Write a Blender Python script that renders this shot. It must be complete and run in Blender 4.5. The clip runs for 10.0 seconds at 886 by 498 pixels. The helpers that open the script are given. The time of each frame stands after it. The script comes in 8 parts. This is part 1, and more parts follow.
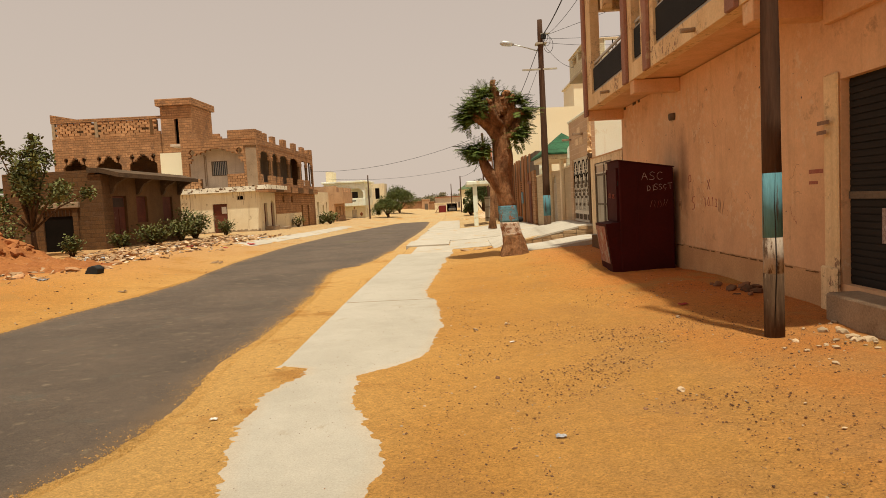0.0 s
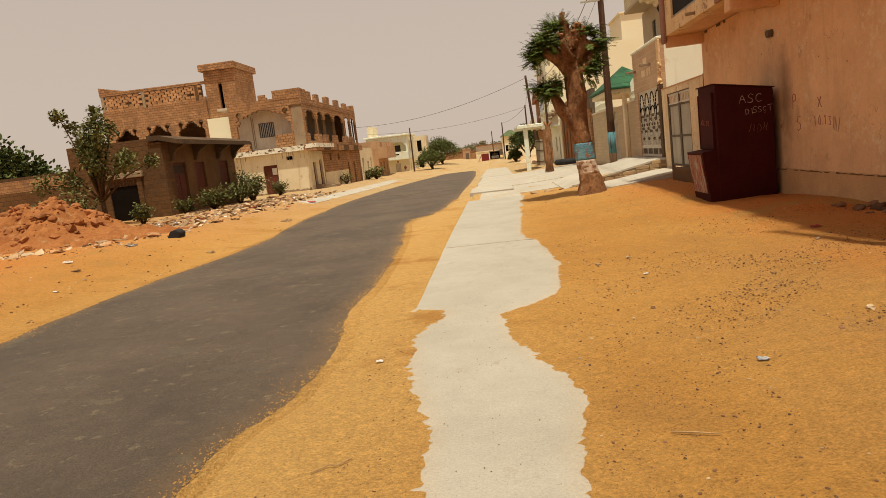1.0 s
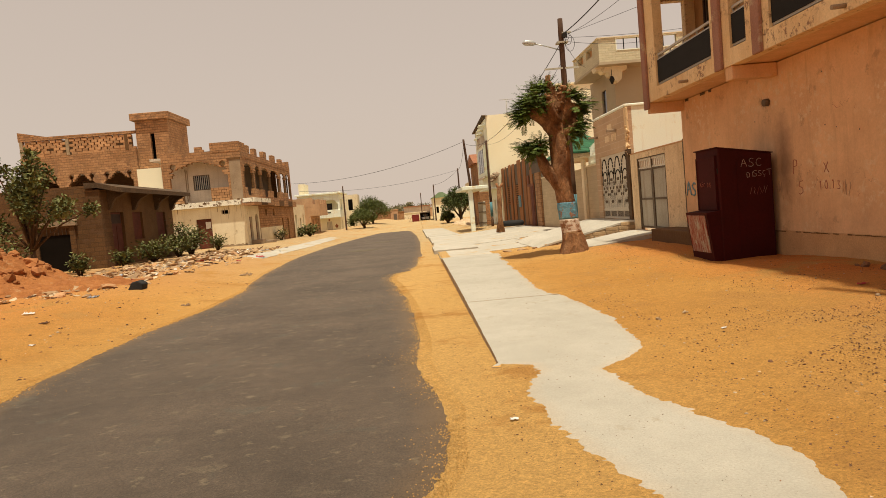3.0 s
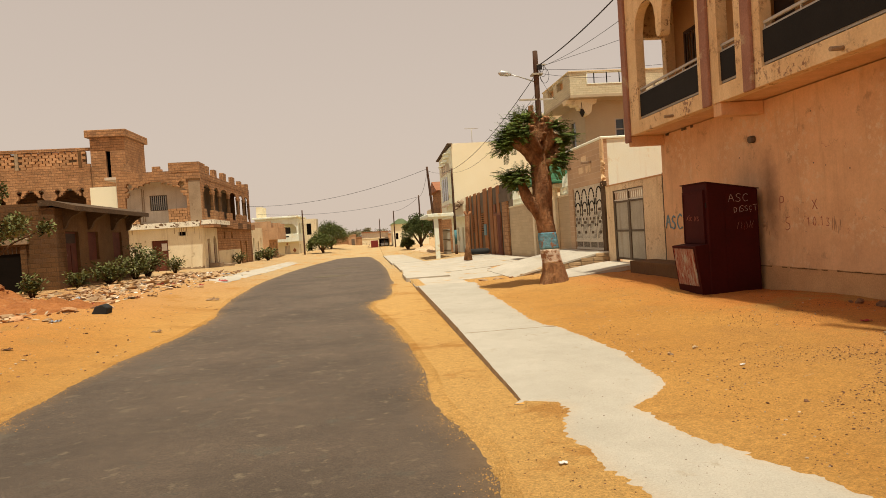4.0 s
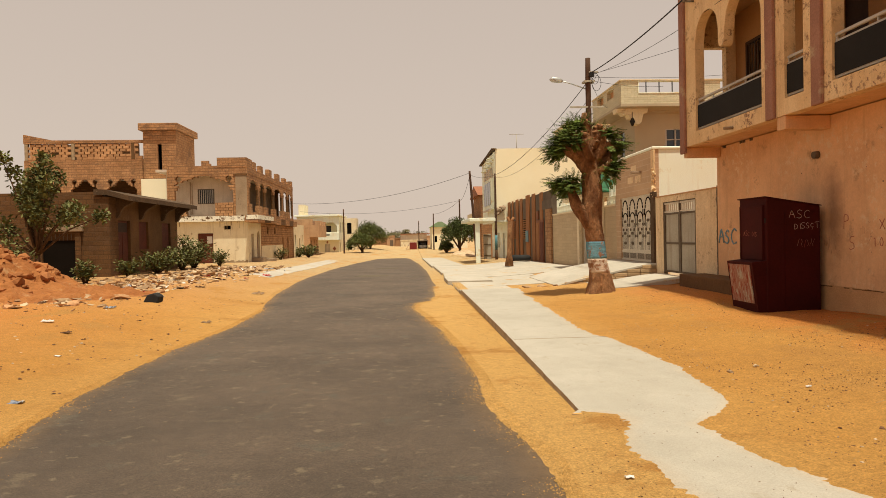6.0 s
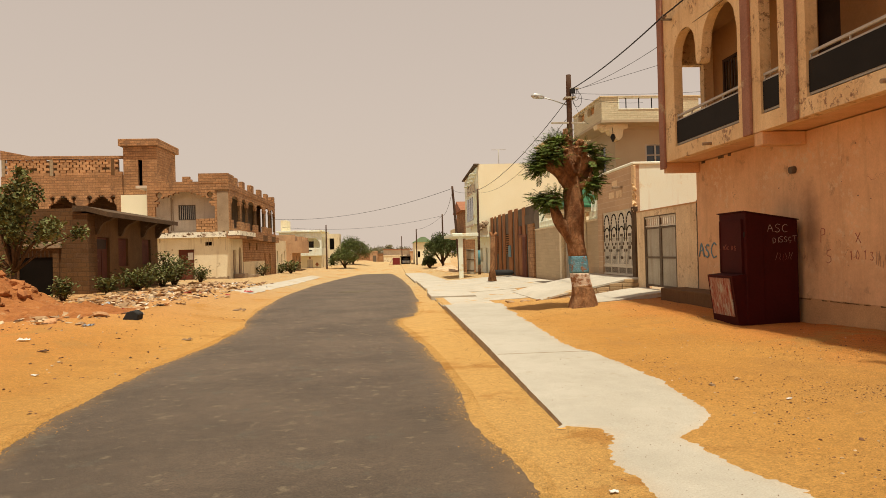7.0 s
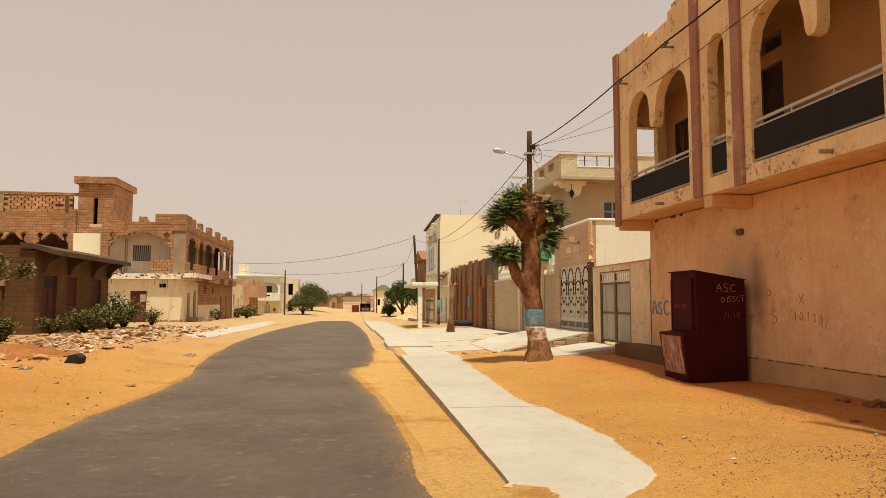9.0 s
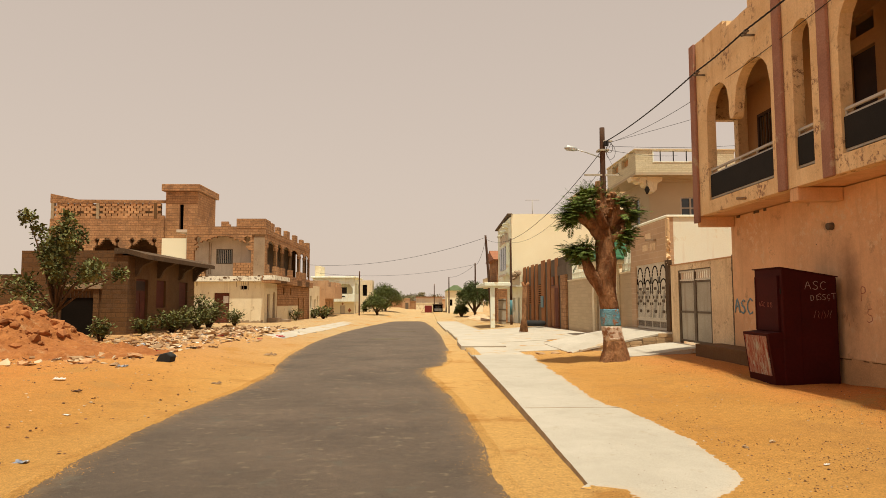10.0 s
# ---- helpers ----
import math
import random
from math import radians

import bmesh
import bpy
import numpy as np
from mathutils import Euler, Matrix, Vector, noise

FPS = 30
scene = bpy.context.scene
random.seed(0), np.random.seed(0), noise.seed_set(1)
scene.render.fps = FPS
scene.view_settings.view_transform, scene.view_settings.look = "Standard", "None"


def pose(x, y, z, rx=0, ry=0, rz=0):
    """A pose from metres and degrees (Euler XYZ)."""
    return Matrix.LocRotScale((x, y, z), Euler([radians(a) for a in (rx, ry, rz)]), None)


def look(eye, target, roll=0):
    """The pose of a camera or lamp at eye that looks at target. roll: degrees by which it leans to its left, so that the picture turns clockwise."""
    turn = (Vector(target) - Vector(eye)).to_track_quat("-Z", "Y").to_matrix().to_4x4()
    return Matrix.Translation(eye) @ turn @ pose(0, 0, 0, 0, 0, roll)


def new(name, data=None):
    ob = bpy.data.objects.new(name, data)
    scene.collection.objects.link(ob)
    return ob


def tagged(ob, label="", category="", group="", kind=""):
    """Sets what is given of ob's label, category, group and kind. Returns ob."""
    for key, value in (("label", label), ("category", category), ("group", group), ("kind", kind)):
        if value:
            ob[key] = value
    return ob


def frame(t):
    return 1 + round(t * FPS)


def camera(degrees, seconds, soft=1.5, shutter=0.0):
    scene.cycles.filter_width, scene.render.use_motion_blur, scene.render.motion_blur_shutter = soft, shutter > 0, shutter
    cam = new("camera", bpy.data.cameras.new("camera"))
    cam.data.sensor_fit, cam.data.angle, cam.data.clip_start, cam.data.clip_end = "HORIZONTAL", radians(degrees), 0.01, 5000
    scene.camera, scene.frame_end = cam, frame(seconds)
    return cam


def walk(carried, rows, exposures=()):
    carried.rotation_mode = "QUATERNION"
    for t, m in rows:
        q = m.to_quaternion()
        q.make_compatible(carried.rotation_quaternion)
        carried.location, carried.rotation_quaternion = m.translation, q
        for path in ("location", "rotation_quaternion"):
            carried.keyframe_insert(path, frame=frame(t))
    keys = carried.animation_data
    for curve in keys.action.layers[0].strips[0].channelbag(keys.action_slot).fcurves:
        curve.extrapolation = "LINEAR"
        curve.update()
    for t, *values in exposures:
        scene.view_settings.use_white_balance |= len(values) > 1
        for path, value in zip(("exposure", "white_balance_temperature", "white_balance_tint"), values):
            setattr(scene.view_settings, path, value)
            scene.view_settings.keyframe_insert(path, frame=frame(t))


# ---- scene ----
cam = camera(66.9, 10.0, soft=0.8)

PATH = [
    (0, (4.016, -1.603, 1.731), (3.962, 0.391, 1.589), -3.0),
    (0.2, (3.873, -1.586, 1.692), (3.89, 0.409, 1.554), -1.0),
    (0.5, (3.563, -1.5, 1.624), (3.641, 0.482, 1.366), -2.8),
    (0.7, (3.27, -1.533, 1.665), (3.207, 0.427, 1.273), -5.4),
    (1, (3.019, -1.487, 1.645), (2.833, 0.485, 1.369), -6.8),
    (1.2, (2.818, -1.479, 1.662), (2.837, 0.492, 1.325), -5.6),
    (1.5, (2.611, -1.436, 1.602), (2.701, 0.54, 1.308), -2.6),
    (1.7, (2.404, -1.38, 1.585), (2.591, 0.593, 1.319), -4.3),
    (1.8, (2.302, -1.344, 1.605), (2.56, 0.606, 1.239), -3.8),
    (2, (2.094, -1.284, 1.66), (2.257, 0.682, 1.331), -5.7),
    (2.2, (1.907, -1.266, 1.661), (1.985, 0.726, 1.498), -5.1),
    (3.3, (1.056, -1.013, 1.639), (1.121, 0.982, 1.52), -4.9),
    (3.5, (0.91, -0.936, 1.674), (0.924, 1.06, 1.544), -5.1),
    (4, (0.626, -0.791, 1.713), (0.838, 1.198, 1.662), -3.7),
    (4.5, (0.468, -0.724, 1.709), (0.637, 1.268, 1.664), -2.9),
    (5, (0.4, -0.707, 1.709), (0.483, 1.29, 1.657), -1.5),
    (5.5, (0.382, -0.718, 1.71), (0.468, 1.279, 1.662), -1.3),
    (7, (0.376, -0.733, 1.712), (0.531, 1.26, 1.722), -1.5),
    (7.5, (0.396, -0.741, 1.72), (0.567, 1.251, 1.755), -1.3),
    (8, (0.418, -0.745, 1.723), (0.608, 1.244, 1.797), -0.6),
    (8.5, (0.457, -0.738, 1.733), (0.673, 1.246, 1.854), -0.1),
    (9, (0.468, -0.751, 1.747), (0.738, 1.225, 1.901), 0.1),
    (9.5, (0.455, -0.765, 1.753), (0.646, 1.218, 1.924), -0.7),
    (10, (0.444, -0.776, 1.739), (0.502, 1.217, 1.894), -0.2),
]
walk(cam, [(t, look(eye, target, roll)) for t, eye, target, roll in PATH],
     [(0.0, -0.16), (1.0, -0.24), (2.0, -0.23), (3.5, -0.09), (5.5, -0.10), (10.0, -0.03)])

# ---- world, sun, exposure ----
world = bpy.data.worlds.new("world")
scene.world = world
world.use_nodes = True
wn, wl = world.node_tree.nodes, world.node_tree.links
sky = wn.new("ShaderNodeTexSky")
sky.sky_type, sky.sun_disc = "NISHITA", False
SUN_EL, SUN_AZ = 75.0, 162.0          # elevation; degrees from +y towards +x
sky.sun_elevation, sky.sun_rotation = radians(SUN_EL), radians(SUN_AZ)
sky.air_density, sky.dust_density, sky.ozone_density = 1.0, 6.0, 0.5
scaled = wn.new("ShaderNodeVectorMath")
scaled.operation = "SCALE"
scaled.inputs["Scale"].default_value = 0.10
wl.new(sky.outputs[0], scaled.inputs[0])
haze = wn.new("ShaderNodeMix")          # thick dust haze over the blue
haze.data_type = "RGBA"
haze.inputs[0].default_value = 0.86
dustfall = wn.new("ShaderNodeMix")      # the dust is brightest low down
dustfall.data_type = "RGBA"
dustfall.inputs[6].default_value, dustfall.inputs[7].default_value = (0.80, 0.655, 0.535, 1), (0.62, 0.505, 0.41, 1)
ray = wn.new("ShaderNodeTexCoord")
axes = wn.new("ShaderNodeSeparateXYZ")
wl.new(ray.outputs["Generated"], axes.inputs[0])
rise = wn.new("ShaderNodeMapRange")
rise.inputs[1].default_value, rise.inputs[2].default_value = 0.03, 0.60
wl.new(axes.outputs[2], rise.inputs[0])
wl.new(rise.outputs[0], dustfall.inputs[0])
wl.new(dustfall.outputs[2], haze.inputs[7])
wl.new(scaled.outputs[0], haze.inputs[6])
wl.new(haze.outputs[2], wn["Background"].inputs[0])
wn["Background"].inputs[1].default_value = 1.0

sun_data = bpy.data.lights.new("sun", "SUN")
sun_data.energy, sun_data.angle, sun_data.color = 5.0, radians(1.4), (1.0, 0.945, 0.76)
sun = new("sun", sun_data)
_d = Vector((math.sin(radians(SUN_AZ)) * math.cos(radians(SUN_EL)), math.cos(radians(SUN_AZ)) * math.cos(radians(SUN_EL)), math.sin(radians(SUN_EL))))
sun.matrix_world = look(_d * 60, (0, 0, 0))


# ---- materials ----
def mat(name, c1, c2, scale=1.5, rough=0.9, bump=0.3, fine=40.0, stain=None, stain_at=0.62, stain_scale=0.9, metal=0.0, spec=0.25,
        brick=None, mortar=(0.3, 0.25, 0.2), stretch=(1, 1, 1), dist=0.02, streak=None, speck=None, vary=0.0, tone=(0.72, 1.12), drift=None, gritty=(0.80, 1.16), soot=None, dust=None, mottle=None, scuff=None, flake=None):
    """A worn surface: two colours mixed by coarse noise, fine grain, optional stains, bricks, rain streaks and specks."""
    m = bpy.data.materials.new(name)
    m.use_nodes = True
    nt, n, l = m.node_tree, m.node_tree.nodes, m.node_tree.links
    b = n["Principled BSDF"]
    b.inputs["Roughness"].default_value, b.inputs["Metallic"].default_value = rough, metal
    b.inputs["Specular IOR Level"].default_value = spec
    geo = n.new("ShaderNodeNewGeometry")
    pos = geo.outputs["Position"]
    if stretch != (1, 1, 1):
        mp = n.new("ShaderNodeVectorMath")
        mp.operation = "MULTIPLY"
        mp.inputs[1].default_value = stretch
        l.new(pos, mp.inputs[0])
        pos_s = mp.outputs[0]
    else:
        pos_s = pos

    def noisy(s, detail=6.0, vec=None, r=0.6):
        t = n.new("ShaderNodeTexNoise")
        t.inputs["Scale"].default_value, t.inputs["Detail"].default_value, t.inputs["Roughness"].default_value = s, detail, r
        l.new(vec or pos_s, t.inputs["Vector"])
        return t.outputs["Fac"]

    def ramp(fac, a, z, lo=0.0, hi=1.0):
        t = n.new("ShaderNodeMapRange")
        t.inputs[1].default_value, t.inputs[2].default_value, t.inputs[3].default_value, t.inputs[4].default_value = a, z, lo, hi
        l.new(fac, t.inputs[0])
        return t.outputs[0]

    def blend(fac, a, c, kind="MIX"):
        t = n.new("ShaderNodeMix")
        t.data_type, t.blend_type = "RGBA", kind
        if isinstance(fac, float):
            t.inputs[0].default_value = fac
        else:
            l.new(fac, t.inputs[0])
        for k, v in ((6, a), (7, c)):
            if isinstance(v, tuple):
                t.inputs[k].default_value = (*v, 1)
            else:
                l.new(v, t.inputs[k])
        return t.outputs[2]

    col = blend(ramp(noisy(scale), 0.36, 0.64), c1, c2)
    if drift:       # redder soil towards the house walls and the spoil heap
        wob = n.new("ShaderNodeSeparateXYZ")
        l.new(pos, wob.inputs[0])
        xs = n.new("ShaderNodeMath")
        xs.operation = "MULTIPLY_ADD"
        xs.inputs[1].default_value = 3.0
        l.new(noisy(0.45, 5.0), xs.inputs[0])
        l.new(wob.outputs[0], xs.inputs[2])
        col = blend(ramp(xs.outputs[0], 7.0, 9.3), col, drift)
        pale = n.new("ShaderNodeMath")      # paler blown sand between road and pavement
        pale.operation = "MULTIPLY"
        l.new(ramp(xs.outputs[0], 5.4, 3.2, 0, 0.7), pale.inputs[0])
        l.new(ramp(xs.outputs[0], -3.0, 0.5, 0.1, 1.0), pale.inputs[1])
        col = blend(pale.outputs[0], col, (0.66, 0.395, 0.13))
        near = n.new("ShaderNodeMath")      # trodden, browner earth between the pavement and the shop
        near.operation = "MULTIPLY"
        l.new(ramp(xs.outputs[0], 5.4, 7.0), near.inputs[0])
        l.new(ramp(wob.outputs[1], 8.5, 5.5), near.inputs[1])
        dirt = n.new("ShaderNodeMath")
        dirt.operation = "MULTIPLY"
        l.new(near.outputs[0], dirt.inputs[0])
        l.new(ramp(noisy(1.3, 8.0, r=0.7), 0.40, 0.62, 0.12, 0.62), dirt.inputs[1])
        col = blend(dirt.outputs[0], col, (0.47, 0.245, 0.08))
        col = blend(ramp(xs.outputs[0], -2.6, -7.5, 0, 0.65), col, drift)
        # distance haze put into the colour: sand pales and greys along y
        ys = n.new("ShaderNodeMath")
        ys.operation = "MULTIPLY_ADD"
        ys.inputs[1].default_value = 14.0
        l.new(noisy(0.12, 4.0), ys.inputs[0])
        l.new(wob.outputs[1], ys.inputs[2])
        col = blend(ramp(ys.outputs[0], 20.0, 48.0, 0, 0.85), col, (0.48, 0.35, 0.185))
    grain = noisy(fine, 5.0, r=0.75)
    height = grain
    if mottle:      # footprints, lumps and wind-blown unevenness between the coarse patches and the grain
        lump = noisy(mottle[0], 6.0, r=0.7)
        mm = n.new("ShaderNodeVectorMath")
        mm.operation = "SCALE"
        l.new(col, mm.inputs[0])
        l.new(ramp(lump, 0.3, 0.7, mottle[1], mottle[2]), mm.inputs["Scale"])
        col = mm.outputs[0]
        hm = n.new("ShaderNodeMath")
        hm.operation = "MULTIPLY_ADD"
        hm.inputs[1].default_value = 1.6
        l.new(lump, hm.inputs[0])
        l.new(grain, hm.inputs[2])
        height = hm.outputs[0]
    if scuff:       # small pale rubbed spots, longer across than along
        sc = n.new("ShaderNodeVectorMath")
        sc.operation = "MULTIPLY"
        sc.inputs[1].default_value = (1.0, 1.15, 1.0)
        l.new(pos, sc.inputs[0])
        for k, (s0, at0, am) in enumerate(scuff[1:]):
            col = blend(ramp(noisy(s0, 5.0, sc.outputs[0], 0.62), at0, at0 + 0.06, 0, am), col, scuff[0])
    if brick:
        sep = n.new("ShaderNodeSeparateXYZ")
        l.new(pos, sep.inputs[0])
        add = n.new("ShaderNodeMath")
        l.new(sep.outputs[0], add.inputs[0])
        l.new(sep.outputs[1], add.inputs[1])
        com = n.new("ShaderNodeCombineXYZ")
        l.new(add.outputs[0], com.inputs[0])
        l.new(sep.outputs[2], com.inputs[1])
        bt = n.new("ShaderNodeTexBrick")
        bt.inputs["Scale"].default_value = 1.0
        bt.inputs["Brick Width"].default_value, bt.inputs["Row Height"].default_value, bt.inputs["Mortar Size"].default_value = brick
        bt.inputs["Mortar Smooth"].default_value = 0.3
        bt.inputs["Color1"].default_value = (tone[0],) * 3 + (1,)
        bt.inputs["Color2"].default_value = (tone[1],) * 3 + (1,)
        bt.inputs["Mortar"].default_value = (0.9, 0.9, 0.9, 1)
        l.new(com.outputs[0], bt.inputs["Vector"])
        col = blend(1.0, col, bt.outputs["Color"], "MULTIPLY")
        col = blend(bt.outputs["Fac"], col, mortar)
        inv = n.new("ShaderNodeMath")
        inv.operation = "MULTIPLY_ADD"
        inv.inputs[1].default_value, inv.inputs[2].default_value = -2.0, 1.5
        l.new(bt.outputs["Fac"], inv.inputs[0])
        sm = n.new("ShaderNodeMath")
        l.new(inv.outputs[0], sm.inputs[0])
        l.new(grain, sm.inputs[1])
        height = sm.outputs[0]
    if stain:
        col = blend(ramp(noisy(stain_scale, 9.0, r=0.72), stain_at, stain_at + 0.07), col, stain)
    if flake:       # fine flaking that breaks out where a coarse mask lets it
        gate_f = ramp(noisy(1.1, 4.0), 0.50, 0.62)
        bits = n.new("ShaderNodeMath")
        bits.operation = "MULTIPLY"
        l.new(gate_f, bits.inputs[0])
        l.new(ramp(noisy(flake[1], 8.0, r=0.75), flake[2] - 0.08, flake[2] - 0.02), bits.inputs[1])
        col = blend(bits.outputs[0], col, flake[0])
    if streak:
        mp2 = n.new("ShaderNodeVectorMath")
        mp2.operation = "MULTIPLY"
        mp2.inputs[1].default_value = (3.0, 3.0, 0.22)
        l.new(pos, mp2.inputs[0])
        col = blend(ramp(noisy(1.4, 7.0, mp2.outputs[0], 0.7), 0.52, 0.74, 0, 0.7), col, streak)
    if soot:        # smoke-blackened patch on a wall: y, z, half width, half height
        sp = n.new("ShaderNodeVectorMath")
        sp.operation = "MULTIPLY_ADD"
        sp.inputs[1].default_value = (0, 1 / soot[2], 1 / soot[3])
        sp.inputs[2].default_value = (0, -soot[0] / soot[2], -soot[1] / soot[3])
        l.new(pos, sp.inputs[0])
        ln = n.new("ShaderNodeVectorMath")
        ln.operation = "LENGTH"
        l.new(sp.outputs[0], ln.inputs[0])
        wv = n.new("ShaderNodeMath")
        wv.operation = "MULTIPLY_ADD"
        wv.inputs[1].default_value = 0.9
        l.new(noisy(2.2, 6.0), wv.inputs[0])
        l.new(ln.outputs["Value"], wv.inputs[2])
        col = blend(ramp(wv.outputs[0], 1.25, 0.55, 0, 0.7), col, (0.16, 0.09, 0.055))
    if dust:        # blown sand thinning out from the rim; "rim" holds the metres to the nearest edge
        at = n.new("ShaderNodeAttribute")
        at.attribute_name = "rim"
        dm = n.new("ShaderNodeMath")
        dm.operation = "MULTIPLY_ADD"
        dm.inputs[1].default_value = -dust[1]
        l.new(noisy(dust[2], 9.0, r=0.72), dm.inputs[0])
        l.new(at.outputs["Fac"], dm.inputs[2])
        col = blend(ramp(dm.outputs[0], -0.52 * dust[1], -0.34 * dust[1], 1, 0), col, dust[0])
        col = blend(ramp(dm.outputs[0], -0.5 * dust[1], 0.7 * dust[1], 0.16, 0), col, dust[0])
    if speck:
        col = blend(ramp(noisy(95.0, 2.0), 0.66, 0.72), col, speck)
    g2 = ramp(grain, 0.3, 0.7, *gritty)
    vm = n.new("ShaderNodeVectorMath")
    vm.operation = "SCALE"
    l.new(col, vm.inputs[0])
    l.new(g2, vm.inputs["Scale"])
    out = vm.outputs[0]
    if vary:
        info = n.new("ShaderNodeObjectInfo")
        isl = n.new("ShaderNodeMath")
        isl.operation = "ADD"
        l.new(info.outputs["Random"], isl.inputs[0])
        l.new(geo.outputs["Random Per Island"], isl.inputs[1])
        fr = n.new("ShaderNodeMath")
        fr.operation = "FRACT"
        l.new(isl.outputs[0], fr.inputs[0])
        v2 = n.new("ShaderNodeVectorMath")
        v2.operation = "SCALE"
        l.new(out, v2.inputs[0])
        l.new(ramp(fr.outputs[0], 0, 1, 1 - vary, 1 + vary), v2.inputs["Scale"])
        out = v2.outputs[0]
    l.new(out, b.inputs["Base Color"])
    if bump:
        bp = n.new("ShaderNodeBump")
        bp.inputs["Strength"].default_value, bp.inputs["Distance"].default_value = bump, dist
        l.new(height, bp.inputs["Height"])
        l.new(bp.outputs[0], b.inputs["Normal"])
    return m


SAND = mat("sand", (0.595, 0.302, 0.074), (0.52, 0.246, 0.053), 0.30, 0.95, 0.9, 52.0, stain=(0.49, 0.24, 0.06), stain_at=0.54, stain_scale=0.6, dist=0.04, speck=(0.2, 0.105, 0.045), drift=(0.58, 0.19, 0.036), gritty=(0.60, 1.34), mottle=(11.0, 0.86, 1.13))
RED_SAND = mat("red_sand", (0.40, 0.155, 0.045), (0.32, 0.115, 0.035), 1.2, 0.95, 0.9, 14.0, stain=(0.44, 0.23, 0.10), stain_at=0.58, stain_scale=1.6, dist=0.05)
ASPHALT = mat("asphalt", (0.126, 0.088, 0.060), (0.080, 0.056, 0.038), 0.45, 0.72, 1.0, 70.0, spec=0.42, stain=(0.105, 0.086, 0.062), stain_at=0.58, stain_scale=1.4, dist=0.02, speck=(0.16, 0.135, 0.10), dust=((0.56, 0.29, 0.075), 0.34, 13.0), gritty=(0.50, 1.48), mottle=(5.0, 0.84, 1.16), scuff=((0.23, 0.175, 0.11), (5.0, 0.61, 0.6), (1.7, 0.62, 0.4), (14.0, 0.635, 0.55), (2.9, 0.66, 0.85)))
CONCRETE = mat("light_concrete", (0.50, 0.445, 0.365), (0.43, 0.38, 0.305), 0.6, 0.9, 0.5, 60.0, stain=(0.46, 0.285, 0.115), stain_at=0.575, stain_scale=0.9, dist=0.01, mottle=(3.0, 0.93, 1.06))
PAVING = mat("pavement_concrete", (0.45, 0.405, 0.335), (0.39, 0.35, 0.285), 0.7, 0.9, 0.6, 62.0, stain=(0.36, 0.31, 0.235), stain_at=0.60, stain_scale=1.6, dist=0.012, speck=(0.28, 0.23, 0.17), dust=((0.56, 0.29, 0.075), 0.19, 14.0), gritty=(0.84, 1.12), mottle=(4.0, 0.95, 1.05))
KERB = mat("kerb_side", (0.40, 0.30, 0.19), (0.30, 0.215, 0.13), 3.0, 0.95, 0.5, 50.0)
GREY_CONCRETE = mat("grey_concrete", (0.38, 0.275, 0.18), (0.29, 0.205, 0.13), 1.6, 0.95, 0.6, 40.0, stain=(0.2, 0.135, 0.085), stain_at=0.58, gritty=(0.74, 1.2))
SALMON = mat("salmon_plaster", (0.72, 0.445, 0.25), (0.64, 0.375, 0.205), 0.7, 0.92, 0.16, 30.0, stain=(0.46, 0.28, 0.155), stain_at=0.60, stain_scale=1.6, streak=(0.50, 0.30, 0.165), gritty=(0.90, 1.07), soot=(11.45, 1.9, 0.5, 1.5), mottle=(2.6, 0.90, 1.08), flake=((0.70, 0.50, 0.31), 6.0, 0.60))
SALMON_LOW = mat("plinth_plaster", (0.60, 0.345, 0.165), (0.49, 0.275, 0.13), 1.6, 0.95, 0.5, 35.0, stain=(0.33, 0.22, 0.12), stain_at=0.6)
CREAM_WORN = mat("weathered_cream_plaster", (0.80, 0.60, 0.35), (0.70, 0.49, 0.265), 1.3, 0.93, 0.5, 22.0, stain=(0.38, 0.225, 0.13), stain_at=0.60, stain_scale=2.3, streak=(0.56, 0.36, 0.185), gritty=(0.88, 1.10), flake=((0.27, 0.155, 0.10), 8.0, 0.60))
GATE_PLASTER = mat("cream_yard_plaster", (0.84, 0.66, 0.42), (0.72, 0.53, 0.32), 1.2, 0.93, 0.5, 26.0, stain=(0.40, 0.25, 0.14), stain_at=0.61, stain_scale=2.4, streak=(0.46, 0.30, 0.165), flake=((0.36, 0.22, 0.13), 9.0, 0.62))
PINK = mat("pink_pilaster", (0.36, 0.19, 0.135), (0.28, 0.14, 0.10), 1.2, 0.93, 0.3, 30.0, stain=(0.42, 0.30, 0.2), stain_at=0.57, stain_scale=2.2)
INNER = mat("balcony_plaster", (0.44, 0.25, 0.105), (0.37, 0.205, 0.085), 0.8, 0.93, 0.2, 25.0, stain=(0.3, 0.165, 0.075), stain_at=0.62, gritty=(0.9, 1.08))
WHITE_WALL = mat("old_white_plaster", (0.85, 0.90, 0.78), (0.83, 0.85, 0.70), 0.8, 0.92, 0.15, 30.0, stain=(0.72, 0.60, 0.37), stain_at=0.575, stain_scale=0.7, gritty=(0.93, 1.05), streak=(0.72, 0.64, 0.47))
YELLOW_WALL = mat("pale_yellow_plaster", (0.86, 0.79, 0.58), (0.83, 0.75, 0.53), 0.4, 0.92, 0.15, 20.0, gritty=(0.95, 1.04))
CREAM = mat("cream_plaster", (0.80, 0.70, 0.50), (0.72, 0.60, 0.40), 0.6, 0.92, 0.25, 30.0, stain=(0.40, 0.29, 0.17), stain_at=0.60, stain_scale=1.1, streak=(0.50, 0.37, 0.22))
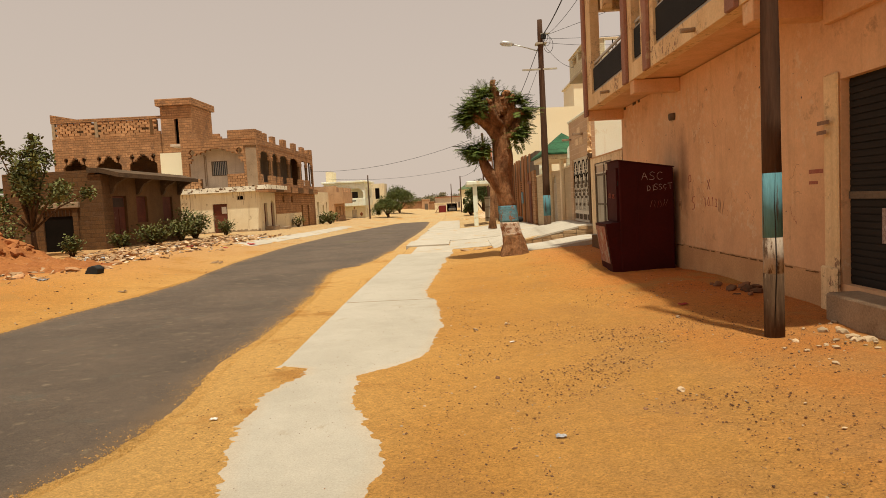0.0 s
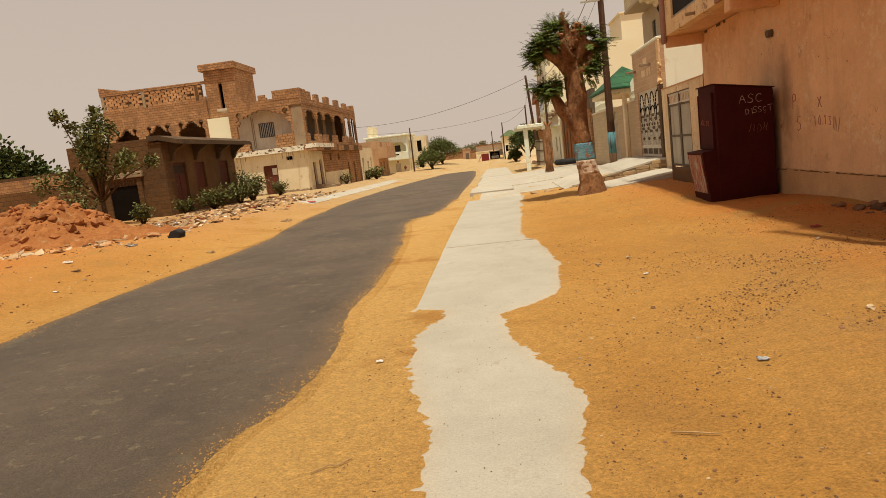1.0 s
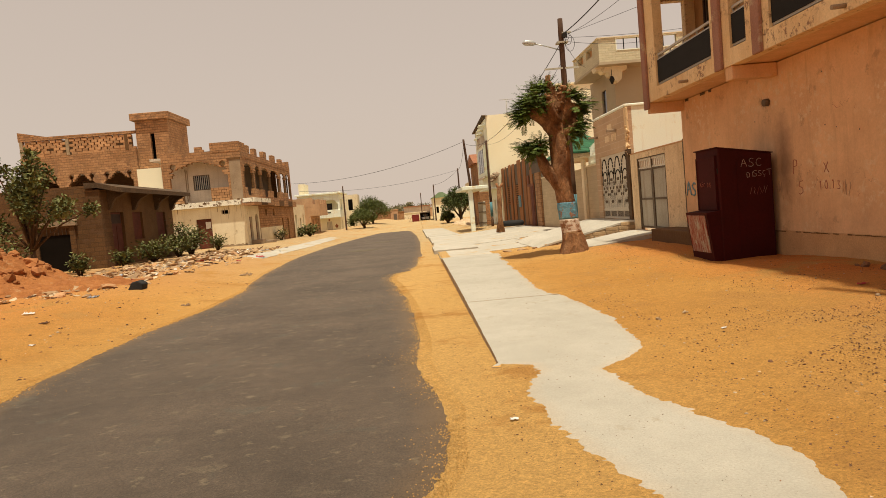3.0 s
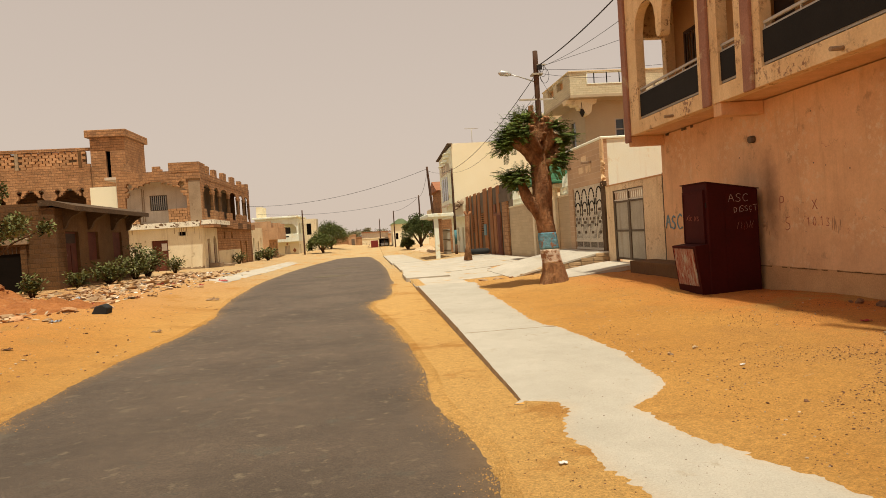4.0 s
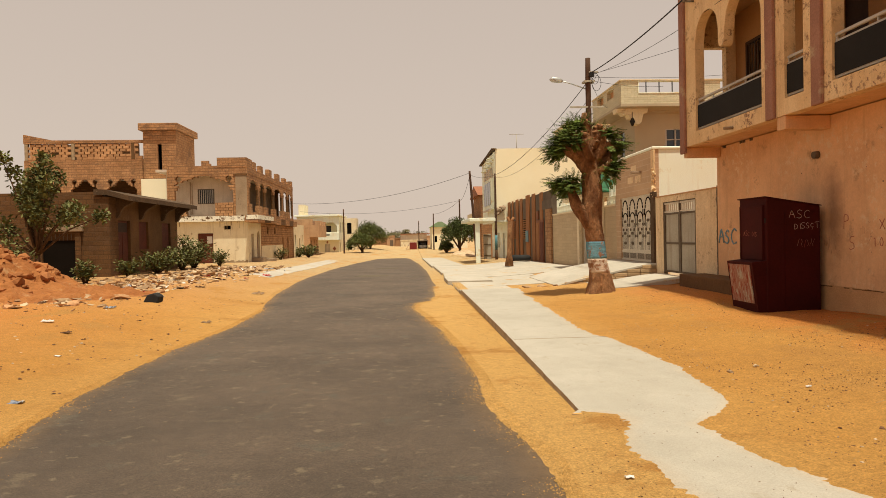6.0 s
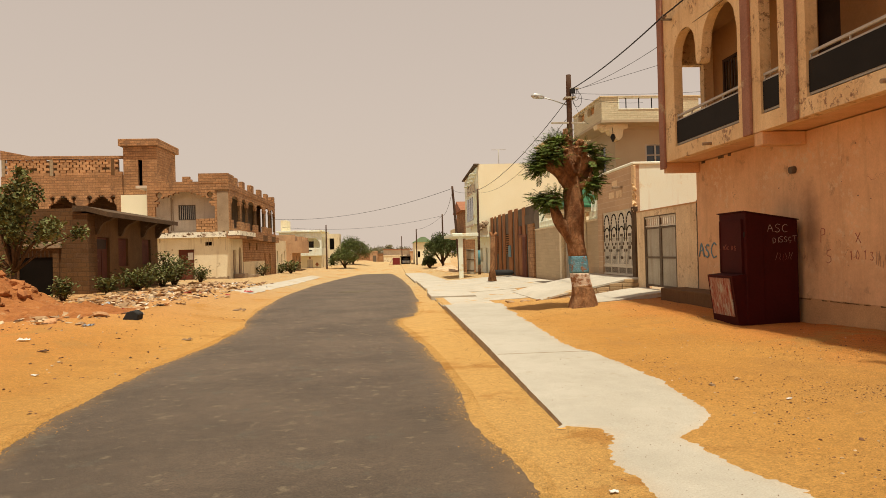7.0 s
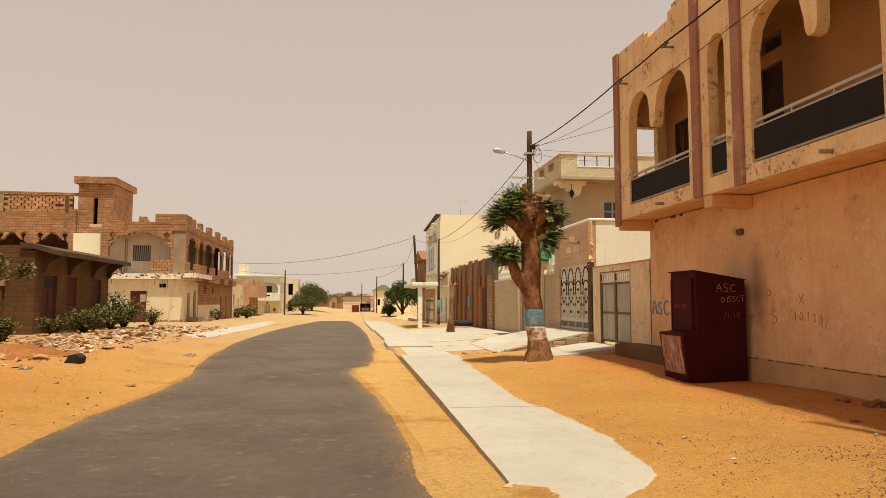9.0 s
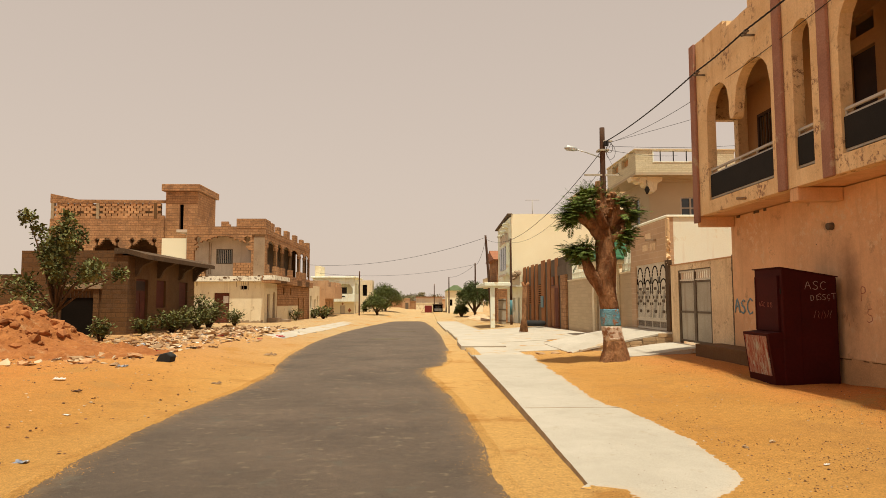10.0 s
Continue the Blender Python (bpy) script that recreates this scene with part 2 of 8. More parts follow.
TAN_TILE = mat("tan_wall_tiles", (0.52, 0.40, 0.25), (0.48, 0.36, 0.22), 0.8, 0.75, 0.25, 40.0, brick=(0.9, 0.16, 0.008), mortar=(0.42, 0.32, 0.2), tone=(0.94, 1.05), stain=(0.62, 0.5, 0.36), stain_at=0.68, stain_scale=0.8)
PEACH_TILE = mat("peach_wall_tiles", (0.56, 0.38, 0.23), (0.50, 0.33, 0.20), 0.8, 0.8, 0.25, 40.0, brick=(0.9, 0.2, 0.008), mortar=(0.62, 0.48, 0.33), tone=(0.92, 1.06), stain=(0.62, 0.5, 0.36), stain_at=0.66, stain_scale=0.8)
BEIGE = mat("beige_plaster", (0.46, 0.38, 0.26), (0.42, 0.34, 0.23), 0.6, 0.9, 0.15, 25.0)
BEIGE_STONE = mat("beige_stone_cladding", (0.62, 0.56, 0.39), (0.56, 0.50, 0.34), 0.6, 0.85, 0.4, 30.0, brick=(0.3, 0.1, 0.008), mortar=(0.46, 0.39, 0.24), tone=(0.92, 1.06))
BRICKS = mat("sand_block_bricks", (0.49, 0.262, 0.125), (0.38, 0.19, 0.085), 0.5, 0.95, 0.9, 14.0, brick=(0.44, 0.215, 0.014), mortar=(0.25, 0.135, 0.065), stain=(0.27, 0.145, 0.075), stain_at=0.55, stain_scale=0.8, dist=0.04, tone=(0.80, 1.10), gritty=(0.66, 1.28), streak=(0.30, 0.165, 0.085), mottle=(4.0, 0.82, 1.15))
BRICK_PIECE = mat("loose_block", (0.50, 0.275, 0.135), (0.41, 0.215, 0.10), 0.5, 0.95, 0.5, 14.0, vary=0.2)
MUD = mat("brown_block_wall", (0.172, 0.086, 0.033), (0.115, 0.057, 0.022), 0.6, 0.95, 0.7, 18.0, stain=(0.13, 0.07, 0.034), stain_at=0.55, stain_scale=1.2, brick=(0.42, 0.21, 0.018), mortar=(0.105, 0.055, 0.023), tone=(0.84, 1.10), gritty=(0.7, 1.25))
MUD_PLAIN = mat("brown_plaster", (0.165, 0.087, 0.035), (0.12, 0.062, 0.025), 0.8, 0.95, 0.4, 18.0, stain=(0.15, 0.085, 0.04), stain_at=0.58, stain_scale=1.2, streak=(0.16, 0.09, 0.045))
LEDGE = mat("broken_whitewash", (0.88, 0.84, 0.71), (0.80, 0.73, 0.58), 1.0, 0.92, 0.5, 14.0, stain=(0.22, 0.135, 0.075), stain_at=0.54, stain_scale=2.6)
GREY_RENDER = mat("grey_render", (0.68, 0.58, 0.47), (0.58, 0.48, 0.37), 0.8, 0.93, 0.3, 20.0, stain=(0.36, 0.27, 0.19), stain_at=0.62, streak=(0.42, 0.33, 0.24))
BROWN_STRIPE = mat("brown_pilaster_paint", (0.34, 0.15, 0.06), (0.28, 0.12, 0.05), 1.0, 0.9, 0.3, 20.0)
GREY_STRIPE = mat("dark_grey_render", (0.16, 0.12, 0.085), (0.12, 0.09, 0.065), 1.0, 0.95, 0.4, 25.0)
MAROON = mat("maroon_paint", (0.055, 0.006, 0.005), (0.042, 0.005, 0.004), 1.4, 0.7, 0.15, 20.0, stain=(0.08, 0.014, 0.01), stain_at=0.66, spec=0.12)
WORN_PAINT = mat("scraped_paint", (0.35, 0.22, 0.16), (0.22, 0.03, 0.02), 7.0, 0.8, 0.3, 30.0, stain=(0.36, 0.34, 0.28), stain_at=0.52, stain_scale=4.0, stretch=(1, 3, 0.8))
GREY_METAL = mat("grey_painted_metal", (0.43, 0.385, 0.30), (0.37, 0.325, 0.245), 1.5, 0.6, 0.15, 25.0, stain=(0.2, 0.14, 0.09), stain_at=0.64, stain_scale=2.0, spec=0.4, streak=(0.20, 0.12, 0.065))
RUST_FRAME = mat("rusted_grey_frame", (0.15, 0.115, 0.08), (0.11, 0.075, 0.045), 3.0, 0.7, 0.2, 25.0, stain=(0.2, 0.1, 0.05), stain_at=0.6)
PALE_METAL = mat("cream_grey_metal", (0.66, 0.59, 0.47), (0.60, 0.53, 0.42), 1.5, 0.6, 0.15, 25.0, spec=0.4)
RAIL_METAL = mat("light_grey_rail", (0.45, 0.42, 0.37), (0.38, 0.35, 0.3), 3.0, 0.5, 0.1, 30.0, spec=0.5)
BLACK_PANEL = mat("black_screen", (0.012, 0.011, 0.010), (0.017, 0.015, 0.013), 1.0, 0.85, 0.2, 40.0)
# near black: painted shade inside openings, also the black iron gate
DARK = mat("opening_shade_and_iron", (0.009, 0.007, 0.005), (0.012, 0.009, 0.007), 1.0, 0.95, 0.0, spec=0.03)
SHUTTER = mat("shop_shutter", (0.022, 0.018, 0.015), (0.015, 0.012, 0.01), 1.2, 0.85, 0.15, 25.0, stain=(0.05, 0.038, 0.028), stain_at=0.64, stretch=(1, 1, 4))
RED_DOOR = mat("dark_red_door", (0.14, 0.038, 0.02), (0.095, 0.026, 0.015), 1.4, 0.75, 0.2, 25.0, stain=(0.16, 0.09, 0.06), stain_at=0.64)
RUST_DOOR = mat("rusty_red_door", (0.24, 0.09, 0.045), (0.18, 0.065, 0.03), 1.4, 0.75, 0.2, 25.0)
BARK = mat("tree_bark", (0.40, 0.20, 0.09), (0.21, 0.092, 0.04), 3.4, 0.95, 1.0, 16.0, stain=(0.42, 0.22, 0.105), stain_at=0.60, stain_scale=4.5, stretch=(1, 1, 0.6), dist=0.07, gritty=(0.6, 1.3), mottle=(9.0, 0.72, 1.22))
BARK_BLUE = mat("blue_painted_bark", (0.13, 0.30, 0.38), (0.17, 0.34, 0.40), 3.0, 0.9, 0.9, 12.0, stain=(0.30, 0.14, 0.07), stain_at=0.52, stain_scale=4.0, mottle=(10.0, 0.75, 1.2), dist=0.04)
BARK_WHITE = mat("whitewashed_bark", (0.80, 0.66, 0.52), (0.64, 0.48, 0.36), 3.0, 0.9, 0.9, 12.0, stain=(0.32, 0.155, 0.08), stain_at=0.51, stain_scale=6.0, dist=0.05, mottle=(10.0, 0.78, 1.2))
CUT_WOOD = mat("cut_wood", (0.36, 0.17, 0.07), (0.24, 0.10, 0.042), 6.0, 0.9, 0.4, 20.0)
POLE_WOOD = mat("dark_pole_wood", (0.11, 0.06, 0.038), (0.07, 0.04, 0.026), 3.0, 0.9, 0.7, 16.0, stretch=(4, 4, 0.3), stain=(0.12, 0.075, 0.05), stain_at=0.6, spec=0.08)
POLE_BLUE = mat("blue_pole_paint", (0.12, 0.27, 0.30), (0.09, 0.21, 0.24), 3.0, 0.85, 0.6, 16.0, stretch=(4, 4, 0.3), stain=(0.08, 0.055, 0.04), stain_at=0.56, stain_scale=2.6, spec=0.08)
POLE_WHITE = mat("flaked_white_pole_paint", (0.50, 0.40, 0.31), (0.38, 0.29, 0.21), 5.0, 0.9, 1.0, 22.0, stretch=(3, 3, 0.7), stain=(0.12, 0.07, 0.042), stain_at=0.50, stain_scale=5.0, spec=0.05)
POLE_OLD = mat("worn_pole_foot", (0.13, 0.075, 0.042), (0.08, 0.045, 0.026), 6.0, 0.95, 1.0, 20.0, stretch=(4, 4, 0.5), stain=(0.24, 0.165, 0.11), stain_at=0.58, stain_scale=4.0, spec=0.05)
WIRE = mat("black_cable", (0.015, 0.013, 0.012), (0.02, 0.018, 0.016), 1.0, 0.7, 0.0)
LAMP_METAL = mat("lamp_metal", (0.5, 0.5, 0.48), (0.44, 0.44, 0.42), 4.0, 0.45, 0.05, 30.0, metal=0.5)
LEAF = mat("feathery_leaf", (0.13, 0.178, 0.024), (0.07, 0.10, 0.014), 2.5, 0.75, 0.0, vary=0.4)
SHRUB_LEAF = mat("grey_green_leaf", (0.155, 0.155, 0.046), (0.088, 0.094, 0.028), 2.0, 0.7, 0.0, vary=0.35)
DARK_LEAF = mat("dense_dark_leaf", (0.085, 0.105, 0.028), (0.05, 0.064, 0.017), 0.5, 0.8, 0.0, vary=0.4)
FAR_LEAF = mat("dark_crown_leaf", (0.125, 0.14, 0.035), (0.075, 0.09, 0.022), 0.5, 0.8, 0.0, vary=0.4)
# paler, greyer leaf: aerial haze mixed into the base colour
HAZE_LEAF = mat("haze_pale_leaf", (0.22, 0.19, 0.10), (0.16, 0.145, 0.075), 0.5, 0.9, 0.0, vary=0.3)
TERRA = mat("reddish_tan_render", (0.56, 0.35, 0.20), (0.47, 0.28, 0.155), 0.9, 0.95, 0.4, 20.0, stain=(0.27, 0.15, 0.085), stain_at=0.6, stain_scale=1.2, streak=(0.32, 0.18, 0.10))
DARK_WOOD = mat("dark_brown_wood", (0.05, 0.026, 0.016), (0.034, 0.018, 0.011), 2.0, 0.7, 0.2, 25.0)
PALE_GREEN = mat("faded_green_roof", (0.22, 0.32, 0.19), (0.18, 0.27, 0.15), 0.8, 0.8, 0.2, 20.0)
GREEN_ROOF = mat("green_roof_tiles", (0.035, 0.135, 0.06), (0.022, 0.095, 0.04), 1.2, 0.7, 0.3, 25.0, brick=(0.3, 0.3, 0.02), mortar=(0.02, 0.07, 0.03))
RED_ROOF = mat("orange_roof_tiles", (0.34, 0.14, 0.07), (0.28, 0.11, 0.055), 1.2, 0.8, 0.3, 25.0)
STONE = mat("rubble_stone", (0.40, 0.26, 0.145), (0.31, 0.19, 0.10), 2.0, 0.95, 0.5, 18.0, vary=0.35)
PALE_STONE = mat("pale_stone", (0.52, 0.385, 0.245), (0.42, 0.295, 0.175), 2.0, 0.95, 0.5, 18.0, vary=0.25)
DARK_STONE = mat("dark_pebble", (0.20, 0.10, 0.052), (0.14, 0.07, 0.036), 2.0, 0.95, 0.4, 18.0, vary=0.4)
RED_STONE = mat("red_clod", (0.36, 0.14, 0.045), (0.27, 0.10, 0.034), 2.0, 0.95, 0.6, 14.0, vary=0.25)
EAVE = mat("weathered_eave", (0.115, 0.07, 0.038), (0.075, 0.046, 0.026), 1.0, 0.95, 0.6, 18.0, stain=(0.19, 0.135, 0.085), stain_at=0.60, stain_scale=2.2, gritty=(0.7, 1.3))
SCUFF = mat("sandy_scuff", (0.145, 0.112, 0.075), (0.11, 0.086, 0.06), 9.0, 0.95, 0.5, 60.0, speck=(0.22, 0.18, 0.12), gritty=(0.7, 1.3))
PAPER = mat("litter_paper", (0.70, 0.66, 0.6), (0.62, 0.58, 0.54), 6.0, 0.8, 0.0)
BLUE_LITTER = mat("litter_plastic", (0.12, 0.16, 0.24), (0.5, 0.48, 0.46), 9.0, 0.5, 0.0)
RED_LITTER = mat("red_litter", (0.42, 0.06, 0.05), (0.35, 0.05, 0.04), 5.0, 0.6, 0.0)
RUBBER = mat("black_rubber", (0.02, 0.02, 0.02), (0.03, 0.028, 0.026), 3.0, 0.85, 0.2, 30.0)
STICK = mat("dry_stick", (0.5, 0.33, 0.16), (0.36, 0.22, 0.1), 8.0, 0.9, 0.3, 40.0)
STONE_BLOCK = mat("tan_cladding_stone", (0.46, 0.31, 0.17), (0.4, 0.26, 0.14), 2.0, 0.9, 0.5, 25.0, vary=0.2)
GLASS_DARK = mat("dark_window_glass", (0.03, 0.035, 0.04), (0.025, 0.03, 0.034), 1.0, 0.12, 0.0, spec=0.6)
SCRAWL = mat("charcoal_scrawl", (0.46, 0.28, 0.165), (0.36, 0.22, 0.13), 9.0, 0.95, 0.0)
CHALK = mat("chalk", (0.46, 0.38, 0.34), (0.24, 0.15, 0.13), 26.0, 0.9, 0.0)
PAINT_BLUE = mat("blue_graffiti", (0.16, 0.28, 0.34), (0.2, 0.3, 0.34), 9.0, 0.9, 0.0)
PAINT_DARK = mat("charcoal_graffiti", (0.2, 0.12, 0.08), (0.26, 0.16, 0.1), 9.0, 0.9, 0.0)
PAINT_RED = mat("red_graffiti", (0.32, 0.1, 0.07), (0.36, 0.14, 0.09), 9.0, 0.9, 0.0)
CAR_RED = mat("red_container_paint", (0.19, 0.022, 0.018), (0.15, 0.02, 0.016), 1.0, 0.6, 0.1, 20.0)
CAR_WHITE = mat("vehicle_paint", (0.5, 0.52, 0.56), (0.46, 0.48, 0.52), 1.0, 0.4, 0.0)


# ---- mesh helpers ----
ROOT = {}


def thing(name, loc, label, category, group="", kind=""):
    """An Empty at the thing's base that parents its parts."""
    ob = new(name)
    ob.location = loc
    ob.empty_display_size = 0.2
    ROOT[ob.name] = Vector(loc)
    return tagged(ob, label, category, group, kind)


def mesh_of(bm, name, material, off=None, smooth=False):
    me = bpy.data.meshes.new(name)
    if off is not None:
        bmesh.ops.translate(bm, verts=bm.verts, vec=-off)
    bm.to_mesh(me)
    bm.free()
    for m in material if isinstance(material, (list, tuple)) else [material]:
        me.materials.append(m)
    if smooth:
        for p in me.polygons:
            p.use_smooth = True
    return me


def part(name, bm, material, parent, label="", smooth=False, kind=""):
    """One mesh object, given in world coordinates, under a thing or a part."""
    off = ROOT[parent.name]
    ob = new(name, mesh_of(bm, name, material, off, smooth))
    ob.parent = parent
    ROOT[ob.name] = off
    return tagged(ob, label, kind=kind)


def solid(name, bm, material, label, category="", group="", kind="", smooth=False):
    """A top-level thing of one mesh, its origin at its base."""
    bm.verts.ensure_lookup_table()
    cs = [v.co for v in bm.verts]
    lo = Vector((sum(c.x for c in cs) / len(cs), sum(c.y for c in cs) / len(cs), min(c.z for c in cs)))
    ob = new(name, mesh_of(bm, name, material, lo, smooth))
    ob.location = lo
    ROOT[ob.name] = lo
    return tagged(ob, label, category, group, kind)


def box(bm, x0, x1, y0, y1, z0, z1, mi=0):
    vs = [bm.verts.new((x, y, z)) for z in (z0, z1) for y in (y0, y1) for x in (x0, x1)]
    for f in ((0, 2, 3, 1), (4, 5, 7, 6), (0, 1, 5, 4), (2, 6, 7, 3), (0, 4, 6, 2), (1, 3, 7, 5)):
        bm.faces.new([vs[i] for i in f]).material_index = mi
    return vs


def boxes(*rows):
    bm = bmesh.new()
    for r in rows:
        box(bm, *r)
    return bm


def bevelled(bm, w, seg=1):
    bmesh.ops.bevel(bm, geom=list(bm.edges), offset=w, segments=seg, affect="EDGES", profile=0.5)
    return bm


def prism(bm, pts, axis, a, b):
    """A closed outline of 2D points drawn out along an axis from a to b. Outline is (y, z), (x, z) or (x, y)."""
    def at(p, v):
        return {"x": (v, p[0], p[1]), "y": (p[0], v, p[1]), "z": (p[0], p[1], v)}[axis]
    lo = [bm.verts.new(at(p, a)) for p in pts]
    hi = [bm.verts.new(at(p, b)) for p in pts]
    bm.faces.new(lo)
    bm.faces.new(hi[::-1])
    for i in range(len(pts)):
        j = (i + 1) % len(pts)
        bm.faces.new((lo[j], lo[i], hi[i], hi[j]))
    bmesh.ops.recalc_face_normals(bm, faces=bm.faces)
    return bm


def wall(bm, axis, at, thick, u0, u1, z0, z1, holes=()):
    """An upright wall with openings through it. axis 'x': lies in x = at .. at + thick and runs along y; 'y': the other way round.
    holes: (u0, u1, z0, z1, rise): a rise above 0 gives a round arch of that height on top of z1."""
    cuts = sorted({u0, u1, *(c for h in holes for c in h[:2])})
    for a, b in zip(cuts, cuts[1:]):
        if b <= u0 or a >= u1:
            continue
        mid, z = (a + b) / 2, z0
        for h in sorted((h for h in holes if h[0] < mid < h[1]), key=lambda h: h[2]):
            slab(bm, axis, at, thick, a, b, z, h[2])
            z = h[3]
            if len(h) > 4 and h[4]:
                n, c, r = 14, (h[0] + h[1]) / 2, (h[1] - h[0]) / 2
                peak = z + h[4]
                for i in range(n):
                    p, q = a + (b - a) * i / n, a + (b - a) * (i + 1) / n
                    zp, zq = (z + h[4] * math.sqrt(max(0, 1 - ((t - c) / r) ** 2)) for t in (p, q))
                    pts = [(p, zp), (q, zq), (q, peak + 0.02), (p, peak + 0.02)]
                    prism(bm, pts, "x" if axis == "x" else "y", at, at + thick)
                z = peak + 0.02
        slab(bm, axis, at, thick, a, b, z, z1)
    bmesh.ops.remove_doubles(bm, verts=bm.verts, dist=1e-4)
    return bm


def slab(bm, axis, at, thick, a, b, z0, z1):
    if z1 - z0 < 1e-4 or b - a < 1e-4:
        return
    lo, hi = sorted((at, at + thick))
    box(bm, *((lo, hi, a, b) if axis == "x" else (a, b, lo, hi)), z0, z1)


def tube(bm, pts, radii, n=8, cap=True, mi=0, wob=0.0):
    """A tapered limb along points."""
    pts = [Vector(p) for p in pts]
    rings, u = [], None
    for i, p in enumerate(pts):
        d = (pts[min(i + 1, len(pts) - 1)] - pts[max(i - 1, 0)]).normalized()
        u = d.orthogonal().normalized() if u is None else (u - d * u.dot(d)).normalized()
        w = d.cross(u)
        ring = []
        for k in range(n):
            a = 2 * math.pi * k / n
            r = radii[i] * (1 + wob * noise.noise(Vector((p.x * 3 + math.cos(a) * 1.7, p.y * 3 + math.sin(a) * 1.7, p.z * 2.2))))
            ring.append(bm.verts.new(p + (u * math.cos(a) + w * math.sin(a)) * r))
        rings.append(ring)
    for a, b in zip(rings, rings[1:]):
        for k in range(n):
            f = bm.faces.new((a[k], a[(k + 1) % n], b[(k + 1) % n], b[k]))
            f.material_index, f.smooth = mi, True
    if cap:
        bm.faces.new(rings[0][::-1]).material_index = mi
        bm.faces.new(rings[-1]).material_index = mi
    return bm


def rock(bm, c, r, rng, flat=0.6, mi=0, sub=1):
    """An uneven stone."""
    t = bmesh.ops.create_icosphere(bm, subdivisions=sub, radius=1.0)["verts"]
    turn = Euler((rng.uniform(-.4, .4), rng.uniform(-.4, .4), rng.uniform(0, 6.3))).to_matrix()
    sc = Vector((r * rng.uniform(0.7, 1.35), r * rng.uniform(0.6, 1.1), r * flat * rng.uniform(0.7, 1.2)))
    o = Vector((rng.uniform(0, 99), rng.uniform(0, 99), 0))
    for v in t:
        k = 1 + 0.5 * noise.noise(v.co * 1.3 + o) + 0.25 * noise.noise(v.co * 3.1 + o)
        q = v.co * k
        v.co = turn @ Vector((q.x * sc.x, q.y * sc.y, q.z * sc.z)) + Vector(c)
        for f in v.link_faces:
            f.material_index = mi


# ---- the lie of the land ----
def smooth01(t):
    t = min(1.0, max(0.0, t))
    return t * t * (3 - 2 * t)


def fall(y):
    """The road drops gently with distance and the sandy street beyond it rises again."""
    if y < 32:
        return -0.1 * smooth01(y / 32)
    return float(np.interp(y, [32, 80, 92, 110, 150, 260], [-0.1, -0.666, -0.48, -0.12, 0.0, 0.6]))


def pave_z(y):
    return 0.02 + 0.075 * smooth01((y - 3.5) / 9) + (fall(y) if y > 20 else 0)


ROAD_R = [(-40, 1.3), (2.4, 1.2), (3.1, 1.42), (4.3, 1.49), (5.5, 1.32), (6.05, 1.265), (7.5, 1.28), (10.2, 1.16), (11.6, 1.06), (14.2, 0.82), (15.6, 0.62), (16.5, 0.57), (17.3, 0.68), (18.4, 1.12), (20.2, 1.32), (25, 1.46), (36, 1.5), (53, 1.3), (74, 0.7), (90, -0.4)]
ROAD_L = [(-40, -3.3), (5.2, -3.24), (7.2, -3.56), (10.3, -3.6), (13, -3.38), (16.2, -3.44), (18.7, -3.88), (23, -4.3), (29.5, -4.62), (45, -4.8), (58, -4.45), (76, -3.6), (90, -2.6)]


def along(rows, y):
    """Linear interpolation in rows of (y, x)."""
    return float(np.interp(y, [r[0] for r in rows], [r[1] for r in rows]))


def ground_z(x, y, left=None):
    z = fall(y)
    left = along(ROAD_L, y) if left is None else left
    if x < left:
        z += 0.33 * smooth01((left - x) / 3.0) + 0.10 * smooth01((y - 25) / 15) * smooth01((-6 - x) / 5)
    if y < 5.4 and 1.4 < x < 2.15:      # the pavement's end lies level in the sand
        z += (pave_z(y) - 0.012 - z) * smooth01((x - 1.4) / 0.75)
    elif x > 1.99:
        z = pave_z(y) - 0.012 + 0.20 * smooth01((x - 3.5) / 4.5) * (1 if y < 60 else 0.3)
        if 7 < y < 16:          # hollow round the kiosk
            z -= 0.10 * math.exp(-((y - 11.7) / 1.4) ** 2) * smooth01((x - 5.8) / 1.4)
    elif x > 1.35:
        z += 0.015 * smooth01((x - 1.35) / 0.4) - 0.022 * smooth01((x - 1.5) / 0.45) * smooth01((y - 5.4) / 0.3)
    return z


def nz(x, y, z=0.0):
    return noise.noise(Vector((x, y, z)))


def frac(x, y, z=0.0, octaves=5):
    s, a, f = 0.0, 1.0, 1.0
    for _ in range(octaves):
        s += a * noise.noise(Vector((x * f, y * f, z + f)))
        a, f = a * 0.55, f * 2.1
    return s


# ---- ground, road, pavement ----
PAV_R = [(-30, 3.3), (2.0, 3.36), (2.6, 3.48), (3.0, 3.44), (3.6, 3.18), (4.6, 3.0), (5.05, 2.93), (5.2, 3.1), (5.5, 3.42), (5.9, 3.64), (6.8, 3.72), (7.8, 3.75), (9.7, 3.60), (10.0, 3.42), (11.2, 3.36), (14, 3.52), (17, 3.6), (20.8, 3.9)]
PAV_L = [(-30, 2.38), (2.3, 2.40), (3.1, 2.22), (3.6, 2.12), (4.4, 2.04), (4.9, 2.16), (5.2, 2.3), (5.45, 2.26), (5.54, 2.13), (5.6, 2.0), (20.8, 2.0)]


def axis_lines(fine_lo, fine_hi, step, extra):
    out = set(np.round(np.arange(fine_lo, fine_hi + 1e-6, step), 4).tolist()) | set(extra)
    return sorted(out)


